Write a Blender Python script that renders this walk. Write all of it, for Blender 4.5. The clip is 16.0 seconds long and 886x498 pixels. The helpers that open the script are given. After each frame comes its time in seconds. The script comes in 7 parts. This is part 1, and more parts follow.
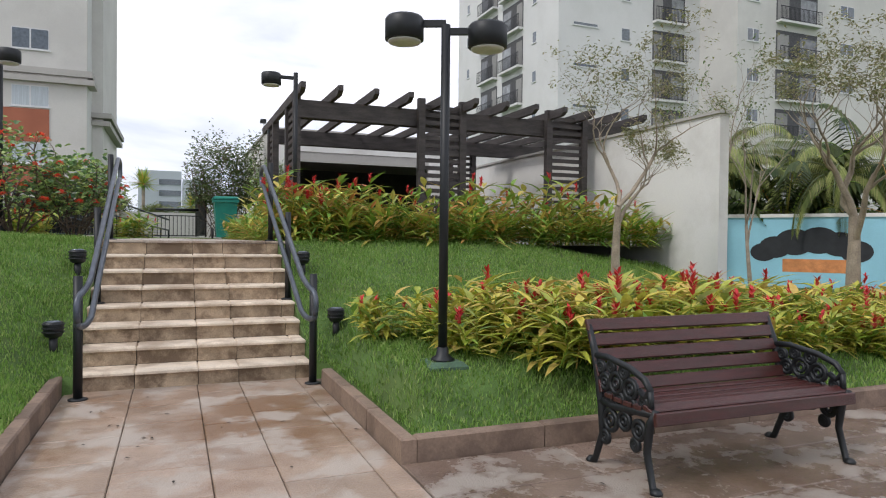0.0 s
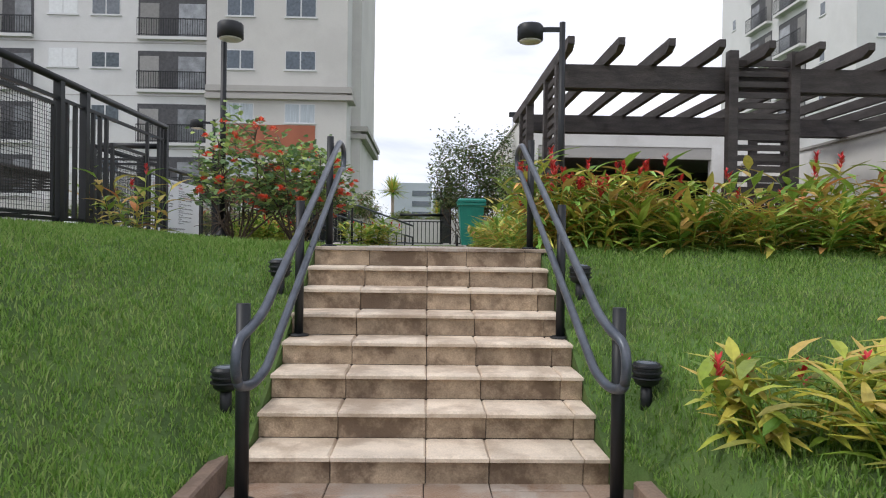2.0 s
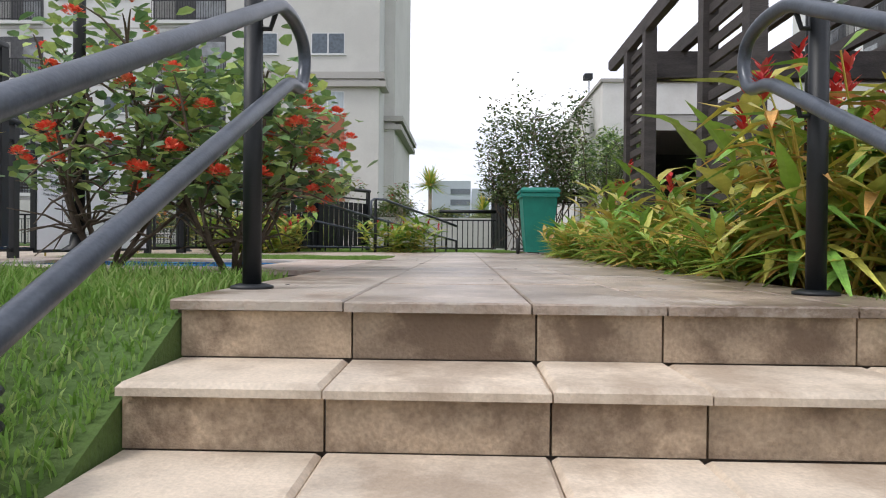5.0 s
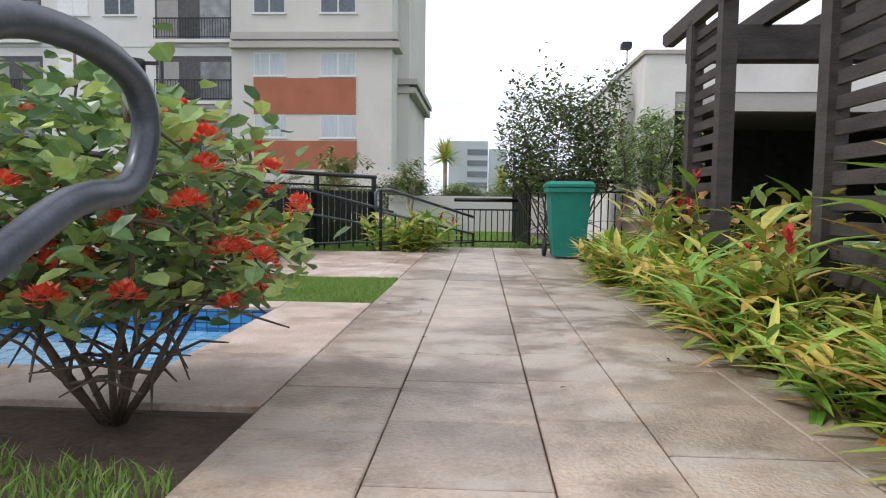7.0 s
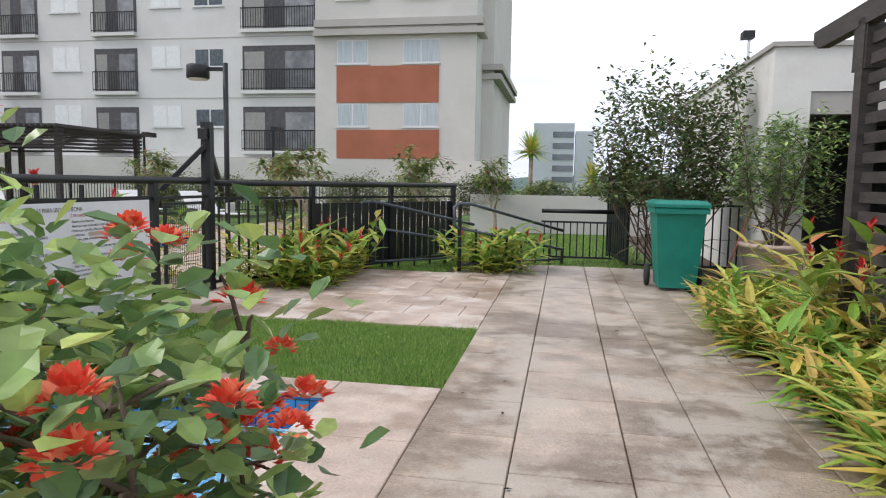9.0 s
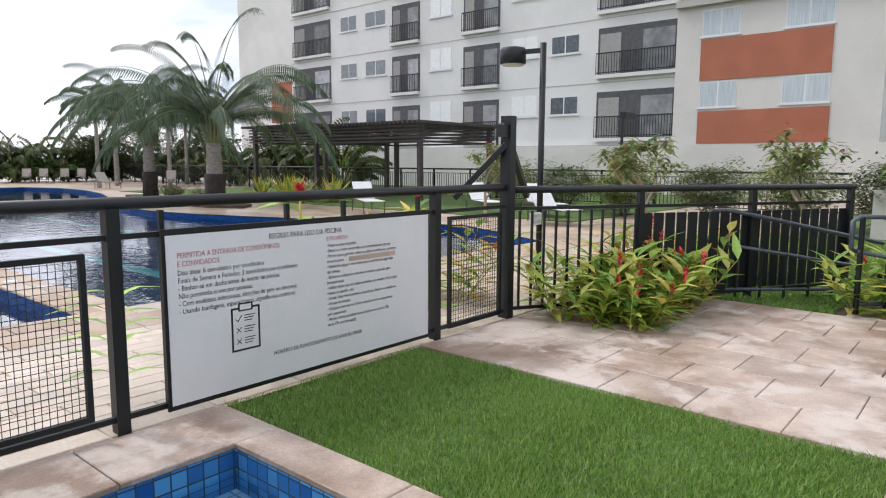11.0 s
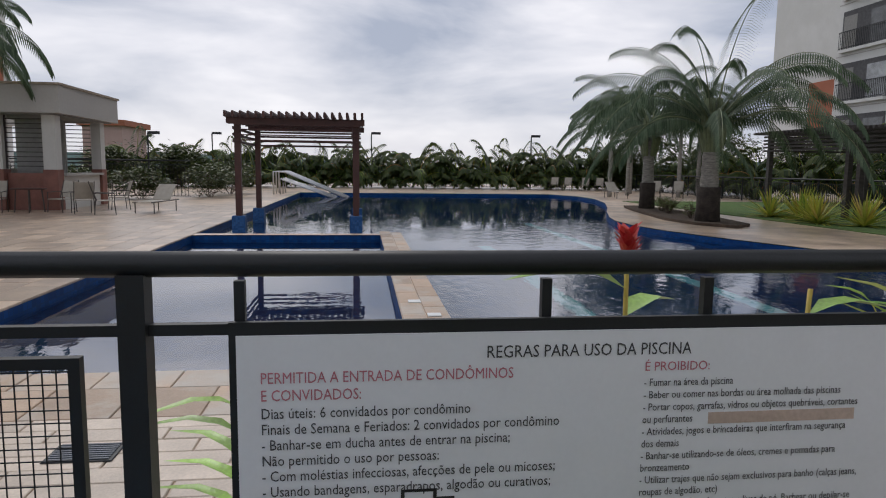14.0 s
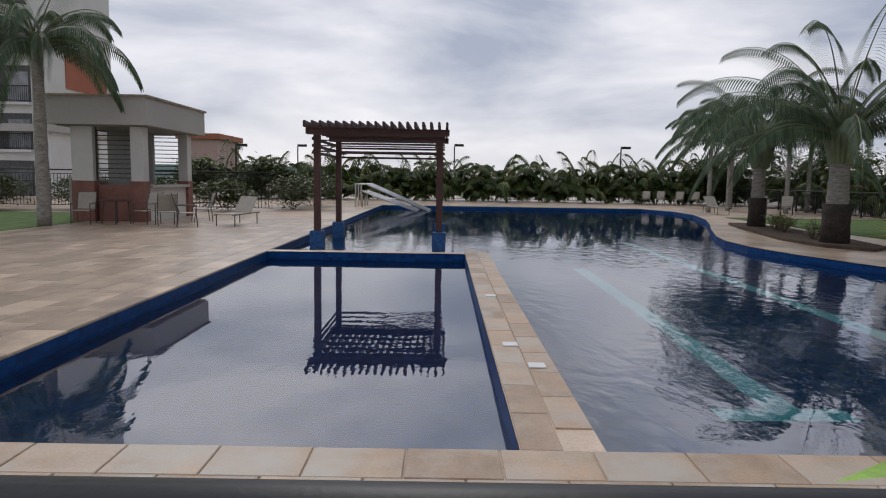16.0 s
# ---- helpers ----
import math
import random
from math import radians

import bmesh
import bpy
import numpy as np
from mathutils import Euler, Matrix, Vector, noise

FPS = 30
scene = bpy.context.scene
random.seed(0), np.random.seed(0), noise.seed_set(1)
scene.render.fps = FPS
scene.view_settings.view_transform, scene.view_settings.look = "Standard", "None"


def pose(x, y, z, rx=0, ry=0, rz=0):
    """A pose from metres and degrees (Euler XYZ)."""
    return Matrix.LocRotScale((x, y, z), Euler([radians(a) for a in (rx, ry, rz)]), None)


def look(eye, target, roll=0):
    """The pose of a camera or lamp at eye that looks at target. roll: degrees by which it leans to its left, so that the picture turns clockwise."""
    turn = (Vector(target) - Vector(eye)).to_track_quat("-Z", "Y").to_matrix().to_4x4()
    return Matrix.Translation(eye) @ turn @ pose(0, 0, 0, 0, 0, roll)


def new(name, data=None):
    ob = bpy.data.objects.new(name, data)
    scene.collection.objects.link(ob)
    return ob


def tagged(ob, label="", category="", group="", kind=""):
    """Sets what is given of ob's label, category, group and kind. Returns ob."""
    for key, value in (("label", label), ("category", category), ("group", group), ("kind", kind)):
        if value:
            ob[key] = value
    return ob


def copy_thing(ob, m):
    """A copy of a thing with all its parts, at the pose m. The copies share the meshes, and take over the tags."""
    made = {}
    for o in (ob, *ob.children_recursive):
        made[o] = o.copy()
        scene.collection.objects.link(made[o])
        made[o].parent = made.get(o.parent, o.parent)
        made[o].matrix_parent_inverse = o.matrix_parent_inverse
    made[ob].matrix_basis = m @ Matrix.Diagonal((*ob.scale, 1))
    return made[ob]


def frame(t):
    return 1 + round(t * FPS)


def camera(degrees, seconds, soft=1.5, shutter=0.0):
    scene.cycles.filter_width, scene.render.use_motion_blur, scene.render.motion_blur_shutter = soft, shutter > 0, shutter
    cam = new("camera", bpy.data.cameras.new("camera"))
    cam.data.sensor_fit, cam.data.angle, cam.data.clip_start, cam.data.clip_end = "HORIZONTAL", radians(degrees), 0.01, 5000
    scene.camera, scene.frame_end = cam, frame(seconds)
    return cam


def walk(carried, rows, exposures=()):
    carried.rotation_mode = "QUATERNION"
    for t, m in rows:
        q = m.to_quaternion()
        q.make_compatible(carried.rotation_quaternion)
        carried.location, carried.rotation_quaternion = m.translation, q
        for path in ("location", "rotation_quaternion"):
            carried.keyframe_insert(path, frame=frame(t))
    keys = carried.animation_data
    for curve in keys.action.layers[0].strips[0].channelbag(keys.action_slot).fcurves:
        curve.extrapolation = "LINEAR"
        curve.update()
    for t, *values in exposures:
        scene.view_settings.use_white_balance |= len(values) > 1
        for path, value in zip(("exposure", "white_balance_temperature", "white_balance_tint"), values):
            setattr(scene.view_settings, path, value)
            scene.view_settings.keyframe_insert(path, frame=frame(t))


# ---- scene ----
cam = camera(67.1, 16.0, soft=1.1)
PATH = [
    (0, (-0.217, -6.535, 1.363), (0.531, -4.68, 1.335), 0.6),
    (0.5, (-0.066, -5.852, 1.375), (0.465, -3.924, 1.35), 0.6),
    (1, (-0.056, -5.161, 1.39), (0.277, -3.189, 1.374), 0.8),
    (1.5, (-0.022, -4.499, 1.382), (0.164, -2.507, 1.368), 0.7),
    (2, (-0.019, -3.744, 1.344), (0.034, -1.745, 1.333), 0.8),
    (2.5, (-0.037, -3.096, 1.339), (-0.046, -1.096, 1.323), 0.8),
    (3, (-0.061, -2.386, 1.329), (-0.106, -0.386, 1.315), 0.8),
    (3.2, (-0.083, -2.1, 1.323), (-0.133, -0.101, 1.298), 0.8),
    (5.3, (-0.226, 0.761, 1.578), (-0.288, 2.76, 1.563), 0.5),
    (5.5, (-0.238, 0.953, 1.673), (-0.308, 2.952, 1.656), 0.7),
    (6, (-0.249, 1.27, 1.839), (-0.334, 3.268, 1.818), 0.7),
    (6.5, (-0.266, 1.624, 1.933), (-0.374, 3.619, 1.863), 0.7),
    (7, (-0.231, 1.915, 2.088), (-0.34, 3.907, 1.949), 0.7),
    (7.5, (-0.248, 2.215, 2.235), (-0.368, 4.206, 2.09), 0.8),
    (8, (-0.276, 2.447, 2.375), (-0.441, 4.435, 2.222), 0.5),
    (8.2, (-0.277, 2.54, 2.42), (-0.472, 4.524, 2.258), 0.6),
    (10.3, (-0.622, 4.087, 2.716), (-1.502, 5.864, 2.46), 0.6),
    (10.5, (-0.669, 4.289, 2.729), (-1.673, 6.002, 2.486), 0.6),
    (11, (-0.733, 4.811, 2.762), (-2.013, 6.327, 2.507), 0.3),
    (11.5, (-0.848, 5.338, 2.754), (-2.301, 6.69, 2.505), 0.2),
    (12, (-0.993, 5.809, 2.762), (-2.576, 7.007, 2.518), 0.2),
    (12.5, (-1.29, 6.199, 2.783), (-3.04, 7.136, 2.54), 0.6),
    (13, (-1.635, 6.528, 2.81), (-3.492, 7.232, 2.569), 0.4),
    (13.5, (-2.026, 6.812, 2.803), (-3.952, 7.291, 2.56), 0.4),
    (14, (-2.458, 6.926, 2.803), (-4.43, 7.165, 2.564), 0.7),
    (14.5, (-2.908, 6.978, 2.818), (-4.892, 7.082, 2.58), 0.6),
    (15, (-3.272, 6.967, 2.832), (-5.258, 7.02, 2.601), 0.7),
    (15.5, (-3.563, 6.907, 2.827), (-5.551, 6.943, 2.614), 0.6),
    (16, (-3.759, 6.867, 2.823), (-5.748, 6.867, 2.617), 0.9),
]
EXPOSURES = [(0, 0.12), (5.5, 0.28), (7.0, 0.34), (8.2, 0.3), (10.5, 0.45), (12.0, 0.3), (13.0, -0.2), (14.0, -0.55), (16.0, -0.6)]
walk(cam, [(t, look(eye, target, roll)) for t, eye, target, roll in PATH], EXPOSURES)

# ---- world and sun ----
world = bpy.data.worlds.new("overcast_sky")
scene.world = world
world.use_nodes = True
wn, wl = world.node_tree.nodes, world.node_tree.links
wn.clear()
w_out = wn.new("ShaderNodeOutputWorld")
w_bg = wn.new("ShaderNodeBackground")
w_sky = wn.new("ShaderNodeTexSky")
w_sky.sky_type = "NISHITA"
w_sky.sun_disc = False
w_sky.sun_elevation, w_sky.sun_rotation = radians(48), radians(-110)
w_coord = wn.new("ShaderNodeTexCoord")
w_map = wn.new("ShaderNodeMapping")
w_map.inputs["Scale"].default_value = (1.0, 1.0, 3.6)
w_noise = wn.new("ShaderNodeTexNoise")
w_noise.inputs["Scale"].default_value = 2.3
w_noise.inputs["Detail"].default_value = 7
w_noise.inputs["Roughness"].default_value = 0.52
w_noise.inputs["Distortion"].default_value = 0.35
w_ramp = wn.new("ShaderNodeValToRGB")
w_ramp.color_ramp.elements[0].position, w_ramp.color_ramp.elements[0].color = 0.36, (7.1, 7.8, 9.7, 1)
w_ramp.color_ramp.elements[1].position, w_ramp.color_ramp.elements[1].color = 0.66, (16.7, 16.4, 17.2, 1)
w_mix = wn.new("ShaderNodeMixRGB")
w_mix.inputs[0].default_value = 0.88
wl.new(w_coord.outputs["Generated"], w_map.inputs[0])
wl.new(w_map.outputs[0], w_noise.inputs[0])
wl.new(w_noise.outputs["Fac"], w_ramp.inputs[0])
wl.new(w_sky.outputs[0], w_mix.inputs[1])
wl.new(w_ramp.outputs[0], w_mix.inputs[2])
wl.new(w_mix.outputs[0], w_bg.inputs[0])
w_bg.inputs[1].default_value = 0.09
wl.new(w_bg.outputs[0], w_out.inputs[0])
sun = new("sun", bpy.data.lights.new("sun", "SUN"))
sun.data.energy, sun.data.angle, sun.data.color = 1.4, radians(12), (1.0, 0.965, 0.94)
sun.rotation_euler = (radians(42), 0, radians(-70))

H = 1.32       # level of the upper terrace
R, T = 0.165, 0.33   # riser and tread of the steps

# ---- materials ----
def mat(name, color, rough=0.7, metal=0.0, var=0.12, scale=6.0, bump=0.15, fine=60.0, stain=None, stain_amt=0.0, stain_scale=1.2, trans=0.0, rand=0.0, spec=0.5, stretch=(1, 1, 1), island=False, cont=False, dry=None):
    m = bpy.data.materials.new(name)
    m.use_nodes = True
    n, l = m.node_tree.nodes, m.node_tree.links
    b = n["Principled BSDF"]
    b.inputs["Roughness"].default_value = rough
    b.inputs["Metallic"].default_value = metal
    b.inputs["Specular IOR Level"].default_value = spec
    tc = n.new("ShaderNodeTexCoord")
    mp = n.new("ShaderNodeMapping")
    mp.inputs["Scale"].default_value = stretch
    l.new(n.new("ShaderNodeNewGeometry").outputs["Position"] if cont else tc.outputs["Object"], mp.inputs[0])
    info = n.new("ShaderNodeObjectInfo")
    addv = n.new("ShaderNodeVectorMath")
    addv.operation = "ADD"
    sc = n.new("ShaderNodeVectorMath")
    sc.operation = "SCALE"
    sc.inputs[0].default_value = (13.0, 7.0, 5.0)
    if cont:
        sc.inputs["Scale"].default_value = 0.3
    else:
        l.new(info.outputs["Random"], sc.inputs["Scale"])
    l.new(mp.outputs[0], addv.inputs[0])
    l.new(sc.outputs[0], addv.inputs[1])
    big = n.new("ShaderNodeTexNoise")
    big.inputs["Scale"].default_value = scale
    big.inputs["Detail"].default_value = 6
    l.new(addv.outputs[0], big.inputs[0])
    small = n.new("ShaderNodeTexNoise")
    small.inputs["Scale"].default_value = fine
    small.inputs["Detail"].default_value = 4
    l.new(addv.outputs[0], small.inputs[0])
    def scaled(c, f):
        return tuple(min(1.0, v * f) for v in c[:3]) + (1,)
    ramp = n.new("ShaderNodeValToRGB")
    ramp.color_ramp.elements[0].position, ramp.color_ramp.elements[1].position = 0.3, 0.7
    ramp.color_ramp.elements[0].color = scaled(color, 1 - var)
    ramp.color_ramp.elements[1].color = scaled(color, 1 + var)
    l.new(big.outputs["Fac"], ramp.inputs[0])
    cur = ramp.outputs[0]
    def mul(cur, fac_out, lo, hi):
        mr = n.new("ShaderNodeMapRange")
        mr.inputs["To Min"].default_value, mr.inputs["To Max"].default_value = lo, hi
        mr.inputs["From Min"].default_value, mr.inputs["From Max"].default_value = 0.25, 0.75
        l.new(fac_out, mr.inputs[0])
        vm = n.new("ShaderNodeVectorMath")
        vm.operation = "SCALE"
        l.new(cur, vm.inputs[0])
        l.new(mr.outputs[0], vm.inputs["Scale"])
        return vm.outputs[0]
    cur = mul(cur, small.outputs["Fac"], 1 - var * 0.8, 1 + var * 0.8)
    if rand:
        src = n.new("ShaderNodeNewGeometry").outputs["Random Per Island"] if island else info.outputs["Random"]
        mr = n.new("ShaderNodeMapRange")
        mr.inputs["To Min"].default_value, mr.inputs["To Max"].default_value = 1 - rand, 1 + rand
        l.new(src, mr.inputs[0])
        vm = n.new("ShaderNodeVectorMath")
        vm.operation = "SCALE"
        l.new(cur, vm.inputs[0])
        l.new(mr.outputs[0], vm.inputs["Scale"])
        cur = vm.outputs[0]
    if stain:
        st = n.new("ShaderNodeTexNoise")
        st.inputs["Scale"].default_value = stain_scale
        st.inputs["Detail"].default_value = 8
        st.inputs["Roughness"].default_value = 0.65
        l.new(addv.outputs[0], st.inputs[0])
        sr = n.new("ShaderNodeValToRGB")
        sr.color_ramp.elements[0].position, sr.color_ramp.elements[1].position = 0.46, 0.60
        sr.color_ramp.elements[1].color = (stain_amt,) * 3 + (1,)
        l.new(st.outputs["Fac"], sr.inputs[0])
        mx = n.new("ShaderNodeMixRGB")
        mx.inputs[2].default_value = stain[:3] + (1,)
        l.new(sr.outputs[0], mx.inputs[0])
        l.new(cur, mx.inputs[1])
        cur = mx.outputs[0]
    if dry:
        dn = n.new("ShaderNodeTexNoise")
        dn.inputs["Scale"].default_value = 1.9
        dn.inputs["Detail"].default_value = 9
        dn.inputs["Roughness"].default_value = 0.7
        off = n.new("ShaderNodeVectorMath")
        off.operation = "ADD"
        off.inputs[1].default_value = (31.0, 17.0, 9.0)
        l.new(addv.outputs[0], off.inputs[0])
        l.new(off.outputs[0], dn.inputs[0])
        dr = n.new("ShaderNodeValToRGB")
        dr.color_ramp.elements[0].position, dr.color_ramp.elements[1].position = 0.49, 0.58
        dr.color_ramp.elements[1].color = (0.75, 0.75, 0.75, 1)
        l.new(dn.outputs["Fac"], dr.inputs[0])
        mx = n.new("ShaderNodeMixRGB")
        mx.inputs[2].default_value = dry + (1,)
        l.new(dr.outputs[0], mx.inputs[0])
        l.new(cur, mx.inputs[1])
        cur = mx.outputs[0]
        ro = n.new("ShaderNodeMapRange")
        ro.inputs["To Min"].default_value, ro.inputs["To Max"].default_value = rough, rough + 0.3
        l.new(dr.outputs[0], ro.inputs[0])
        l.new(ro.outputs[0], b.inputs["Roughness"])
    l.new(cur, b.inputs["Base Color"])
    if bump:
        bp = n.new("ShaderNodeBump")
        bp.inputs["Strength"].default_value = bump
        bp.inputs["Distance"].default_value = 0.01
        l.new(small.outputs["Fac"], bp.inputs["Height"])
        l.new(bp.outputs[0], b.inputs["Normal"])
    if trans:
        b.inputs["Transmission Weight"].default_value = trans
    return m


def leaf_mat(name, cols, rough=0.45, trans=0.25, rand_hue=True):
    """Leaves: each its own tone between the colours given, some light let through."""
    m = bpy.data.materials.new(name)
    m.use_nodes = True
    n, l = m.node_tree.nodes, m.node_tree.links
    b = n["Principled BSDF"]
    b.inputs["Roughness"].default_value = rough
    b.inputs["Specular IOR Level"].default_value = 0.35
    geo = n.new("ShaderNodeNewGeometry")
    r = n.new("ShaderNodeValToRGB")
    r.color_ramp.interpolation = "LINEAR"
    els = r.color_ramp.elements
    while len(els) < len(cols):
        els.new(0.5)
    for i, c in enumerate(cols):
        els[i].position = i / max(1, len(cols) - 1)
        els[i].color = c + (1,)
    l.new(geo.outputs["Random Per Island"], r.inputs[0])
    tc = n.new("ShaderNodeTexCoord")
    nz = n.new("ShaderNodeTexNoise")
    nz.inputs["Scale"].default_value = 30
    l.new(tc.outputs["Object"], nz.inputs[0])
    mr = n.new("ShaderNodeMapRange")
    mr.inputs["To Min"].default_value, mr.inputs["To Max"].default_value = 0.7, 1.3
    l.new(nz.outputs["Fac"], mr.inputs[0])
    vm = n.new("ShaderNodeVectorMath")
    vm.operation = "SCALE"
    l.new(r.outputs[0], vm.inputs[0])
    l.new(mr.outputs[0], vm.inputs["Scale"])
    l.new(vm.outputs[0], b.inputs["Base Color"])
    tr = n.new("ShaderNodeBsdfTranslucent")
    l.new(vm.outputs[0], tr.inputs[0])
    mx = n.new("ShaderNodeMixShader")
    mx.inputs[0].default_value = trans
    l.new(b.outputs[0], mx.inputs[1])
    l.new(tr.outputs[0], mx.inputs[2])
    l.new(mx.outputs[0], n["Material Output"].inputs[0])
    return m


def glass_mat(name, tint=(0.9, 0.95, 0.95), rough=0.02):
    m = bpy.data.materials.new(name)
    m.use_nodes = True
    n, l = m.node_tree.nodes, m.node_tree.links
    b = n["Principled BSDF"]
    b.inputs["Base Color"].default_value = tint + (1,)
    b.inputs["Roughness"].default_value = rough
    b.inputs["Transmission Weight"].default_value = 1.0
    b.inputs["IOR"].default_value = 3.4
    return m


def water_mat(name, calm):
    m = glass_mat(name, (0.90, 0.96, 1.0), 0.0)
    n, l = m.node_tree.nodes, m.node_tree.links
    b = n["Principled BSDF"]
    tc = n.new("ShaderNodeTexCoord")
    mp = n.new("ShaderNodeMapping")
    mp.inputs["Scale"].default_value = (1.0, 1.7, 1.0)
    nz = n.new("ShaderNodeTexNoise")
    nz.inputs["Scale"].default_value = 3.2
    nz.inputs["Detail"].default_value = 3
    big = n.new("ShaderNodeTexNoise")
    big.inputs["Scale"].default_value = 0.22
    rmp = n.new("ShaderNodeMapRange")
    rmp.inputs["From Min"].default_value, rmp.inputs["From Max"].default_value = 0.42, 0.6
    rmp.inputs["To Min"].default_value, rmp.inputs["To Max"].default_value = 0.10 * calm, 0.62 * calm
    l.new(tc.outputs["Object"], mp.inputs[0])
    l.new(mp.outputs[0], nz.inputs[0])
    l.new(tc.outputs["Object"], big.inputs[0])
    l.new(big.outputs["Fac"], rmp.inputs[0])
    bp = n.new("ShaderNodeBump")
    bp.inputs["Distance"].default_value = 0.02
    l.new(rmp.outputs[0], bp.inputs["Strength"])
    l.new(nz.outputs["Fac"], bp.inputs["Height"])
    l.new(bp.outputs[0], b.inputs["Normal"])
    return m


def mosaic_mat(name, c1, c2, grout, size):
    """Small square glass tiles."""
    m = bpy.data.materials.new(name)
    m.use_nodes = True
    n, l = m.node_tree.nodes, m.node_tree.links
    b = n["Principled BSDF"]
    b.inputs["Roughness"].default_value = 0.5
    b.inputs["Specular IOR Level"].default_value = 0.1
    tc = n.new("ShaderNodeTexCoord")
    geo = n.new("ShaderNodeNewGeometry")
    uv = n.new("ShaderNodeUVMap")
    br = n.new("ShaderNodeTexBrick")
    br.offset, br.squash = 0.0, 1.0
    br.inputs["Scale"].default_value = 1.0
    br.inputs["Brick Width"].default_value = size
    br.inputs["Row Height"].default_value = size
    br.inputs["Mortar Size"].default_value = size * 0.06
    br.inputs["Mortar Smooth"].default_value = 0.3
    br.inputs["Color1"].default_value = c1 + (1,)
    br.inputs["Color2"].default_value = c2 + (1,)
    br.inputs["Mortar"].default_value = grout + (1,)
    l.new(uv.outputs[0], br.inputs[0])
    l.new(br.outputs["Color"], b.inputs["Base Color"])
    return m


M_PAVE = mat("sandstone_paving", (0.385, 0.305, 0.24), 0.32, var=0.26, scale=4.5, bump=0.6, fine=60, stain=(0.16, 0.115, 0.08), stain_amt=0.8, stain_scale=1.3, rand=0.2, cont=True, dry=(0.46, 0.41, 0.35))
M_PAVE_NW = mat("pinkish_sandstone_paving", (0.48, 0.38, 0.315), 0.4, var=0.2, scale=4.5, bump=0.5, fine=60, stain=(0.24, 0.155, 0.10), stain_amt=0.8, stain_scale=1.0, rand=0.15, cont=True, dry=(0.60, 0.53, 0.47))
M_PAVE_LOW = mat("worn_sandstone_paving", (0.335, 0.245, 0.185), 0.28, var=0.2, scale=2.6, bump=0.4, fine=70, stain=(0.20, 0.105, 0.05), stain_amt=0.9, stain_scale=0.8, rand=0.12, cont=True, dry=(0.42, 0.37, 0.32))
M_TREAD = mat("pale_stone_tread", (0.68, 0.575, 0.455), 0.6, var=0.16, scale=4.0, bump=0.3, fine=90, stain=(0.28, 0.19, 0.12), stain_amt=0.55, stain_scale=2.5, rand=0.07, cont=True)
M_RISER = mat("stained_stone_riser", (0.42, 0.32, 0.22), 0.7, var=0.28, scale=5.0, bump=0.5, fine=90, stain=(0.12, 0.075, 0.045), stain_amt=0.8, stain_scale=3.4, rand=0.16)
M_JOINT = mat("mortar_joint", (0.12, 0.095, 0.075), 0.9, var=0.15)
M_KERB = mat("brown_kerb_stone", (0.27, 0.19, 0.14), 0.75, var=0.18, scale=4, bump=0.4, fine=50, stain=(0.09, 0.06, 0.045), stain_amt=0.7, stain_scale=2.0)
M_GRASS = mat("lawn_soil", (0.07, 0.13, 0.028), 0.95, var=0.35, scale=2.0, bump=0.6, fine=90, stain=(0.09, 0.13, 0.03), stain_amt=0.5)
M_BLADE = leaf_mat("grass_blade", [(0.12, 0.23, 0.035), (0.18, 0.33, 0.06), (0.24, 0.38, 0.09), (0.34, 0.41, 0.14)], 0.6, 0.35)
M_SOIL = mat("planting_soil", (0.075, 0.052, 0.036), 0.95, var=0.4, bump=0.8, fine=40)
M_METAL = mat("dark_green_black_paint", (0.006, 0.008, 0.010), 0.5, metal=0.0, var=0.25, bump=0.06, fine=120)
M_RAIL = mat("grey_painted_handrail", (0.07, 0.083, 0.105), 0.34, metal=0.2, var=0.25, scale=10, bump=0.05, fine=120, stain=(0.12, 0.13, 0.15), stain_amt=0.35, stain_scale=9)
M_WOOD = mat("dark_stained_timber", (0.05, 0.042, 0.04), 0.62, var=0.35, scale=3.0, bump=0.35, fine=26, stretch=(1, 1, 5))
M_REDWOOD = mat("reddish_stained_timber", (0.065, 0.022, 0.017), 0.55, var=0.3, scale=3, bump=0.3, fine=30)
M_BENCH = mat("red_brown_bench_slat", (0.06, 0.016, 0.014), 0.34, var=0.3, scale=5, bump=0.3, fine=60, stretch=(1, 8, 8), stain=(0.05, 0.025, 0.02), stain_amt=0.6, stain_scale=4)
M_WALL = mat("white_wall_paint", (0.70, 0.69, 0.66), 0.85, var=0.04, scale=1.0, bump=0.12, fine=40, stain=(0.48, 0.46, 0.42), stain_amt=0.4, stain_scale=0.8)
M_FACADE = mat("off_white_facade", (0.62, 0.62, 0.61), 0.85, var=0.03, scale=0.4, bump=0.05, fine=12, stain=(0.5, 0.5, 0.48), stain_amt=0.35, stain_scale=0.25)
M_GREYBAND = mat("grey_facade_band", (0.40, 0.385, 0.36), 0.85, var=0.05, scale=0.4, bump=0.05, fine=12)
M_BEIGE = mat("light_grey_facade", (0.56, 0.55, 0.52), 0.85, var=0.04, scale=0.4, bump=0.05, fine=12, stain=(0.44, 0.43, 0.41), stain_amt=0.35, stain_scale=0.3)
M_TERRA = mat("dull_terracotta_facing", (0.20, 0.085, 0.065), 0.7, var=0.2, scale=3, bump=0.2, fine=40)
M_BRICK = mat("terracotta_panel", (0.34, 0.115, 0.065), 0.8, var=0.10, scale=1.0, bump=0.1, fine=30)
# Deep shade of the party room and loggias, given as a dark grey.
M_SHADEIN = mat("interior_shade_grey", (0.085, 0.085, 0.09), 0.9, var=0.2)
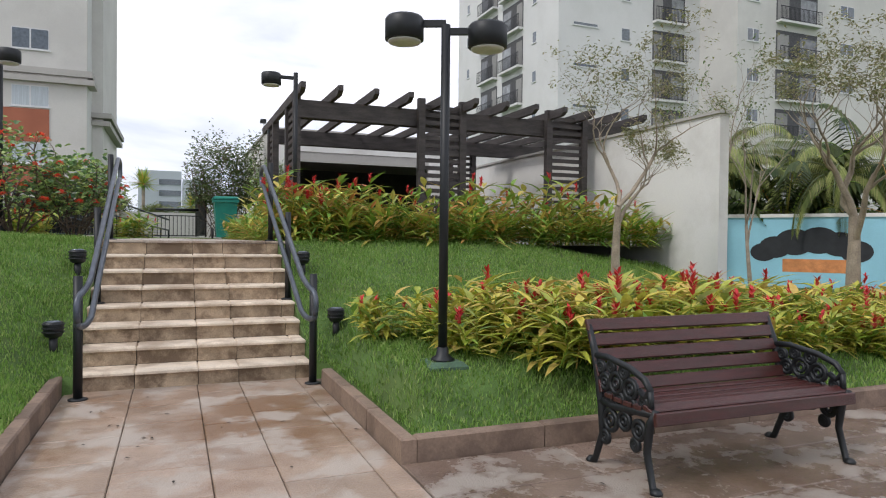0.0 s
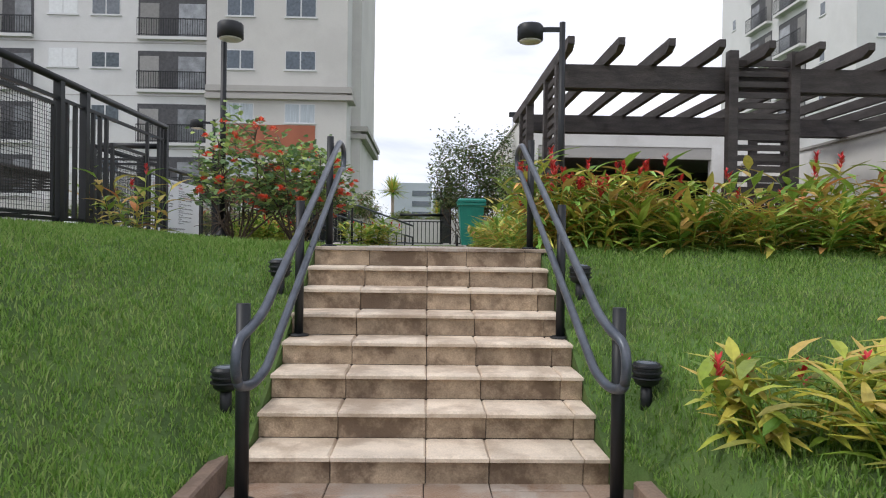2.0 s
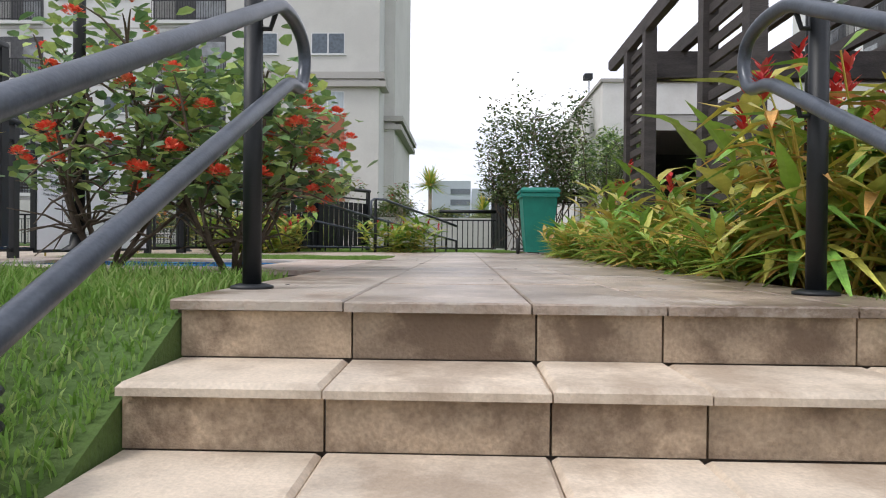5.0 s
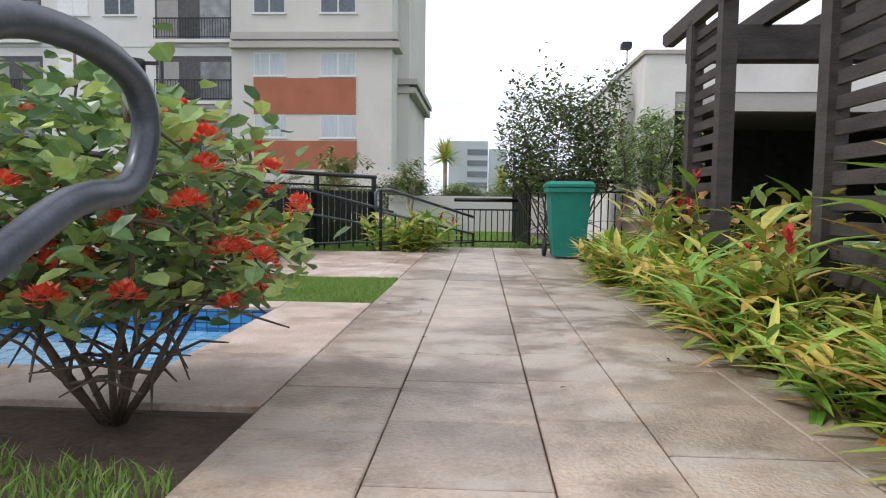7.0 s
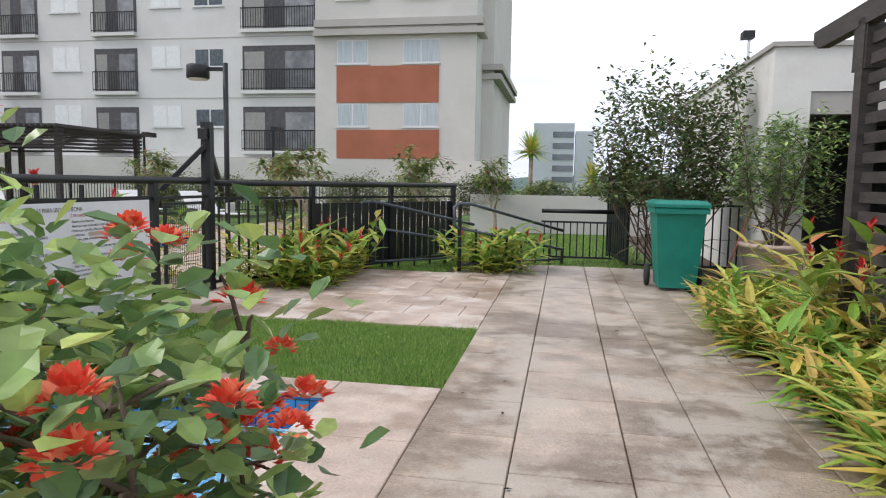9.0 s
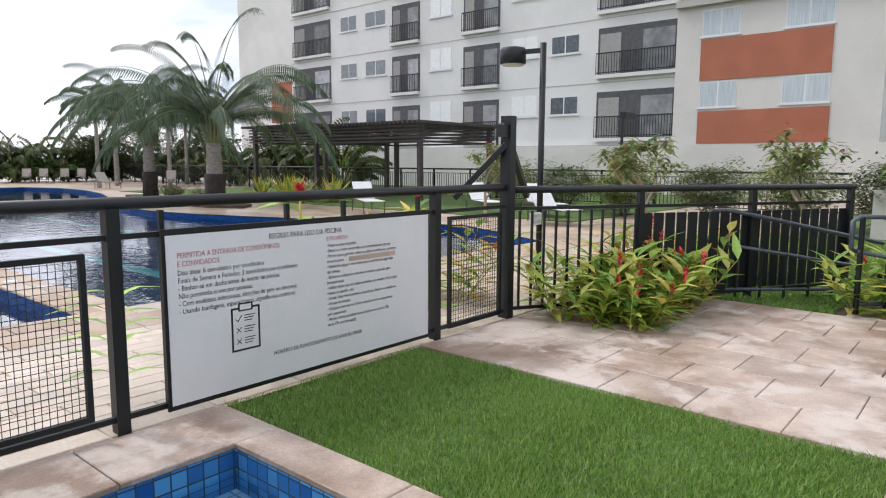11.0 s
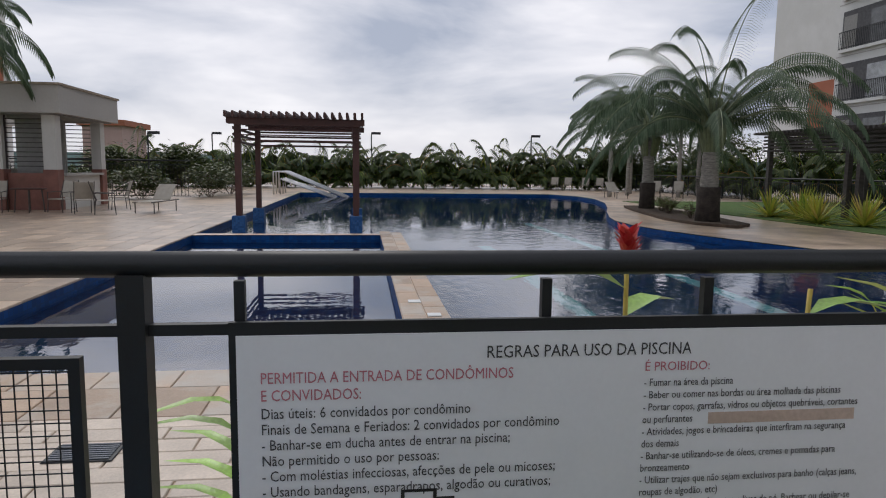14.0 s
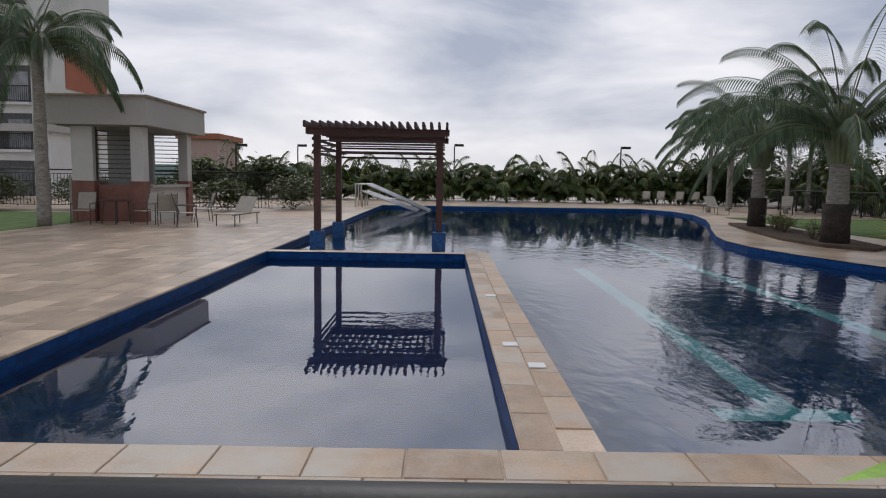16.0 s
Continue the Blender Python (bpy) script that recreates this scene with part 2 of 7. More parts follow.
M_GLASSD = mat("window_glass_dark", (0.09, 0.11, 0.13), 0.08, var=0.3, bump=0, spec=0.9)
M_CURTAIN = mat("curtain_behind_glass", (0.42, 0.47, 0.50), 0.25, var=0.22, scale=3.0, bump=0, stretch=(9, 9, 0.3), spec=0.8)
M_BLIND = mat("white_roller_shutter", (0.70, 0.72, 0.72), 0.5, var=0.06, bump=0)
M_FRAMEW = mat("white_window_frame", (0.62, 0.63, 0.63), 0.5, var=0.05, bump=0)
M_SIGN = mat("white_sign_board", (0.74, 0.75, 0.77), 0.45, var=0.02, bump=0)
M_INK = mat("black_sign_lettering", (0.02, 0.02, 0.022), 0.5, var=0.1, bump=0)
M_PALMRIB = mat("green_frond_rib", (0.15, 0.18, 0.09), 0.6, var=0.2, bump=0)
M_TEXT = mat("faded_grey_lettering", (0.05, 0.05, 0.055), 0.5, var=0.1, bump=0)
M_REDINK = mat("red_sign_lettering", (0.48, 0.16, 0.20), 0.5, var=0.1, bump=0)
M_BINGREEN = mat("teal_green_plastic", (0.008, 0.20, 0.15), 0.42, var=0.12, bump=0.05)
M_RUBBER = mat("black_rubber", (0.02, 0.02, 0.02), 0.8)
M_LAMPGLASS = mat("lamp_diffuser", (0.55, 0.55, 0.5), 0.3, var=0.1, bump=0)
M_CONCRETE = mat("green_stained_concrete", (0.07, 0.13, 0.08), 0.8, var=0.3, bump=0.3, stain=(0.15, 0.17, 0.13), stain_amt=0.5)
M_PAVE_WET = mat("dark_wet_sandstone_paving", (0.20, 0.145, 0.115), 0.22, var=0.25, scale=2.6, bump=0.4, fine=70, stain=(0.10, 0.06, 0.04), stain_amt=0.8, stain_scale=0.9, rand=0.15, cont=True, dry=(0.36, 0.32, 0.28))
M_COPING = mat("sandstone_coping", (0.42, 0.30, 0.205), 0.5, var=0.14, scale=4, bump=0.3, fine=60, rand=0.2, stain=(0.46, 0.43, 0.38), stain_amt=0.85, stain_scale=0.7)
M_DECK = mat("pale_wet_stone_deck", (0.48, 0.37, 0.275), 0.3, var=0.16, scale=1.6, bump=0.2, fine=40, stain=(0.19, 0.14, 0.11), stain_amt=0.65, stain_scale=0.6, rand=0.28)
M_STRIP = mat("pale_deck_strip", (0.55, 0.46, 0.37), 0.4, var=0.14, scale=4, bump=0.2, fine=60, rand=0.14)
M_WATER = water_mat("rippled_pool_water", 1.0)
M_KIDWATER = water_mat("clear_wading_pool_water", 0.12)
M_KIDWATER.node_tree.nodes["Principled BSDF"].inputs["IOR"].default_value = 1.33
M_STILL = water_mat("still_pool_water", 0.12)
M_POOLTILE = mosaic_mat("dark_blue_pool_mosaic", (0.003, 0.032, 0.13), (0.004, 0.058, 0.22), (0.010, 0.042, 0.12), 0.1)
M_KIDTILE = mosaic_mat("blue_wading_pool_mosaic", (0.015, 0.09, 0.30), (0.09, 0.34, 0.62), (0.04, 0.07, 0.10), 0.085)
M_KIDFLOOR = mosaic_mat("pale_blue_floor_mosaic", (0.16, 0.40, 0.62), (0.36, 0.62, 0.76), (0.10, 0.24, 0.38), 0.11)
M_PLINTH = mosaic_mat("blue_plinth_mosaic", (0.02, 0.07, 0.20), (0.04, 0.12, 0.30), (0.05, 0.09, 0.16), 0.05)
M_LANE = mat("turquoise_lane_tile", (0.06, 0.42, 0.52), 0.3, var=0.1)
M_BARK = mat("grey_tree_bark", (0.30, 0.25, 0.19), 0.9, var=0.25, bump=0.6, fine=50)
M_PALMBARK = mat("ringed_palm_bark", (0.25, 0.235, 0.21), 0.9, var=0.35, bump=0.8, fine=20, stretch=(1, 1, 4))
M_PALMLOW = mat("dark_fibrous_palm_base", (0.035, 0.027, 0.022), 0.95, var=0.4, bump=1.0, fine=30)
M_LEAF_PALM = leaf_mat("palm_frond", [(0.04, 0.07, 0.035), (0.065, 0.105, 0.055), (0.115, 0.16, 0.09)])
M_LEAF_GINGER = leaf_mat("ginger_leaf", [(0.13, 0.28, 0.04), (0.24, 0.42, 0.06), (0.46, 0.52, 0.09), (0.16, 0.34, 0.06), (0.62, 0.46, 0.10), (0.30, 0.46, 0.08), (0.58, 0.30, 0.10), (0.52, 0.56, 0.12)])
M_LEAF_GINGER_Y = leaf_mat("yellow_green_ginger_leaf", [(0.22, 0.34, 0.04), (0.55, 0.52, 0.08), (0.34, 0.44, 0.06), (0.66, 0.54, 0.10), (0.12, 0.26, 0.04), (0.60, 0.42, 0.12), (0.40, 0.48, 0.08)])
M_LEAF_GINGER_R = leaf_mat("reddish_ginger_leaf", [(0.12, 0.26, 0.04), (0.28, 0.42, 0.07), (0.62, 0.22, 0.09), (0.20, 0.36, 0.06), (0.62, 0.48, 0.12), (0.14, 0.28, 0.05), (0.60, 0.34, 0.12), (0.42, 0.50, 0.09)])
M_LEAF_CANNA = mat("bright_paddle_leaf", (0.30, 0.50, 0.08), 0.4, var=0.25, scale=5, bump=0.2, fine=60, rand=0.35)
M_FLOWER = leaf_mat("red_flower_bract", [(0.50, 0.02, 0.03), (0.62, 0.05, 0.05), (0.60, 0.12, 0.10)], 0.5, 0.2)
M_IXORA = leaf_mat("orange_red_flower", [(0.80, 0.07, 0.05), (0.88, 0.15, 0.08), (0.88, 0.30, 0.16)], 0.5, 0.2)
M_LEAF_IX = leaf_mat("glossy_shrub_leaf", [(0.08, 0.15, 0.07), (0.15, 0.27, 0.10), (0.30, 0.44, 0.14), (0.56, 0.68, 0.20), (0.10, 0.19, 0.08), (0.20, 0.33, 0.12), (0.12, 0.20, 0.09), (0.44, 0.56, 0.18), (0.24, 0.36, 0.13)], 0.3, 0.25)
M_LEAF_DARK = leaf_mat("dark_shrub_leaf", [(0.05, 0.09, 0.035), (0.09, 0.14, 0.05), (0.16, 0.22, 0.08), (0.16, 0.12, 0.07)])
M_LEAF_TREE = leaf_mat("sparse_tree_leaf", [(0.08, 0.16, 0.04), (0.17, 0.26, 0.07), (0.32, 0.30, 0.12), (0.07, 0.13, 0.04)])
M_LEAF_DRY = leaf_mat("beige_green_leaf", [(0.34, 0.31, 0.16), (0.20, 0.24, 0.09), (0.42, 0.36, 0.22), (0.28, 0.30, 0.12)])
M_LEAF_WEEP = leaf_mat("yellow_green_palm_frond", [(0.14, 0.19, 0.05), (0.24, 0.28, 0.08), (0.34, 0.34, 0.13)])
M_LEAF_BUSH = leaf_mat("bright_ginger_leaf", [(0.09, 0.22, 0.03), (0.22, 0.38, 0.05), (0.48, 0.50, 0.09), (0.12, 0.27, 0.04), (0.58, 0.46, 0.10), (0.17, 0.32, 0.05)])
# Glass and wall tones darkened to carry the shade they stand in.
M_SHADEGLASS = mat("shade_toned_balcony_glass", (0.20, 0.21, 0.22), 0.2, var=0.3, scale=2.0, bump=0, rand=0.5)
M_SHADEWALL = mat("shade_toned_wall", (0.26, 0.255, 0.245), 0.8, var=0.1, bump=0, rand=0.2)
M_LEAF_FAR = leaf_mat("far_hedge_leaf", [(0.025, 0.05, 0.015), (0.05, 0.08, 0.02), (0.10, 0.12, 0.03), (0.035, 0.06, 0.02)])
M_MURAL = mat("sky_blue_mural", (0.26, 0.52, 0.62), 0.8, var=0.08, scale=1.0)
M_BLACKP = mat("black_mural_paint", (0.02, 0.022, 0.025), 0.8, var=0.2)
M_ORANGE = mat("orange_mural_paint", (0.55, 0.22, 0.08), 0.8, var=0.2)
M_POT = mat("pale_terracotta_pot", (0.52, 0.40, 0.33), 0.8, var=0.12, bump=0.2)
M_CHAIR = mat("bronze_chair_frame", (0.06, 0.05, 0.045), 0.45, metal=0.2)
M_SLING = mat("beige_sling_fabric", (0.36, 0.33, 0.28), 0.85, var=0.1)
M_WHITEPL = mat("white_plastic", (0.68, 0.69, 0.68), 0.5, var=0.05)
M_STEEL = mat("brushed_steel", (0.55, 0.56, 0.57), 0.3, metal=0.9, var=0.06)
# Distance haze is mixed into the base colours of these two.
M_FARB = mat("haze_tinted_far_building", (0.42, 0.46, 0.50), 0.9, var=0.1, scale=0.1)
M_FARHILL = mat("haze_tinted_far_trees", (0.10, 0.15, 0.14), 0.95, var=0.3, scale=0.08, bump=0)


# ---- mesh tools ----
class Shape:
    """Vertices and faces gathered into one mesh."""

    def __init__(self):
        self.v, self.f = [], []

    def add(self, verts, faces):
        o = len(self.v)
        self.v.extend(tuple(p) for p in verts)
        self.f.extend(tuple(i + o for i in f) for f in faces)
        return self

    def box(self, x0, x1, y0, y1, z0, z1, m=None):
        vs = [Vector(p) for p in ((x0, y0, z0), (x1, y0, z0), (x1, y1, z0), (x0, y1, z0), (x0, y0, z1), (x1, y0, z1), (x1, y1, z1), (x0, y1, z1))]
        if m is not None:
            vs = [m @ p for p in vs]
        return self.add(vs, [(3, 2, 1, 0), (4, 5, 6, 7), (0, 1, 5, 4), (1, 2, 6, 5), (2, 3, 7, 6), (3, 0, 4, 7)])

    def bevbox(self, x0, x1, y0, y1, z0, z1, b=0.01, m=None):
        """A box with its upper edges bevelled."""
        rings = [(0, z0), (0, z1 - b), (b, z1)]
        vs, fs = [], []
        for i, (e, z) in enumerate(rings):
            vs += [(x0 + e, y0 + e, z), (x1 - e, y0 + e, z), (x1 - e, y1 - e, z), (x0 + e, y1 - e, z)]
            if i:
                a, c = 4 * (i - 1), 4 * i
                fs += [(a + k, a + (k + 1) % 4, c + (k + 1) % 4, c + k) for k in range(4)]
        fs += [(3, 2, 1, 0), (8, 9, 10, 11)]
        vs = [Vector(p) for p in vs]
        if m is not None:
            vs = [m @ p for p in vs]
        return self.add(vs, fs)

    def beam(self, a, b, w, h, up=(0, 0, 1)):
        """A straight bar of section w by h from a to b."""
        a, b = Vector(a), Vector(b)
        d = (b - a).normalized()
        s = d.cross(Vector(up))
        if s.length < 1e-4:
            s = Vector((1, 0, 0))
        s.normalize()
        u = s.cross(d)
        vs = [p + s * i * w / 2 + u * j * h / 2 for p in (a, b) for i, j in ((-1, -1), (1, -1), (1, 1), (-1, 1))]
        return self.add(vs, [(3, 2, 1, 0), (4, 5, 6, 7), (0, 1, 5, 4), (1, 2, 6, 5), (2, 3, 7, 6), (3, 0, 4, 7)])

    def tube(self, pts, r, n=8, caps=True):
        pts = [Vector(p) for p in pts]
        rs = r if isinstance(r, (list, tuple)) else [r] * len(pts)
        vs, fs = [], []
        ref = Vector((0.13, 0.31, 0.94))
        side = None
        for i, p in enumerate(pts):
            d = (pts[min(i + 1, len(pts) - 1)] - pts[max(i - 1, 0)])
            if d.length < 1e-6:
                d = Vector((0, 0, 1))
            d.normalize()
            if side is None:
                side = d.cross(ref)
                if side.length < 1e-3:
                    side = d.cross(Vector((1, 0, 0)))
            side = (side - d * side.dot(d)).normalized()
            up = d.cross(side)
            for k in range(n):
                a = 2 * math.pi * k / n
                vs.append(p + (side * math.cos(a) + up * math.sin(a)) * rs[i])
            if i:
                a0, c0 = n * (i - 1), n * i
                fs += [(a0 + k, a0 + (k + 1) % n, c0 + (k + 1) % n, c0 + k) for k in range(n)]
        if caps:
            fs += [tuple(range(n - 1, -1, -1)), tuple(range(n * (len(pts) - 1), n * len(pts)))]
        return self.add(vs, fs)

    def lathe(self, profile, n=24, m=None):
        """Profile of (radius, z) turned about z."""
        vs, fs = [], []
        for i, (r, z) in enumerate(profile):
            for k in range(n):
                a = 2 * math.pi * k / n
                vs.append(Vector((r * math.cos(a), r * math.sin(a), z)))
            if i:
                a0, c0 = n * (i - 1), n * i
                fs += [(a0 + k, a0 + (k + 1) % n, c0 + (k + 1) % n, c0 + k) for k in range(n)]
        fs += [tuple(range(n - 1, -1, -1)), tuple(range(n * (len(profile) - 1), n * len(profile)))]
        if m is not None:
            vs = [m @ p for p in vs]
        return self.add(vs, fs)

    def leaf(self, base, d, length, width, droop=0.3, normal=None, segs=3):
        """A pointed leaf blade, folded a little along its midrib."""
        d = Vector(d).normalized()
        s = d.cross(Vector((0, 0, 1)))
        if s.length < 1e-3:
            s = Vector((1, 0, 0))
        s.normalize()
        if normal is not None:
            s = (s + Vector(normal) * 0.6).normalized()
        p = Vector(base)
        vs, fs = [p.copy()], []
        step = length / (segs + 1)
        for i in range(1, segs + 1):
            d = (d + Vector((0, 0, -droop / segs))).normalized()
            p = p + d * step
            w = width * (1.0, 0.85, 0.5)[min(i - 1, 2)] / 2 if segs == 3 else width * (1 if i == 1 else 0.7) / 2
            up = s.cross(d) * w * 0.3
            vs += [p - s * w + up, p.copy(), p + s * w + up]
        p = p + d * step
        vs.append(p)
        fs += [(0, 2, 1), (0, 3, 2)]
        for i in range(segs - 1):
            a = 1 + 3 * i
            fs += [(a, a + 1, a + 4, a + 3), (a + 1, a + 2, a + 5, a + 4)]
        a = 1 + 3 * (segs - 1)
        e = len(vs) - 1
        fs += [(a, a + 1, e), (a + 1, a + 2, e)]
        return self.add(vs, fs)

    def oval(self, base, d, length, width, r):
        """A rounded glossy leaf, cupped along its midrib."""
        d = Vector(d).normalized()
        s = d.cross(Vector((r.uniform(-0.6, 0.6), r.uniform(-0.6, 0.6), 1)))
        s.normalize()
        u = s.cross(d)
        b = Vector(base)
        vs = [b, b + d * length * 0.3 - u * length * 0.02, b + d * length * 0.7 - u * length * 0.04, b + d * length]
        vs += [b + d * length * 0.28 + s * width * 0.42 + u * width * 0.12, b + d * length * 0.68 + s * width * 0.5 + u * width * 0.14]
        vs += [b + d * length * 0.28 - s * width * 0.42 + u * width * 0.12, b + d * length * 0.68 - s * width * 0.5 + u * width * 0.14]
        return self.add(vs, [(0, 1, 4), (1, 2, 5, 4), (2, 3, 5), (0, 6, 1), (1, 6, 7, 2), (2, 7, 3)])

    def mesh(self, name, material, smooth=False):
        me = bpy.data.meshes.new(name)
        me.from_pydata([tuple(p) for p in self.v], [], self.f)
        if smooth:
            me.polygons.foreach_set("use_smooth", [True] * len(me.polygons))
        me.materials.append(material)
        me.update()
        return me


def part(name, shape, material, parent=None, label="", smooth=False, kind=""):
    me = shape.mesh(name, material, smooth) if isinstance(shape, Shape) else shape
    ob = new(name, me)
    ob.parent = parent
    return tagged(ob, label, "", "", kind)


def thing(name, label, category, at=(0, 0, 0), group="", rz=0):
    ob = new(name)
    ob.empty_display_size = 0.1
    ob.matrix_basis = pose(*at, 0, 0, rz)
    return tagged(ob, label, category, group)


def solid(name, shape, material, label, category, at=(0, 0, 0), group="", rz=0, smooth=False):
    """A thing that is one mesh."""
    ob = new(name, shape.mesh(name, material, smooth))
    ob.matrix_basis = pose(*at, 0, 0, rz)
    return tagged(ob, label, category, group)


def structure(name, shape, material, label="", smooth=False):
    return tagged(new(name, shape.mesh(name, material, smooth)), label, "", "", "structure")


def tile_uv(ob):
    """Box-mapped coordinates in metres."""
    me = ob.data
    uv = me.uv_layers.new(name="UVMap")
    for poly in me.polygons:
        n = poly.normal
        for li in poly.loop_indices:
            c = me.vertices[me.loops[li].vertex_index].co
            uv.data[li].uv = (c.x, c.y) if abs(n.z) > 0.7 else ((c.y, c.z) if abs(n.x) > 0.7 else (c.x, c.z))
    return ob


rng = random.Random(4)

# ---- ground ----
def smooth01(t):
    t = max(0.0, min(1.0, t))
    return t * t * (3 - 2 * t)


def nosing(y):
    """Level of the turf that meets the steps."""
    return max(0.135, min(H - 0.03, (y / T + 1) * R - 0.055))


def lawn_left(x, y):
    if x > -1.18 and y < 0.0:
        return -0.15
    s1 = smooth01((y + 0.9) / 3.6)
    s2 = smooth01((-1.1 - x) / 2.3)
    if x > -1.5:
        k = smooth01((x + 1.5) / 0.4)
    else:
        k = 0
    z = 0.13 + 1.17 * (1 - (1 - s1) * (1 - s2))
    z = z * (1 - k) + k * nosing(y)
    return z + 0.16 * s2 * (1 - smooth01((y - 3.0) / 2.5))


def lawn_right(x, y):
    if x < 1.18 and y < 0.0:
        return -0.15
    z = 0.13 + 0.31 * smooth01((y + 2.62) / 0.7) * smooth01((x - 1.15) / 0.2) + 0.06 * smooth01((y + 2.0) / 2.7) + 0.84 * smooth01((y + 0.2) / 3.2)
    w = 0.14 + 0.28 * smooth01((y + 0.8) / 0.8)
    k = smooth01((1.2 + w - x) / w)
    z = z * (1 - k) + k * nosing(y)
    k = smooth01((x - 4.0) / 4.0)
    return z * (1 - k) + k * (0.13 + 0.6 * smooth01((y + 2.0) / 4.0) + 0.45 * smooth01((y - 1.5) / 2.5))


def grid_shape(x0, x1, y0, y1, fn, step=0.25):
    s = Shape()
    nx, ny = max(1, round((x1 - x0) / step)), max(1, round((y1 - y0) / step))
    vs = [(x0 + (x1 - x0) * i / nx, y0 + (y1 - y0) * j / ny, fn(x0 + (x1 - x0) * i / nx, y0 + (y1 - y0) * j / ny)) for j in range(ny + 1) for i in range(nx + 1)]
    fs = [(j * (nx + 1) + i, j * (nx + 1) + i + 1, (j + 1) * (nx + 1) + i + 1, (j + 1) * (nx + 1) + i) for j in range(ny) for i in range(nx)]
    return s.add(vs, fs)


structure("ground", Shape().box(-400, 400, -400, 400, -1.2, -0.25), M_GRASS, "flat grassy land reaching to the horizon")
structure("lower_patio_bed", Shape().box(-8, 14, -12, 0.3, -0.2, -0.012), M_JOINT)
structure("lawn_left_bank", grid_shape(-4.2, -1.02, -12.0, 2.6, lawn_left, 0.1), M_GRASS, "mown green grass bank beside the stone steps", True)
structure("lawn_right_bank", grid_shape(1.04, 7.6, -2.66, 2.8, lawn_right, 0.1), M_GRASS, "mown green grass slope beside the stone steps", True)
structure("lawn_right_far", grid_shape(7.6, 30.0, -2.6, 12, lambda x, y: 0.1), M_GRASS)
for x, fn in ((-1.021, lawn_left), (1.041, lawn_right)):
    sk = Shape()
    ys = [-0.1 + 0.15 * i for i in range(19)]
    vs = []
    for y in ys:
        vs += [(x, y, fn(x, y)), (x, y, fn(x, y) - 0.35)]
    sk.add(vs, [(2 * i, 2 * i + 2, 2 * i + 3, 2 * i + 1) for i in range(18)])
    structure("turf_edge", sk, M_GRASS, "mossy turf edge beside the steps")

# upper terrace: base slab, wading pool let into it, turf and planting beds
KX0, KX1, KY0, KY1 = -3.68, -1.68, 4.85, 6.64
tb_ = Shape()
for c in ((-4.22, KX0 - 0.003, 4.3, 6.92), (KX1 + 0.003, -1.04, 4.3, 6.92), (KX0 - 0.003, KX1 + 0.003, 4.3, KY0 - 0.003), (KX0 - 0.003, KX1 + 0.003, KY1 + 0.003, 6.92), (-1.04, 1.12, 2.35, 13.4), (-4.19, -1.04, 8.65, 13.2)):
    tb_.box(c[0], c[1], c[2], c[3], 0.2, H - 0.028)
structure("terrace_slab", tb_, M_JOINT, "mortar bed under the paving")
structure("terrace_turf", Shape().box(-4.23, -1.04, 6.92, 8.65, 0.2, H - 0.025), M_GRASS, "small rectangle of turf beside the paving")
structure("lawn_by_ramp", Shape().box(-4.23, -3.31, 10.66, 13.2, 0.9, H - 0.022).box(-3.31, -1.95, 12.17, 13.2, 0.9, H - 0.022), M_GRASS, "lawn strip between the paving and the dark fence")
structure("shrub_bed", grid_shape(-3.3, -1.04, 2.6, 4.3, lambda x, y: H - 0.04 + 0.16 * smooth01((-1.1 - x) / 2.3) * (1 - smooth01((y - 3.0) / 2.0))), M_SOIL, "bare soil bed under the flowering shrubs", True)
structure("lawn_behind_fence", grid_shape(-4.2, -3.3, 2.6, 4.9, lambda x, y: 1.30), M_GRASS)
structure("planting_bed", grid_shape(1.12, 7.6, 2.8, 22, lambda x, y: H - 0.04), M_SOIL, "soil bed planted with ginger")
structure("terrace_north", grid_shape(-4.19, 1.12, 13.2, 40, lambda x, y: H - 0.03), M_GRASS, "lawn beyond the paved terrace")
tile_uv(structure("wading_pool_walls", Shape().add([(KX0, KY0, 0.95), (KX1, KY0, 0.95), (KX1, KY1, 0.95), (KX0, KY1, 0.95), (KX0, KY0, H - 0.03), (KX1, KY0, H - 0.03), (KX1, KY1, H - 0.03), (KX0, KY1, H - 0.03)], [(1, 0, 4, 5), (2, 1, 5, 6), (3, 2, 6, 7), (0, 3, 7, 4)]), M_KIDTILE, "blue mosaic sides of the wading pool"))
tile_uv(structure("wading_pool_floor", Shape().add([(KX0, KY0, 0.95), (KX1, KY0, 0.95), (KX1, KY1, 0.95), (KX0, KY1, 0.95)], [(0, 1, 2, 3)]), M_KIDFLOOR, "pale blue mosaic floor of the wading pool"))
wp = structure("wading_pool_water", Shape().add([(KX0, KY0, 1.17), (KX1, KY0, 1.17), (KX1, KY1, 1.17), (KX0, KY1, 1.17)], [(0, 1, 2, 3)]), M_KIDWATER)
wp.visible_shadow = False

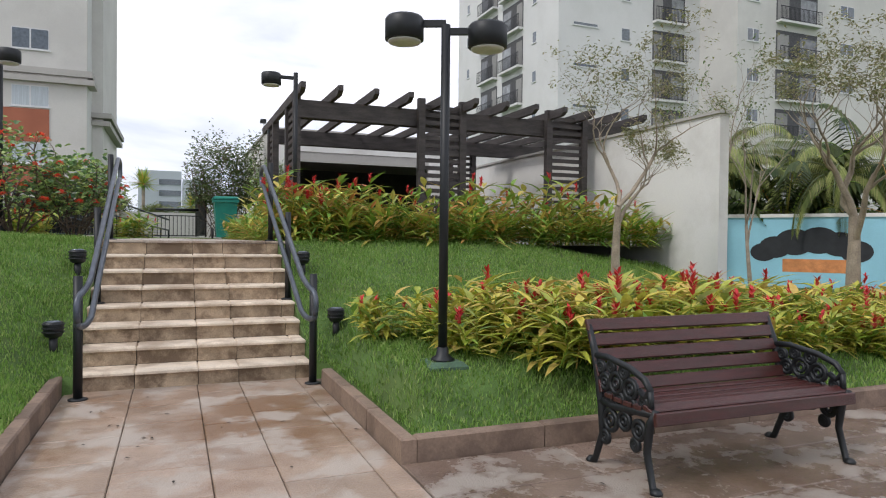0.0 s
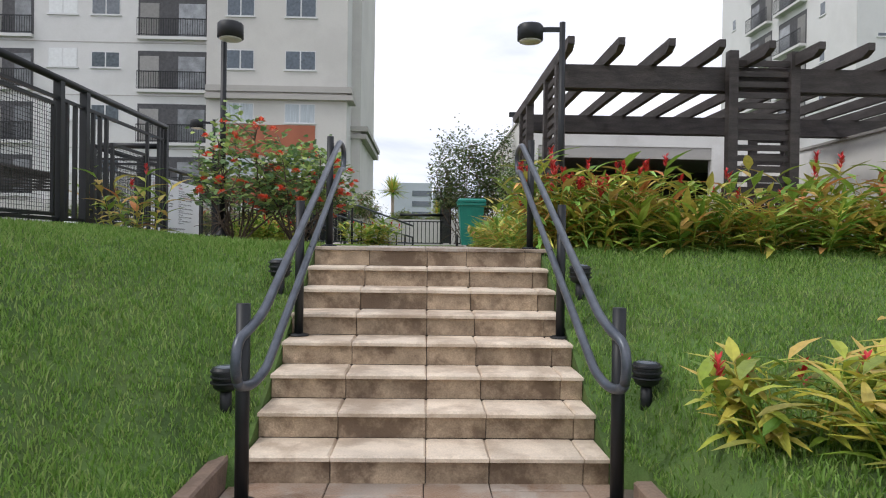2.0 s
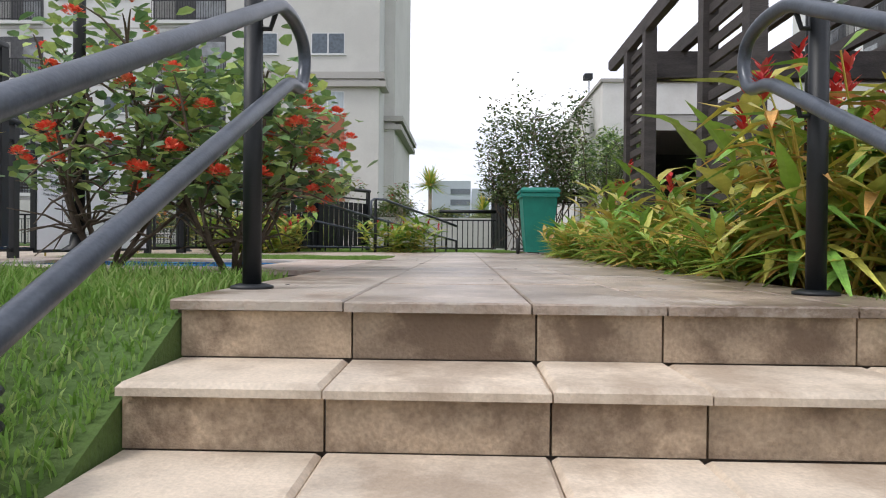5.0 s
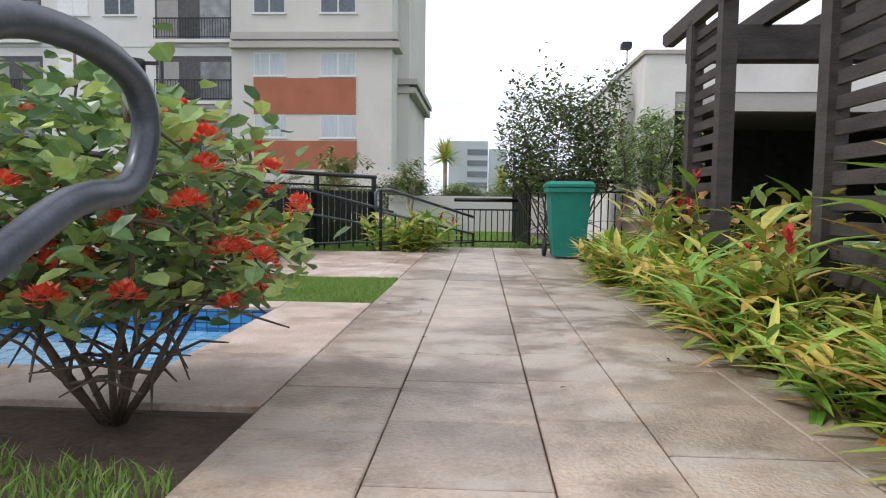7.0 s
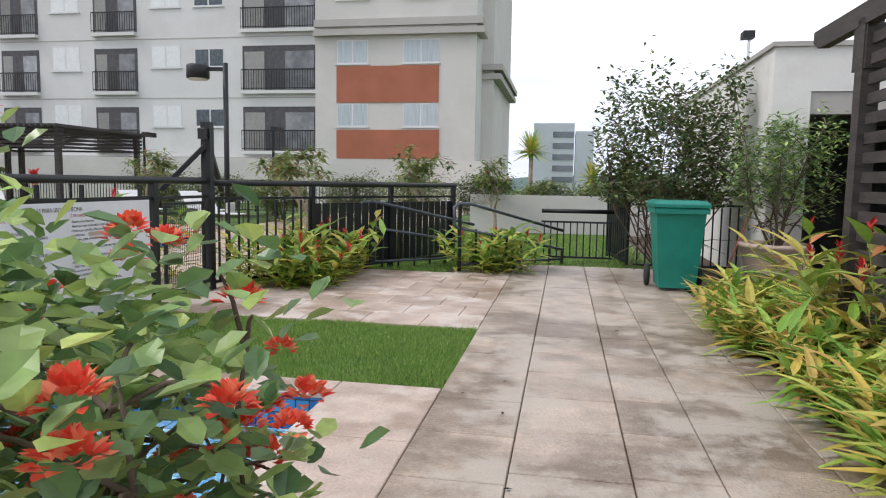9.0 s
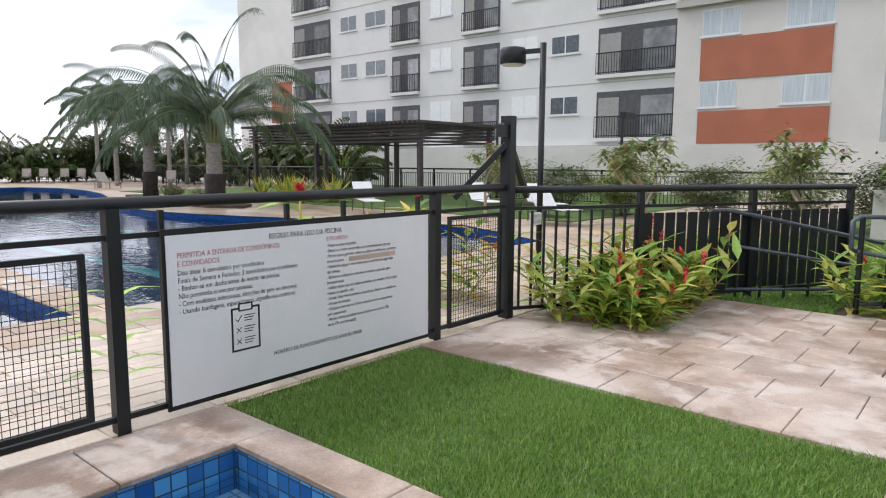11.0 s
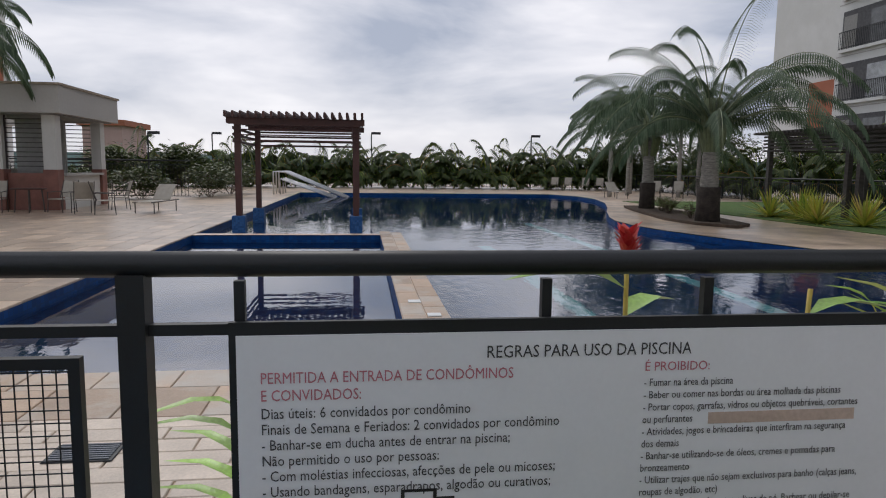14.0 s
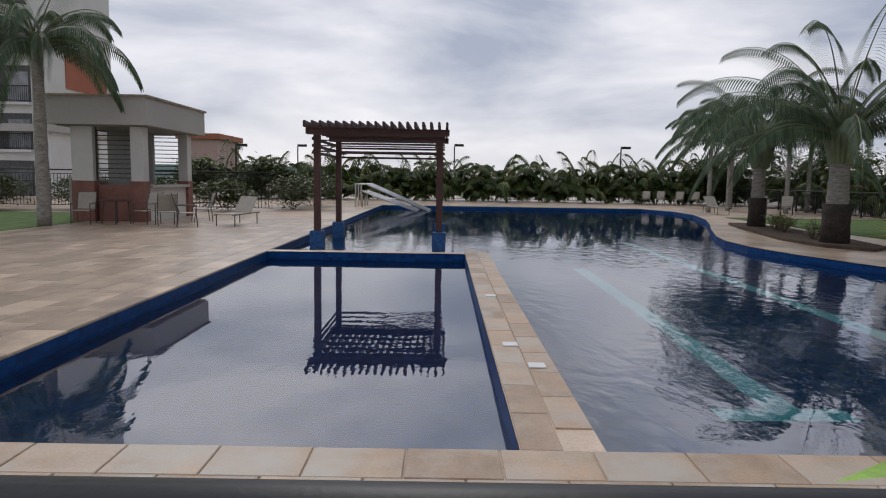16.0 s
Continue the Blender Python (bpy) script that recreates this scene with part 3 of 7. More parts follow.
# ---- steps ----
steps = thing("stone_steps", "flight of eight pale stone steps with stained risers between two lawns", "steps", (0, 0, 0))
for k in range(8):
    part("core_step", Shape().box(-1.02, 1.04, k * T + 0.03, 2.6, k * R - 0.045 if k else -0.1, (k + 1) * R - 0.045), M_JOINT, steps, "concrete core under the stone")
XL, XR = -1.02, 1.04
JOINTS = [XL, -0.53, 0.0, 0.36, 0.90, XR]
for k in range(8):
    jit = [XL] + [j + rng.uniform(-0.012, 0.012) * (abs(j) > 0.01) for j in JOINTS[1:-1]] + [XR]
    for a, b in zip(jit, jit[1:]):
        y = k * T
        part("riser_stone", Shape().box(a + 0.003, b - 0.003, y + 0.008 + rng.uniform(0, 0.004), y + 0.04, k * R, (k + 1) * R - 0.034), M_RISER, steps)
        if k < 7:
            s = Shape().bevbox(a + 0.002, b - 0.002, y - 0.025, y + T + 0.005, (k + 1) * R - 0.033, (k + 1) * R + rng.uniform(-0.002, 0.002), 0.012)
            part("tread_stone", s, M_TREAD, steps)


# ---- handrails ----
def handrail(x, side, label):
    r = thing("stair_handrail", label, "handrail", (x, 0, 0))
    o = side * 0.1
    for (y, z0, z1) in ((-0.28, 0, 1.03), (1.24, 4 * R, 4 * R + 1.0), (2.75, H, H + 1.06)):
        part("post", Shape().tube([(0, y, z0), (0, y, z1)], 0.033 if y > 0 else 0.036, 12), M_METAL, r, "dark painted post", True)
        part("base_flange", Shape().lathe([(0.075, z0), (0.075, z0 + 0.01), (0.05, z0 + 0.018)], 20, Matrix.Translation((0, y, 0))), M_METAL, r, "round base flange", True)
    top = [(-o * 0.1, -0.42, 0.66), (-o * 0.1, -0.46, 0.74), (-o * 0.1, -0.42, 0.86), (-o * 0.5, -0.32, 0.91), (-o * 0.8, -0.18, 0.98), (-o * 0.8, 2.80, 2.335), (-o * 0.8, 2.98, 2.345), (-o * 0.8, 3.14, 2.31), (-o * 0.8, 3.18, 2.22), (-o * 0.8, 3.12, 2.10), (-o * 0.8, 2.94, 2.09)]
    low = [(-o * 0.8, 2.94, 2.09), (-o * 0.8, -0.12, 0.66), (-o * 0.5, -0.28, 0.61), (-o * 0.1, -0.38, 0.62), (-o * 0.1, -0.42, 0.66)]
    def round_path(p, n=4):
        p = [Vector(q) for q in p]
        out = [p[0]]
        for i in range(1, len(p) - 1):
            a, b, c = p[i - 1], p[i], p[i + 1]
            la, lc = min(0.07, (b - a).length * 0.45), min(0.07, (c - b).length * 0.45)
            q0, q1 = b + (a - b).normalized() * la, b + (c - b).normalized() * lc
            for k in range(n + 1):
                t = k / n
                out.append(q0 * (1 - t) ** 2 + b * 2 * t * (1 - t) + q1 * t * t)
        return out + [p[-1]]
    part("rail", Shape().tube(round_path(top + low[1:]), 0.026, 12), M_RAIL, r, "grey tubular double handrail", True)
    for y in (1.24, 2.75):
        z = 1.06 + y * 0.455
        part("bracket", Shape().tube([(0, y, z - 0.08), (-o * 0.6, y, z - 0.08), (-o * 0.8, y, z - 0.02)], 0.009, 6), M_METAL, r)
        part("bracket", Shape().tube([(0, y, z - 0.38), (-o * 0.6, y, z - 0.38), (-o * 0.8, y, z - 0.30)], 0.009, 6), M_METAL, r)
    return r


handrail(-0.95, -1, "grey tubular handrail on dark posts beside the steps")
handrail(1.0, 1, "grey tubular handrail on dark posts beside the steps")


# ---- lamps ----
def street_lamp(at, top, heads, base=False):
    lamp = thing("garden_lamp", "dark round-headed garden lamp on a slim post" + (" and green concrete base" if base else " among the plants"), "lamp post", at)
    if base:
        part("base_block", Shape().bevbox(-0.15, 0.15, -0.15, 0.15, -0.3, 0.0, 0.03), M_CONCRETE, lamp, "green stained concrete block")
    part("flange", Shape().lathe([(0.09, 0), (0.085, 0.015), (0.05, 0.04), (0.04, 0.1)], 20), M_METAL, lamp, "", True)
    part("post", Shape().tube([(0, 0, 0), (0, 0, top)], 0.034, 12), M_METAL, lamp, "slim dark post", True)
    for a, arm, dz in heads:
        c, s = math.cos(radians(a)), math.sin(radians(a))
        part("arm", Shape().beam((0, 0, top - 0.08 + dz), (c * arm * 0.6, s * arm * 0.6, top - 0.08 + dz), 0.03, 0.05), M_METAL, lamp)
        hm = Matrix.Translation((c * arm, s * arm, top - 0.12 + dz))
        h = part("head", Shape().lathe([(0.05, 0.09), (0.13, 0.09), (0.145, 0.07), (0.145, -0.08), (0.13, -0.085)], 28, hm), M_METAL, lamp, "dark drum-shaped head", True)
        part("diffuser", Shape().lathe([(0.125, -0.088), (0.12, -0.10), (0.06, -0.108)], 24, hm), M_LAMPGLASS, lamp, "pale diffuser", True)
    return lamp


street_lamp((1.655, -1.905, 0.46), 2.50, [(155, 0.31, 0.09), (-25, 0.31, 0.03)], True)
street_lamp((1.49, 3.75, H), 2.55, [(175, 0.36, 0)])
street_lamp((-2.42, 4.2, 1.42), 2.45, [(-60, 0.3, 0)])
street_lamp((-4.75, 11.25, H), 2.75, [(190, 0.36, 0)])


# ---- shade pergola of the terrace ----
def slat_screen(parent, p, q, z0, z1, pitch=0.135):
    """Posts at p and q with flat slats between."""
    p, q = Vector((*p, 0)), Vector((*q, 0))
    for e in (p, q):
        part("post", Shape().beam((e.x, e.y, z0), (e.x, e.y, z1 + 0.1), 0.12, 0.12, q - p), M_WOOD, parent)
    z = z0 + 0.25
    while z < z1 - 0.05:
        part("slat", Shape().beam((p.x, p.y, z), (q.x, q.y, z), 0.03, 0.075), M_WOOD, parent)
        z += pitch


perg = thing("terrace_pergola", "large dark-stained timber pergola with slatted side screens", "pergola")
PX0, PX1, PY0, PY1 = 1.70, 8.2, 4.85, 8.25
for y in (PY0, PY0 + 0.16, PY1 - 0.1, PY1 + 0.06):
    part("beam", Shape().beam((PX0 - 0.05, y, 3.55), (PX1 + 0.3, y, 3.55), 0.06, 0.30), M_WOOD, perg)
x = PX0 - 0.02
while x < PX1 + 0.2:
    s = Shape()
    w = 0.04
    a, b = PY0 - 0.70, PY1 + 0.88
    prof = [(a, 3.76), (a, 3.85), (b, 3.85), (b, 3.76), (b - 0.12, 3.70), (a + 0.12, 3.70)]
    vs = [(x + sx, y, z) for sx in (-w, w) for y, z in prof]
    s.add(vs, [(5, 4, 3, 2, 1, 0), (6, 7, 8, 9, 10, 11)] + [(i, (i + 1) % 6, 6 + (i + 1) % 6, 6 + i) for i in range(6)])
    part("rafter", s, M_WOOD, perg)
    x += 0.605
slat_screen(perg, (PX0, 4.9), (PX0, 5.75), H, 3.65)
slat_screen(perg, (PX0, 7.42), (PX0, 8.2), H, 3.65)
slat_screen(perg, (3.88, PY0 - 0.12), (4.68, PY0 - 0.12), H, 3.78)
slat_screen(perg, (6.5, PY0 - 0.12), (7.3, PY0 - 0.12), H, 3.78)
slat_screen(perg, (5.9, PY1), (6.5, PY1), H, 3.5)


# ---- party room block behind the pergola ----
blk = thing("party_room_block", "white single-storey room block with a wide dark opening", "building")
BY = 12.2
for c in ((2.2, 2.65, BY, BY + 0.2, H - 0.05, 4.33), (2.65, 6.85, BY, BY + 0.2, 3.78, 4.33), (6.85, 12.4, BY, BY + 0.2, H - 0.05, 4.33),
          (2.2, 2.4, BY + 0.2, 19.0, H - 0.05, 4.33), (2.4, 12.4, 18.8, 19.0, H - 0.05, 4.33), (12.2, 12.4, BY + 0.2, 18.8, H - 0.05, 4.33)):
    part("wall", Shape().box(*c), M_WALL, blk, "white painted wall")
part("roof", Shape().box(2.16, 12.44, BY - 0.04, 19.05, 4.33, 4.39), M_GREYBAND, blk, "grey roof edge")
part("ceiling", Shape().box(2.4, 12.2, BY + 0.2, 18.8, 3.82, 3.9), M_GREYBAND, blk)
part("canopy", Shape().box(2.65, 6.85, BY + 0.02, BY + 0.19, 3.5, 3.775), M_GREYBAND, blk)
# Dark grey here puts the room's own shade into the wall colour.
part("back_partition", Shape().box(2.4, 12.2, 17.7, 17.8, H, 3.82), M_SHADEIN, blk, "inner wall coloured dark for the room's shade")
structure("terrace_side_wall", Shape().box(7.6, 7.78, 1.46, 12.2, 0.0, 3.36), M_WALL, "tall white painted garden wall")
structure("side_wall_cap", Shape().box(7.56, 7.82, 1.42, 12.2, 3.36, 3.41), M_GREYBAND)


# ---- towers ----
def tower(name, label, x0, x1, y0, y1, top, faces, z0=0.0, body=M_FACADE, bands=()):
    t = thing(name, label, "building")
    part("wall", Shape().box(x0, x1, y0, y1, z0 - 1, top), body, t, "rendered wall")
    part("roof", Shape().box(x0 - 0.2, x1 + 0.2, y0 - 0.2, y1 + 0.2, top, top + 0.6), M_GREYBAND, t)
    return t


def win(t, cx, z0, w, h, face, plane, glass=M_CURTAIN, frame_m=M_FRAMEW, panes=2, sill=True):
    """A window on a facade. face 'y-': looking towards -y at y = plane; 'x-', 'x+' likewise."""
    def bx(a, b, d0, d1, c, e):
        s = Shape()
        if face == "y-":
            return s.box(a, b, plane - d1, plane - d0, c, e)
        if face == "x-":
            return s.box(plane - d1, plane - d0, a, b, c, e)
        return s.box(plane + d0, plane + d1, a, b, c, e)
    w0 = part("window", bx(cx - w / 2, cx + w / 2, -0.05, 0.012, z0, z0 + h), frame_m, t)
    for i in range(panes):
        a = cx - w / 2 + w * i / panes + 0.04
        b = cx - w / 2 + w * (i + 1) / panes - 0.04
        part("pane", bx(a, b, 0.0, 0.02, z0 + 0.05, z0 + h - 0.05), glass, w0)
    if sill:
        part("sill", bx(cx - w / 2 - 0.08, cx + w / 2 + 0.08, 0.0, 0.07, z0 - 0.07, z0 - 0.005), M_FRAMEW, w0)


bar_cache = {}


def balcony(t, a, b, zf, depth_in, face, plane, top_h=2.55, proud=0.25):
    """A loggia: flat panel with the recess shade in its colour, slab, back wall, door and balustrade."""
    def bx(s, p, q, d0, d1, c, e):
        if face == "y-":
            return s.box(p, q, plane - d1, plane - d0, c, e)
        if face == "x-":
            return s.box(plane - d1, plane - d0, p, q, c, e)
        return s.box(plane + d0, plane + d1, p, q, c, e)
    bal = part("balcony", bx(Shape(), a, b, 0.0, proud, zf - 0.18, zf), M_FACADE, t)
    # The tower wall stays solid; these darker tones stand in for loggia shade.
    part("recess", bx(Shape(), a, b, 0.0, 0.02, zf, zf + top_h), M_SHADEIN, bal, "flat panel coloured as a shaded recess")
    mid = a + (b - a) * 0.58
    part("back_wall", bx(Shape(), a + 0.12, a + (b - a) * 0.3, 0.02, 0.035, zf + 0.02, zf + top_h - 0.3), M_SHADEWALL, bal, "back wall with shade in its colour")
    part("balcony_door", bx(Shape(), mid, b - 0.15, 0.02, 0.035, zf + 0.05, zf + 2.0), M_SHADEGLASS, bal, "glass door with shade in its colour")
    s = Shape()
    bx(s, a, b, proud - 0.06, proud - 0.02, zf + 1.02, zf + 1.08)
    bx(s, a, b, proud - 0.05, proud - 0.03, zf + 0.08, zf + 0.12)
    n = int((b - a) / 0.14)
    for i in range(n + 1):
        p = a + (b - a) * i / n
        bx(s, p - 0.012, p + 0.012, proud - 0.05, proud - 0.03, zf, zf + 1.03)
    part("balustrade", s, M_METAL, bal, "dark metal balustrade", kind="stuff")


FL = 3.13
bl = tower("apartment_tower", "pale rendered apartment tower with balconies and terracotta panels", -42.2, -4.8, 36.4, 50, 34, ())
part("side_wing", Shape().box(-4.8, -4.2, 38.5, 49, 0, 34), M_BEIGE, bl)
part("wall_bay", Shape().box(-13.08, -4.8, 36.1, 36.4, 0, 34), M_BEIGE, bl, "light grey projecting bay")
part("cornice", Shape().box(-13.08, -4.4, 35.8, 37.5, 9.75, 10.05).box(-13.08, -4.5, 35.9, 37.4, 10.2, 10.55), M_GREYBAND, bl, "grey stone-like cornice")
part("cornice", Shape().box(-4.9, -3.7, 38.2, 49, 8.35, 8.65).box(-4.9, -3.8, 38.3, 49, 7.9, 8.2), M_GREYBAND, bl, "grey stone-like cornice")
part("panel", Shape().box(-11.93, -6.65, 36.06, 36.1, 6.46, 8.27), M_BRICK, bl, "terracotta coloured panel")
part("panel", Shape().box(-11.93, -6.6, 36.06, 36.1, 3.65, 5.1), M_BRICK, bl, "terracotta coloured panel")
part("plinth", Shape().box(-42.3, -4.2, 36.0, 36.4, 0, 3.6), M_BEIGE, bl)
for i in range(-1, 6):
    z = 8.4 + FL * i
    for cx, w in ((-11.1, 1.62), (-7.56, 1.8)):
        win(bl, cx, z, w, 1.15, "y-", 36.1, M_GLASSD if z > 10 else M_CURTAIN)
    if z > 4:
        win(bl, -19.1, z, 1.66, 0.95, "y-", 36.4, M_GLASSD)
        win(bl, -21.6, z, 1.7, 1.15, "y-", 36.4, M_BLIND)
        win(bl, -27.65, z - 0.1, 1.7, 1.3, "y-", 36.4, M_BLIND)
        win(bl, -33.3, z, 1.9, 1.0, "y-", 36.4, M_GLASSD)
        win(bl, -35.9, z, 1.6, 1.0, "y-", 36.4, M_GLASSD)
    zf = 7.14 + FL * i
    for a, b in ((-17.2, -13.1), (-25.9, -23.3), (-31.75, -29.35), (-41.8, -37.75)):
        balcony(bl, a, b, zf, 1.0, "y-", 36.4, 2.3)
for i in range(-1, 7):
    part("groove_line", Shape().box(-42.2, -13.1, 36.385, 36.4, 6.75 + FL * i, 6.80 + FL * i), M_GREYBAND, bl)
bl.location = (0.0, 0, 0.06)
wing = tower("apartment_tower_wing", "set-back pale tower wing with terracotta panel and balconies", -56, -44.5, 41, 55, 34, ())
for i in range(-1, 5):
    win(wing, -47, 8.2 + FL * i, 1.8, 1.2, "y-", 41)
part("panel", Shape().box(-51, -45.5, 40.9, 41, 6.2, 9.6), M_BRICK, wing, "terracotta coloured panel")

tb = tower("white_apartment_tower", "tall white apartment tower with stacked balconies", 26.5, 40.0, 37, 56, 46, ())
# White wing; its shade is put in through the greyer render.
tb2 = tower("white_apartment_tower_wing", "white tower wing greyed for shade, with stacked balconies", 40.0, 62.0, 33, 52, 46, (), body=M_BEIGE)
for i in range(-1, 9):
    zf = 6.5 + FL * i
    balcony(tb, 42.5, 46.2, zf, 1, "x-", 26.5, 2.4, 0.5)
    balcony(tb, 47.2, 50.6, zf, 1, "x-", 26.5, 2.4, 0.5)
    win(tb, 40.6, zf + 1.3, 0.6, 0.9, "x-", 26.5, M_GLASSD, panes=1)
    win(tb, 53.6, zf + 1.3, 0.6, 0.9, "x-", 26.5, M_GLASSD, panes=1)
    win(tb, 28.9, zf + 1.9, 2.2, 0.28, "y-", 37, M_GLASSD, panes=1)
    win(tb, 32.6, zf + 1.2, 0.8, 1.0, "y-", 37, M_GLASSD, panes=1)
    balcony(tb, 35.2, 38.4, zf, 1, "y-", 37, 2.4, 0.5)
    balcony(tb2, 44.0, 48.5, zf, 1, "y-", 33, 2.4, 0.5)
    win(tb2, 41.6, zf + 1.2, 1.2, 1.0, "y-", 33, M_GLASSD)
    win(tb2, 52.0, zf + 1.2, 1.6, 1.0, "y-", 33, M_GLASSD)

tw = tower("pink_panel_tower", "pale tower with pinkish panel behind the pool bar", -57.5, -49, -60, -19.5, 30, ())
part("panel", Shape().box(-56.6, -51.0, -19.5, -19.44, 8.7, 11.6), M_BRICK, tw, "faded pinkish panel")
part("cornice", Shape().box(-57.6, -48.6, -60, -19.2, 5.6, 6.1), M_GREYBAND, tw)
for i in range(-1, 5):
    zf = 4.4 + FL * i
    balcony(tw, -24.5, -20.7, zf, 1, "x+", -49, 2.4, 0.3)
    win(tw, -27.0, zf + 1.2, 1.8, 1.2, "x+", -49, M_CURTAIN)

# ---- pool area ----
WZ = H - 0.17
def outline_prism(s, pts, z0, z1):
    n = len(pts)
    vs = [(x, y, z0) for x, y in pts] + [(x, y, z1) for x, y in pts]
    return s.add(vs, [tuple(range(n - 1, -1, -1)), tuple(range(n, 2 * n))] + [(i, (i + 1) % n, n + (i + 1) % n, n + i) for i in range(n)])


# walls of basins, open at the top
def basin(name, pts, zb, ztop, material, label=""):
    s = Shape()
    n = len(pts)
    vs = [(x, y, zb) for x, y in pts] + [(x, y, ztop) for x, y in pts]
    s.add(vs, [tuple(range(n))] + [((i + 1) % n, i, n + i, n + (i + 1) % n) for i in range(n)])
    return tile_uv(structure(name, s, material, label))


KID = [(-7.38, 3.25), (-7.38, 7.32), (-17.42, 7.32), (-17.42, 3.25)]
MAIN = [(-7.38, 7.81), (-7.38, 15.6), (-10.5, 17.2), (-14.0, 16.1), (-16.3, 15.26), (-17.3, 14.95), (-18.6, 14.6), (-20.2, 14.4), (-21.8, 14.5), (-23.4, 14.9), (-24.8, 15.4), (-26.3, 15.9), (-28.6, 16.8), (-32.4, 18.1), (-36.5, 19.1), (-40.0, 19.3), (-43.0, 18.4), (-43.0, 3.25), (-17.76, 3.25), (-17.76, 7.81)]
basin("main_pool_basin", MAIN, -0.1, H - 0.03, M_POOLTILE, "deep pool lined in dark blue mosaic")
basin("shallow_pool_basin", KID, 0.5, H - 0.03, M_POOLTILE, "shallow pool lined in dark blue mosaic")
s = Shape().add([(x, y, WZ) for x, y in MAIN], [tuple(range(len(MAIN)))])
tagged(new("main_pool_water", s.mesh("main_pool_water", M_WATER)), "rippled reflecting pool water", "", "", "structure")
s = Shape().add([(x, y, WZ + 0.002) for x, y in KID], [(0, 1, 2, 3)])
tagged(new("shallow_pool_water", s.mesh("shallow_pool_water", M_STILL)), "still reflecting pool water", "", "", "structure")
for n in ("main_pool_water", "shallow_pool_water"):
    bpy.data.objects[n].visible_shadow = False

for a, b in (((-8.95, 9.6), (-17.0, 9.6)), ((-8.95, 12.05), (-23.0, 12.05))):
    structure("lane_line", Shape().box(b[0], a[0], a[1] - 0.13, a[1] + 0.13, -0.098, -0.09), M_LANE, "turquoise tiled lane line on the pool floor")
    structure("lane_line", Shape().box(a[0], a[0] + 0.26, a[1] - 0.58, a[1] + 0.48, -0.098, -0.089), M_LANE, "turquoise tiled lane line end")

# the deck: strips round the pools
deck = Shape()
DZ = H - 0.012
def strip(poly):
    n = len(poly)
    deck.add([(x, y, DZ) for x, y in poly], [tuple(range(n))])
strip([(-7.38, -30), (-4.21, -30), (-4.21, 40), (-7.38, 40)])
strip([(-7.38, -30), (-7.38, 3.25), (-43.0, 3.25), (-70, 3.25), (-70, -30)])
strip([(-43.0, 3.25), (-43.0, 18.4), (-70, 18.4), (-70, 3.25)])
strip([(-7.38, 7.32), (-7.38, 7.81), (-17.76, 7.81), (-17.76, 7.32)])
strip([(-17.42, 3.25), (-17.42, 7.32), (-17.76, 7.32), (-17.76, 3.25)])
edge = MAIN[1:17]
for (xa, ya), (xb, yb) in zip(edge, edge[1:]):
    strip([(xa, ya), (xa, 40), (xb, 40), (xb, yb)])
strip([(-43.0, 18.4), (-43.0, 40), (-70, 40), (-70, 18.4)])
dk = structure("pool_deck", deck, M_DECK, "damp pale stone paving round the pools")


# ---- pool pergola ----
pp = thing("pool_pergola", "reddish brown timber pergola standing on blue-tiled plinths in the pool", "pergola", (0, 0.48, -0.03))
for x in (-19.75, -23.0):
    for y in (3.37, 6.28):
        tile_uv(part("plinth", Shape().bevbox(x - 0.16, x + 0.16, y - 0.16, y + 0.16, 0.03, 1.60, 0.015), M_PLINTH, pp, "blue tiled plinth"))
        part("post", Shape().bevbox(x - 0.075, x + 0.075, y - 0.075, y + 0.075, 1.60, 3.98, 0.008), M_REDWOOD, pp)
for x in (-19.75, -23.0):
    for dx in (-0.11, 0.11):
        part("beam", Shape().box(x + dx - 0.03, x + dx + 0.03, 3.12, 6.5, 3.88, 4.02), M_REDWOOD, pp)
for y in (3.37, 6.28):
    for z in (3.42, 3.58, 3.74):
        part("side_slat", Shape().box(-23.1, -19.65, y - 0.11, y - 0.08, z, z + 0.07), M_REDWOOD, pp)
for z in (3.42, 3.55, 3.68, 3.81):
    part("side_slat", Shape().box(-23.14, -23.11, 3.3, 6.4, z, z + 0.055), M_REDWOOD, pp)
    part("side_slat", Shape().box(-19.64, -19.61, 3.3, 6.4, z + 0.04, z + 0.07), M_REDWOOD, pp)
for i in range(19):
    y = 3.16 + i * 3.28 / 18
    part("rafter", Shape().bevbox(-23.6, -19.25, y - 0.03, y + 0.03, 4.02, 4.17, 0.02), M_REDWOOD, pp)
for i in range(5):
    part("slat", Shape().box(-22.6 + i * 0.6, -22.54 + i * 0.6, 3.3, 6.4, 3.90, 3.97), M_REDWOOD, pp)

# ---- pool bar ----
kb = thing("pool_bar", "open-sided pool bar with a deep grey roof fascia and brick counter", "kiosk", (0.3, 0.6, 0))
part("roof", Shape().box(-30.3, -25.2, -6.2, -3.05, 4.38, 5.24), M_GREYBAND, kb, "deep grey rendered roof fascia")
part("roof_edge", Shape().box(-30.36, -25.14, -6.26, -2.99, 5.24, 5.31), M_BARK, kb, "thin darker roof edge")
# Soffit colour is darkened for the shade under the roof.
part("soffit", Shape().box(-30.1, -25.4, -6.0, -3.25, 4.34, 4.376), M_SHADEWALL, kb, "soffit with shade in its colour")
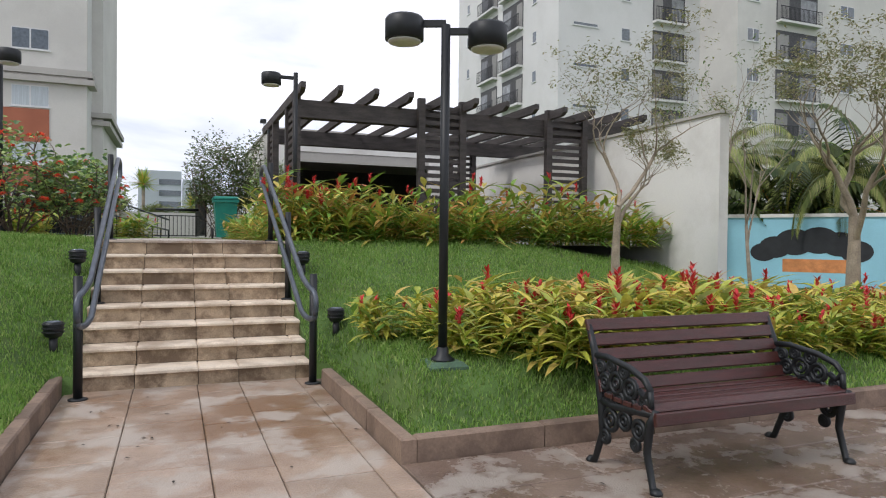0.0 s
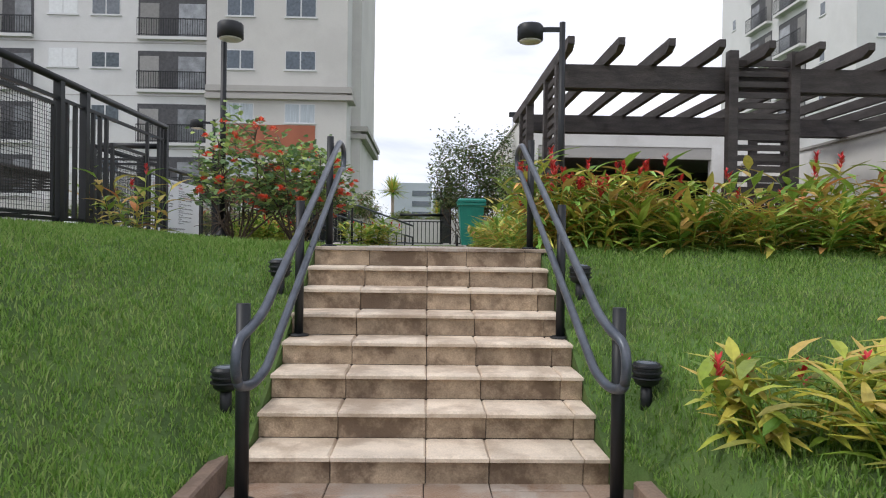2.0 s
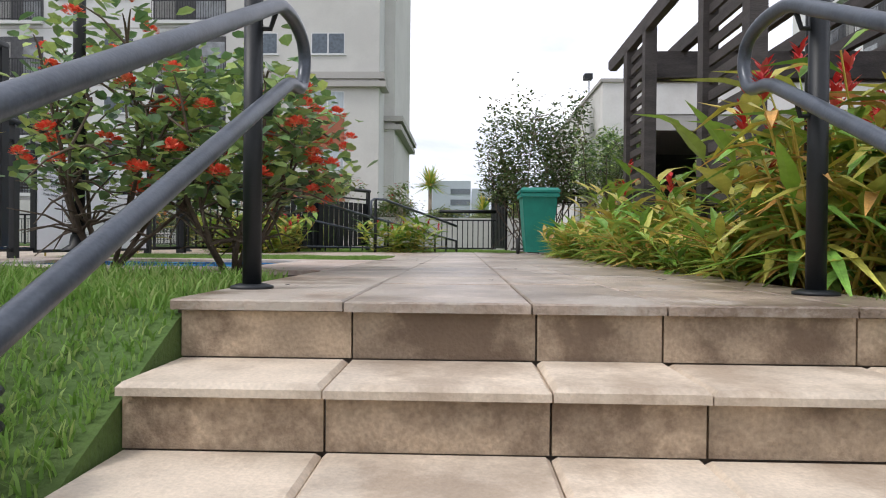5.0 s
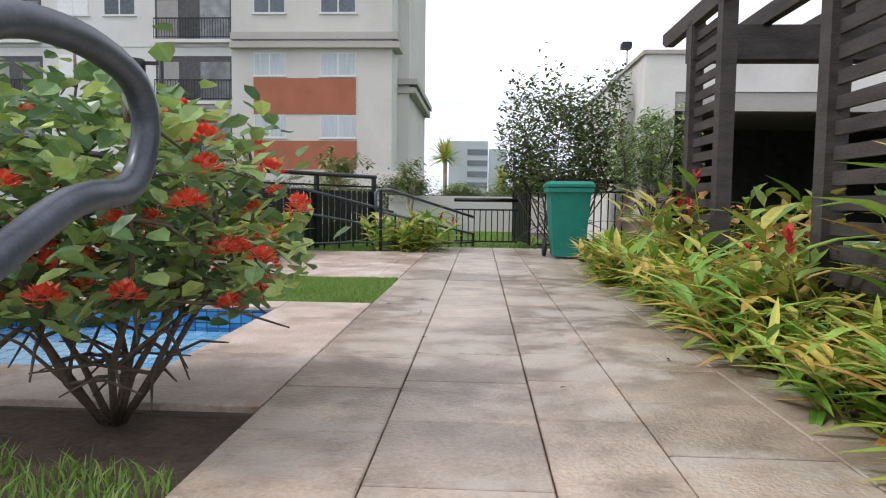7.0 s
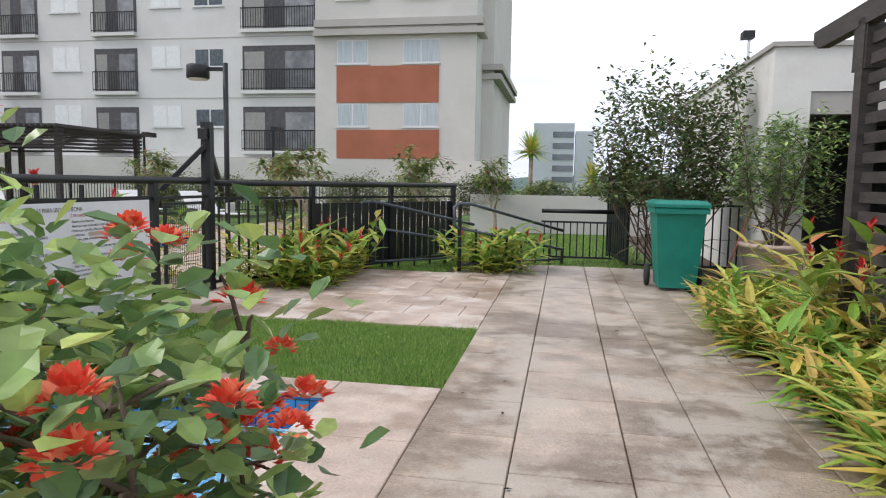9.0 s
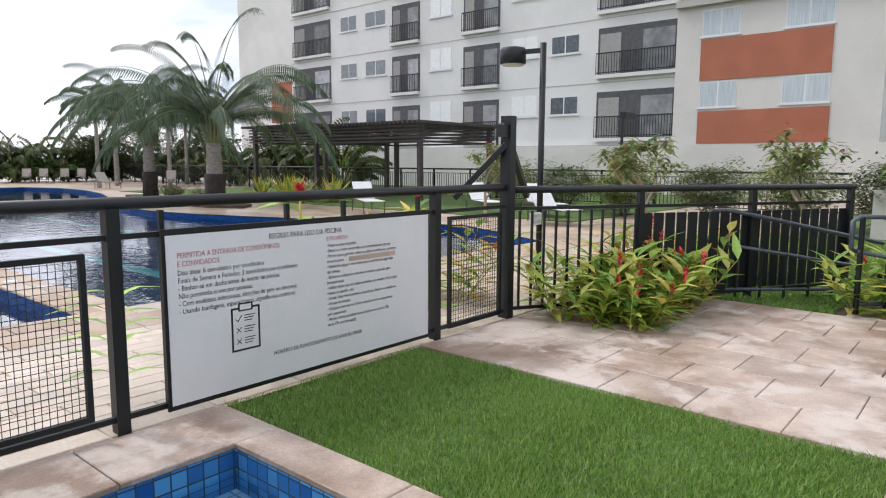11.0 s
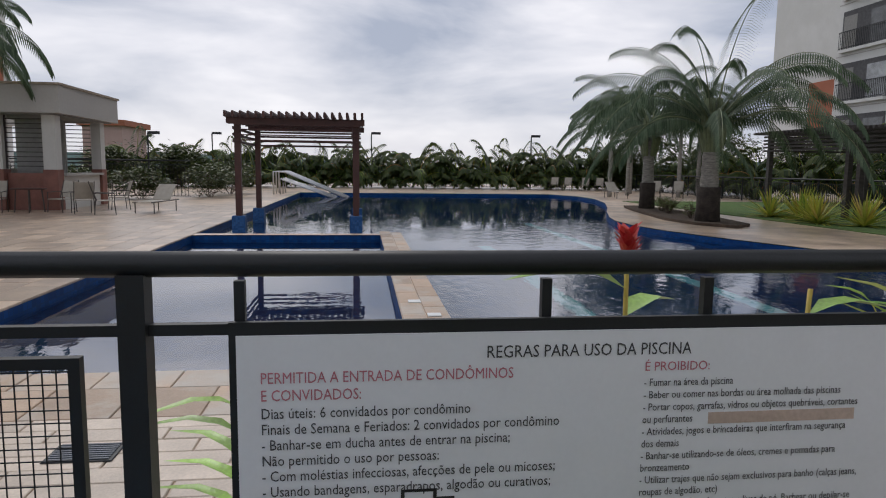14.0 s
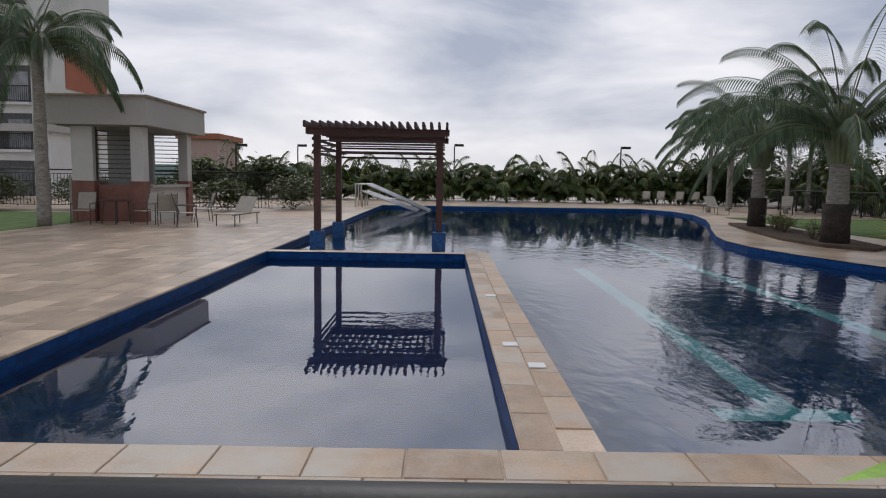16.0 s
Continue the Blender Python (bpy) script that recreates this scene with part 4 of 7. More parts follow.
for x, y, w in ((-25.75, -3.55, 0.2), (-29.4, -3.5, 0.17), (-25.75, -5.3, 0.34), (-29.4, -5.9, 0.2)):
    part("column", Shape().box(x - 0.2, x + 0.2, y - w, y + w, 2.62, 4.34), M_BEIGE, kb, "rendered column")
    part("column_base", Shape().box(x - 0.22, x + 0.22, y - w - 0.02, y + w + 0.02, H, 2.62), M_TERRA, kb, "terracotta faced lower column")
part("counter", Shape().box(-29.15, -26.0, -3.6, -3.4, H, 2.42), M_BEIGE, kb, "pale rendered counter front")
part("counter_top", Shape().box(-29.2, -25.98, -3.8, -3.25, 2.42, 2.5), M_GREYBAND, kb, "grey stone counter top")
part("counter", Shape().box(-25.95, -25.7, -4.9, -3.8, H, 2.5), M_TERRA, kb, "terracotta faced counter")
# Both walls get the same darkened tone for shade inside the bar.
part("inner_wall", Shape().box(-28.4, -28.2, -5.8, -4.2, H, 4.34), M_SHADEWALL, kb, "grey inner wall with shade in its colour")
part("back_wall", Shape().box(-29.2, -26.0, -6.0, -5.9, H, 2.62), M_SHADEWALL, kb, "low back wall in the shade tone")
for z in range(11):
    part("louvre", Shape().beam((-25.78, -4.92, 2.72 + z * 0.15), (-25.78, -3.78, 2.72 + z * 0.15), 0.09, 0.03), M_WOOD, kb)
    part("louvre", Shape().beam((-29.4, -5.6, 2.72 + z * 0.15), (-29.4, -3.7, 2.72 + z * 0.15), 0.09, 0.03), M_WOOD, kb)
for y in (-4.95, -3.76):
    part("louvre_frame", Shape().box(-25.82, -25.74, y - 0.02, y + 0.02, 2.63, 4.33), M_WOOD, kb)

# ---- fences ----
def fence_run(name, a, b, z, h=1.12, mesh=False, label="dark metal railing with a round top rail"):
    """Railing from a to b: heavy posts, round top rail, flat rails and bars."""
    a, b = Vector(a), Vector(b)
    L = (b - a).length
    d = (b - a).normalized()
    f = thing(name, label, "fence", (a.x, a.y, z), rz=math.degrees(math.atan2(d.y, d.x)))
    part("top_rail", Shape().tube([(0, 0, h), (L, 0, h)], 0.035, 12), M_METAL, f, "round dark top rail", True)
    part("rail", Shape().box(0, L, -0.015, 0.015, h - 0.19, h - 0.16), M_METAL, f)
    part("rail", Shape().box(0, L, -0.015, 0.015, 0.06, 0.09), M_METAL, f)
    return f, L


def bars(f, x0, x1, z0, z1, gap=0.13, w=0.02):
    n = max(1, round((x1 - x0) / gap))
    me = Shape().box(-w / 2, w / 2, -w / 2, w / 2, z0, z1).mesh("bar", M_METAL)
    for i in range(n + 1):
        ob = part("bar", me, M_METAL, f)
        ob.location.x = x0 + (x1 - x0) * i / n


def mesh_panel(f, x0, x1, z0, z1, gap=0.035):
    fr = Shape()
    for c in ((x0, x1, z0, z0 + 0.03), (x0, x1, z1 - 0.03, z1), (x0, x0 + 0.03, z0 + 0.03, z1 - 0.03), (x1 - 0.03, x1, z0 + 0.03, z1 - 0.03)):
        fr.box(c[0], c[1], -0.015, 0.015, c[2], c[3])
    p = part("mesh_panel", fr, M_METAL, f, "framed wire mesh panel")
    s = Shape()
    k = 0.0016
    x = x0 + gap
    while x < x1:
        s.box(x - k, x + k, -k, k, z0, z1)
        x += gap
    z = z0 + gap
    while z < z1:
        s.box(x0, x1, -k * 0.8, k * 1.2, z - k, z + k)
        z += gap
    part("wire_mesh", s, M_METAL, p, "fine dark wire mesh")


def posts(f, xs, h, w=0.06):
    for x in xs:
        part("post", Shape().box(x - w / 2, x + w / 2, -w / 2, w / 2, -0.02, h), M_METAL, f, "dark square post")


FX = -4.27
f1, L1 = fence_run("pool_fence", (FX, 4.87), (FX, 9.86), H, 1.225)
posts(f1, (0.02, 1.46, 4.03), 1.2, 0.07)
mesh_panel(f1, 0.1, 1.32, 0.1, 0.98)
for y in (1.73, 2.57, 3.05, 3.82):
    part("bar", Shape().box(y - 0.014, y + 0.014, -0.014, 0.014, 0.09, 1.18), M_METAL, f1)
mesh_panel(f1, 4.2, 4.95, 0.05, 1.0)
f2, L2 = fence_run("pool_fence", (FX, 9.97), (-2.1, 13.8), H, 1.2)
posts(f2, (1.45, 2.9, 4.35), 1.18)
bars(f2, 0.1, 1.4, 0.09, 1.0)
for i in range(20):
    part("board", Shape().bevbox(1.5 + i * 0.143, 1.615 + i * 0.143, 0.018, 0.032, 0.1, 0.95, 0.004), M_METAL, f2, "dark upright screen board")
f3, L3 = fence_run("lawn_fence", (-3.35, 0.6), (-3.35, 4.9), 1.46, 1.34)
posts(f3, (0.02, 1.8, 2.26, 4.26), 1.32, 0.07)
for y in (1.93, 2.08, 2.42, 2.56, 2.7, 3.72, 4.06, 4.16):
    part("bar", Shape().box(y - 0.017, y + 0.017, -0.017, 0.017, 0.09, 1.15 if y < 3 else 1.3), M_METAL, f3)
mesh_panel(f3, 0.1, 1.72, 0.1, 1.12)
mesh_panel(f3, 2.82, 3.66, 0.1, 0.92)
f9, L9 = fence_run("lawn_fence", (-4.2, 4.9), (-3.4, 4.9), 1.36, 1.2)
mesh_panel(f9, 0.06, 0.75, 0.1, 0.98)

# ---- rules sign ----
sg = thing("rules_sign", "white pool rules board with black and red lettering on the fence", "sign", (FX + 0.045, 6.595, 1.395))
part("board", Shape().box(0, 0.006, 0, 2.16, 0, 0.965), M_SIGN, sg, "white printed board")
part("frame", Shape().box(-0.02, -0.002, -0.02, 2.18, -0.03, 1.0), M_METAL, sg, "dark backing frame")


def lettering(text, y, z, size, material, parent, align="LEFT", wide=1.0):
    """One line of writing on a board that faces +x."""
    cu = bpy.data.curves.new("lettering", "FONT")
    cu.body, cu.size, cu.align_x = text, size, align
    cu.resolution_u = 2
    cu.extrude = 0.0003
    tmp = bpy.data.objects.new("lettering", cu)
    scene.collection.objects.link(tmp)
    bpy.context.view_layer.update()
    me = bpy.data.meshes.new_from_object(tmp.evaluated_get(bpy.context.evaluated_depsgraph_get()))
    bpy.data.objects.remove(tmp)
    bpy.data.curves.remove(cu)
    me.materials.clear()
    me.materials.append(material)
    ob = new("lettering", me)
    ob.parent = parent
    ob.matrix_basis = Matrix.Translation((0.0075, y, z)) @ Matrix(((0, 0, 1, 0), (wide, 0, 0, 0), (0, 1, 0, 0), (0, 0, 0, 1)))
    return ob


lettering("REGRAS PARA USO DA PISCINA", 0.965, 0.893, 0.050, M_TEXT, sg, "CENTER", 0.84)
LEFT = ("Dias úteis: 6 convidados por condômino", "Finais de Semana e Feriados: 2 convidados por condômino", "- Banhar-se em ducha antes de entrar na piscina;",
        "Não permitido o uso por pessoas:", "- Com moléstias infecciosas, afecções de pele ou micoses;", "- Usando bandagens, esparadrapos, algodão ou curativos;")
lettering("PERMITIDA A ENTRADA DE CONDÔMINOS", 0.06, 0.835, 0.044, M_REDINK, sg, wide=0.8)
lettering("E CONVIDADOS:", 0.06, 0.787, 0.044, M_REDINK, sg, wide=0.8)
for i, line in enumerate(LEFT):
    lettering(line, 0.06, 0.738 - 0.044 * i, 0.042, M_TEXT, sg, wide=0.825)
RIGHT = ("- Fumar na área da piscina", "- Beber ou comer nas bordas ou área molhada das piscinas", "- Portar copos, garrafas, vidros ou objetos quebráveis, cortantes",
         "ou perfurantes", "- Atividades, jogos e brincadeiras que interfiram na segurança", "dos demais", "- Banhar-se utilizando-se de óleos, cremes e pomadas para",
         "bronzeamento", "- Utilizar trajes que não sejam exclusivos para banho (calças jeans,", "roupas de algodão, etc)", "- Urinar, Usar descolorantes e lixas de pé, Barbear ou depilar-se",
         "- Acesso de animais.", "- Crianças menores de 12 anos deverão estar acompanhadas", "por responsável", "- Realizar festas, produzir som alto (deverá cessar as 22h", "ou às 17h nos domingos)")
lettering("É PROIBIDO:", 1.125, 0.845, 0.038, M_REDINK, sg, wide=0.93)
for i, line in enumerate(RIGHT):
    lettering(line, 1.125, 0.80 - 0.0365 * i, 0.032, M_TEXT, sg, wide=0.8)
part("bar", Shape().box(0.0065, 0.0075, 1.325, 1.785, 0.682, 0.716), M_POT, sg, "pinkish band over blotted words")
lettering("HORÁRIO DE FUNCIONAMENTO DE 6H00 ÀS 00H00", 1.06, 0.15, 0.038, M_TEXT, sg, "CENTER", 0.85)
cb = Shape()
for (a0, a1, z0, z1) in ((0.50, 0.512, 0.11, 0.38), (0.688, 0.70, 0.11, 0.38), (0.512, 0.688, 0.11, 0.122), (0.512, 0.55, 0.368, 0.38), (0.65, 0.688, 0.368, 0.38), (0.55, 0.56, 0.355, 0.405), (0.64, 0.65, 0.355, 0.405), (0.56, 0.64, 0.355, 0.363), (0.56, 0.64, 0.397, 0.405)):
    cb.box(0.0062, 0.0078, a0, a1, z0 + 0.12, z1 + 0.12)
for i, zc in enumerate((0.43, 0.36, 0.29)):
    for k in range(3):
        cb.box(0.0062, 0.0078, 0.59, 0.665 - 0.01 * k, zc + 0.015 - 0.016 * k, zc + 0.020 - 0.016 * k)
    if i == 0:
        cb.beam((0.007, 0.53, zc), (0.007, 0.545, zc - 0.015), 0.005, 0.001, (1, 0, 0)).beam((0.007, 0.545, zc - 0.015), (0.007, 0.572, zc + 0.02), 0.005, 0.001, (1, 0, 0))
    else:
        cb.beam((0.007, 0.535, zc - 0.016), (0.007, 0.567, zc + 0.016), 0.005, 0.001, (1, 0, 0)).beam((0.007, 0.535, zc + 0.016), (0.007, 0.567, zc - 0.016), 0.005, 0.001, (1, 0, 0))
part("pictogram", cb, M_INK, sg, "black checklist clipboard drawing").location.yz = (-0.115, -0.003)

# gate post
gp = thing("gate_post", "tall dark steel gate post with slanting braces and lock box", "post", (FX, 9.92, H))
part("post", Shape().box(-0.055, 0.055, -0.045, 0.045, 0, 1.87), M_METAL, gp)
part("lock_box", Shape().bevbox(-0.04, 0.04, -0.13, -0.05, 1.68, 1.8, 0.01), M_METAL, gp)
part("brace", Shape().beam((0, -0.03, 1.62), (-0.35, -0.35, 1.12), 0.05, 0.05), M_METAL, gp)
part("brace", Shape().beam((0, 0.03, 1.62), (-0.1, 0.48, 1.12), 0.05, 0.05), M_METAL, gp)
part("lock_plate", Shape().bevbox(0.02, 0.05, 0.35, 0.52, 0.85, 0.97, 0.008), M_WHITEPL, gp, "cream lock box")

# ---- kerbs ----
def kerb_run(name, pieces, label):
    k = thing(name, label, "kerb")
    for (x0, x1, y0, y1) in pieces:
        part("kerb_stone", Shape().bevbox(x0, x1, y0, y1, -0.1, 0.15 + rng.uniform(-0.003, 0.003), 0.012), M_KERB, k)
    return k


kerb_run("kerb", [(1.07, 1.17, y, y + 0.78) for y in (-2.70, -1.91, -1.12)], "low brown stone kerb along the lawn beside the patio")
kerb_run("kerb", [(1.175 + i * 0.9, 1.175 + i * 0.9 + 0.893, -2.70, -2.60) for i in range(9)], "low brown stone kerb along the flower bed behind the bench")
kerb_run("kerb", [(-1.20, -1.10, -4.6 + i * 0.8, -4.6 + i * 0.8 + 0.793) for i in range(6)], "low brown stone kerb along the grass bank")

# ---- plants ----
M_TWIG = mat("brown_shrub_wood", (0.12, 0.09, 0.065), 0.85, var=0.3, bump=0.5, fine=50)
def tuft(h, n, leaf_len, leaf_w, spread, seed, per=9, droop=0.5, up=0.35):
    """Leafy canes of a ginger clump."""
    r = random.Random(seed)
    s = Shape()
    canes = Shape()
    tips = []
    for i in range(n):
        a = r.uniform(0, 6.283)
        rad = spread * 0.45 * math.sqrt(r.random())
        base = Vector((rad * math.cos(a), rad * math.sin(a), 0))
        lean = Vector((math.cos(a) * r.uniform(0.1, 0.95), math.sin(a) * r.uniform(0.1, 0.95), 1)).normalized()
        hh = h * r.uniform(0.55, 1.0)
        tip = base + lean * hh
        canes.tube([base, tip], [0.006, 0.003], 4, False)
        tips.append(tip)
        turn = r.uniform(0, 3.14)
        for k in range(per):
            f = (k + 1.2) / per
            p = base.lerp(tip, min(1, f))
            b = turn + (0 if k % 2 else math.pi) + r.uniform(-0.6, 0.6)
            d = Vector((math.cos(b), math.sin(b), up + f * 0.7 + r.uniform(-0.2, 0.2)))
            s.leaf(p, d, leaf_len * r.uniform(0.6, 1.1), leaf_w * r.uniform(0.7, 1.15), droop * r.uniform(0.8, 1.8))
    return s, canes, tips


def ginger(label, h, n, ll, lw, spread, seed, material, flowers=3, per=9, name="ginger_plant"):
    s, canes, tips = tuft(h, n, ll, lw, spread, seed, per)
    t = thing(name, label, "plant")
    part("foliage", s, material, t, "strap-shaped leaves", kind="stuff")
    part("stem", canes, M_LEAF_GINGER, t, "thin green canes", kind="stuff")
    r = random.Random(seed + 99)
    for i in range(flowers):
        tip = tips[r.randrange(len(tips))] + Vector((0, 0, 0.02))
        fs = Shape()
        for k in range(16):
            a = r.uniform(0, 6.283)
            fs.leaf(tip + Vector((0, 0, k * 0.007)), (math.cos(a), math.sin(a), 1.2), 0.06, 0.022, 0.1, segs=2)
        part("flower", fs, M_FLOWER, t, "upright red flower spike")
    return t


def scatter(kinds, spots, seed, zf=None, smin=0.8, smax=1.15, group=""):
    """Place the plants of these kinds, the first of each kind itself, then copies."""
    r = random.Random(seed)
    used = set()
    for i, (x, y, *z) in enumerate(spots):
        k = kinds[i % len(kinds)]
        sc = r.uniform(smin, smax)
        zz = z[0] if z else (zf(x, y) if zf else H - 0.03)
        m = pose(x, y, zz, 0, 0, r.uniform(0, 360))
        if id(k) in placed_first:
            c = copy_thing(k, m)
            c.scale = (sc, sc, sc)
        else:
            placed_first.add(id(k))
            k.matrix_basis = m


placed_first = set()
G_TALL = [ginger("green and yellow ginger clump with red flower spikes", 0.95, 13, 0.40, 0.078, 0.7, 10 + i, M_LEAF_GINGER_R, 2, 9) for i in range(3)]
G_LOW = [ginger("low feathery green ginger clump along the paving edge", 0.38, 17, 0.34, 0.052, 0.6, 30 + i, M_LEAF_GINGER, 0, 9) for i in range(3)]
G_YEL = [ginger("yellow-green ginger clump with red flowers in the lower bed", 0.42, 20, 0.30, 0.06, 0.6, 50 + i, M_LEAF_GINGER_Y, 3, 8) for i in range(3)]
G_BUSH = [ginger("dense ginger clump with broad green and yellow leaves", 0.66, 24, 0.38, 0.085, 0.85, 70 + i, M_LEAF_BUSH, 6 * i, 8) for i in range(2)]

rr = random.Random(8)
spots = [(rr.uniform(1.3, 1.5), y) for y in np.arange(3.7, 10.5, 0.34)]
scatter(G_LOW, spots, 3, None, 0.8, 1.35)
spots = [(rr.uniform(1.75, 2.2), y) for y in np.arange(3.1, 9.8, 0.58)] 
spots += [(x, rr.uniform(3.1, 3.4)) for x in np.arange(1.6, 7.6, 0.6)] + [(x, rr.uniform(3.7, 4.2)) for x in np.arange(1.9, 7.4, 0.62)]
scatter(G_TALL, spots, 4, None, 0.55, 1.25)
spots = [(x, rr.uniform(2.85, 3.05)) for x in np.arange(1.7, 7.4, 0.45)]
scatter(G_LOW, spots, 5, None, 1.0, 1.5)
spots = []
for x in np.arange(1.72, 9.0, 0.42):
    for y in (-1.98, -1.62, -1.25, -0.85, -0.45):
        if (x > 2.0 or y > -1.0) and (x > 2.3 or y < -0.7) and (x > 2.2 or y > -1.9):
            spots.append((x + rr.uniform(-0.12, 0.12), y + rr.uniform(-0.1, 0.1)))
scatter(G_YEL, spots, 6, lawn_right, 0.75, 1.35)
spots = [(-3.75, 10.5), (-3.45, 10.9), (-3.8, 11.2), (-3.4, 11.5), (-3.7, 11.9), (-3.3, 10.45), (-3.5, 13.4), (-3.1, 13.9), (-3.7, 13.9), (-3.4, 14.4), (-1.5, 12.5), (-1.15, 12.6)]
scatter(G_BUSH, spots, 7, None, 0.78, 1.0)
scatter(G_TALL, [(-3.0, 3.2), (-3.42, 11.45), (-3.6, 11.3), (-5.4, 10.3), (-3.3, 11.75)], 8)


def big_ginger(x, y, seed, n=8, h=0.85):
    """A near clump whose broad leaves are parts of their own."""
    r = random.Random(seed)
    t = thing("ginger_plant", "large ginger plant with broad reddish and green leaves by the steps", "plant", (x, y, H - 0.03))
    mats = (M_GB1, M_GB2, M_GB3)
    for i in range(n):
        a = 6.283 * i / n + r.uniform(-0.3, 0.3)
        hh = h * r.uniform(0.6, 1.0)
        base = Vector((0.08 * math.cos(a), 0.08 * math.sin(a), 0))
        tip = base + Vector((math.cos(a) * 0.35 * hh, math.sin(a) * 0.35 * hh, hh))
        part("stem", Shape().tube([base, tip], [0.009, 0.005], 6), M_LEAF_GINGER, t)
        for k in range(9):
            f = (k + 1.5) / 10
            b = a + (1.3 if k % 2 else -1.3) + r.uniform(-0.5, 0.5)
            d = Vector((math.cos(b), math.sin(b), 0.4 + 0.8 * f))
            part("leaf", Shape().leaf(base.lerp(tip, f), d, r.uniform(0.30, 0.44), r.uniform(0.05, 0.07), 1.3, segs=3), mats[r.randrange(3)], t, "broad pointed leaf")
        if i % 2 == 0:
            fs = Shape()
            for k in range(26):
                b = r.uniform(0, 6.283)
                fs.leaf(tip + Vector((0, 0, k * 0.005)), (math.cos(b), math.sin(b), 1.2), 0.07, 0.028, 0.1, segs=2)
            part("flower", fs, M_FLOWER, t, "upright red flower spike")


M_GB1 = mat("green_ginger_blade", (0.22, 0.42, 0.08), 0.35, var=0.25, scale=8, bump=0.2, rand=0.3)
M_GB2 = mat("olive_yellow_ginger_blade", (0.58, 0.54, 0.12), 0.35, var=0.25, scale=8, bump=0.2, rand=0.35)
M_GB3 = mat("rusty_ginger_blade", (0.62, 0.34, 0.10), 0.4, var=0.3, scale=8, bump=0.2, rand=0.35)
for i, (x, y) in enumerate([(1.27, 3.12), (1.62, 2.98), (1.42, 3.6), (1.95, 3.4)]):
    big_ginger(x, y, 300 + i)


def shrub(name, label, cx, cy, z0, rx, rz, nleaf, leaf_l, leaf_w, material, seed, flowers=0, stems=6, lean=(0, 0), up=0.25, clamp=None, fill=0.0, oval=False, low=0.08):
    """A branching shrub with single leaves and flower heads."""
    r = random.Random(seed)
    t = thing(name, label, "shrub", (cx, cy, z0))
    wood, lv = Shape(), Shape()
    ends = []
    for i in range(stems):
        a = 6.283 * i / stems + r.uniform(-0.4, 0.4)
        p = Vector((0.04 * math.cos(a), 0.04 * math.sin(a), 0))
        pts = [p]
        d = Vector((math.cos(a) * r.uniform(0.3, 0.9) + lean[0], math.sin(a) * r.uniform(0.3, 0.9) + lean[1], 1.0)).normalized()
        L = rz * r.uniform(0.7, 1.0)
        for k in range(4):
            d = (d + Vector((r.uniform(-0.25, 0.25), r.uniform(-0.25, 0.25), 0.08))).normalized()
            pts.append(pts[-1] + d * L / 4)
            if clamp and math.hypot(pts[-1].x, pts[-1].y) > clamp * 0.75:
                pts[-1] = Vector((pts[-1].x * 0.8, pts[-1].y * 0.8, pts[-1].z))
            for q in range(3):
                e = pts[-1] + Vector((r.gauss(0, rx * 0.33), r.gauss(0, rx * 0.33), r.gauss(0.05, rz * 0.1)))
                if clamp and math.hypot(e.x, e.y) > clamp * 0.85:
                    e = Vector((e.x * 0.7, e.y * 0.7, e.z))
                wood.tube([pts[-1], pts[-1].lerp(e, 0.5) + Vector((0, 0, 0.03)), e], [0.008, 0.006, 0.003], 5, False)
                if k > 0:
                    ends.append(e)
        wood.tube(pts, [0.014, 0.012, 0.010, 0.008, 0.005], 7)
    for i in range(nleaf):
        e = ends[r.randrange(len(ends))]
        p = e + Vector((r.gauss(0, rx * 0.14), r.gauss(0, rx * 0.14), r.gauss(0, rz * 0.07)))
        a = r.uniform(0, 6.283)
        if r.random() < fill:
            b, q = r.uniform(-1.2, 1.5), 0.55 + 0.45 * r.random() + 0.12 * math.sin(a * 5 + cx) * math.cos(a * 3)
            p = Vector((rx * q * math.cos(a) * math.cos(b), rx * q * math.sin(a) * math.cos(b), rz * (0.62 + 0.38 * q * math.sin(b))))
            a = r.uniform(0, 6.283)
        if clamp and math.hypot(p.x, p.y) > clamp:
            continue
        if p.z < low + 0.25 * math.hypot(p.x, p.y) * (low > 0.1):
            continue
        if oval:
            lv.oval(p, (math.cos(a), math.sin(a), up + r.uniform(-0.4, 0.7)), leaf_l * r.uniform(0.65, 1.15), leaf_w * r.uniform(0.8, 1.1), r)
        else:
            lv.leaf(p, (math.cos(a), math.sin(a), up + r.uniform(-0.5, 0.7)), leaf_l * r.uniform(0.6, 1.15), leaf_w * r.uniform(0.7, 1.1), 0.3, segs=2)
    part("wood", wood, M_TWIG, t, "thin brown branches", True, "stuff")
    part("foliage", lv, material, t, "dense oval leaves", kind="stuff")
    for i in range(flowers):
        e = ends[r.randrange(len(ends))] + Vector((r.gauss(0, rx * 0.10), r.gauss(0, rx * 0.10), 0.03))
        if i % 2:
            a, b = 2.4 * i, r.uniform(-0.9, 1.3)
            e = Vector((rx * math.cos(a) * math.cos(b), rx * math.sin(a) * math.cos(b), rz * (0.62 + 0.38 * math.sin(b))))
        if clamp and math.hypot(e.x, e.y) > clamp:
            e = Vector((e.x * 0.8, e.y * 0.8, e.z))
        fs = Shape()
        R0 = r.uniform(0.045, 0.068)
        for k in range(46):
            a, b = r.uniform(0, 6.283), r.uniform(-0.1, 1.45)
            dd = Vector((math.cos(a) * math.cos(b), math.sin(a) * math.cos(b), math.sin(b) * 0.8))
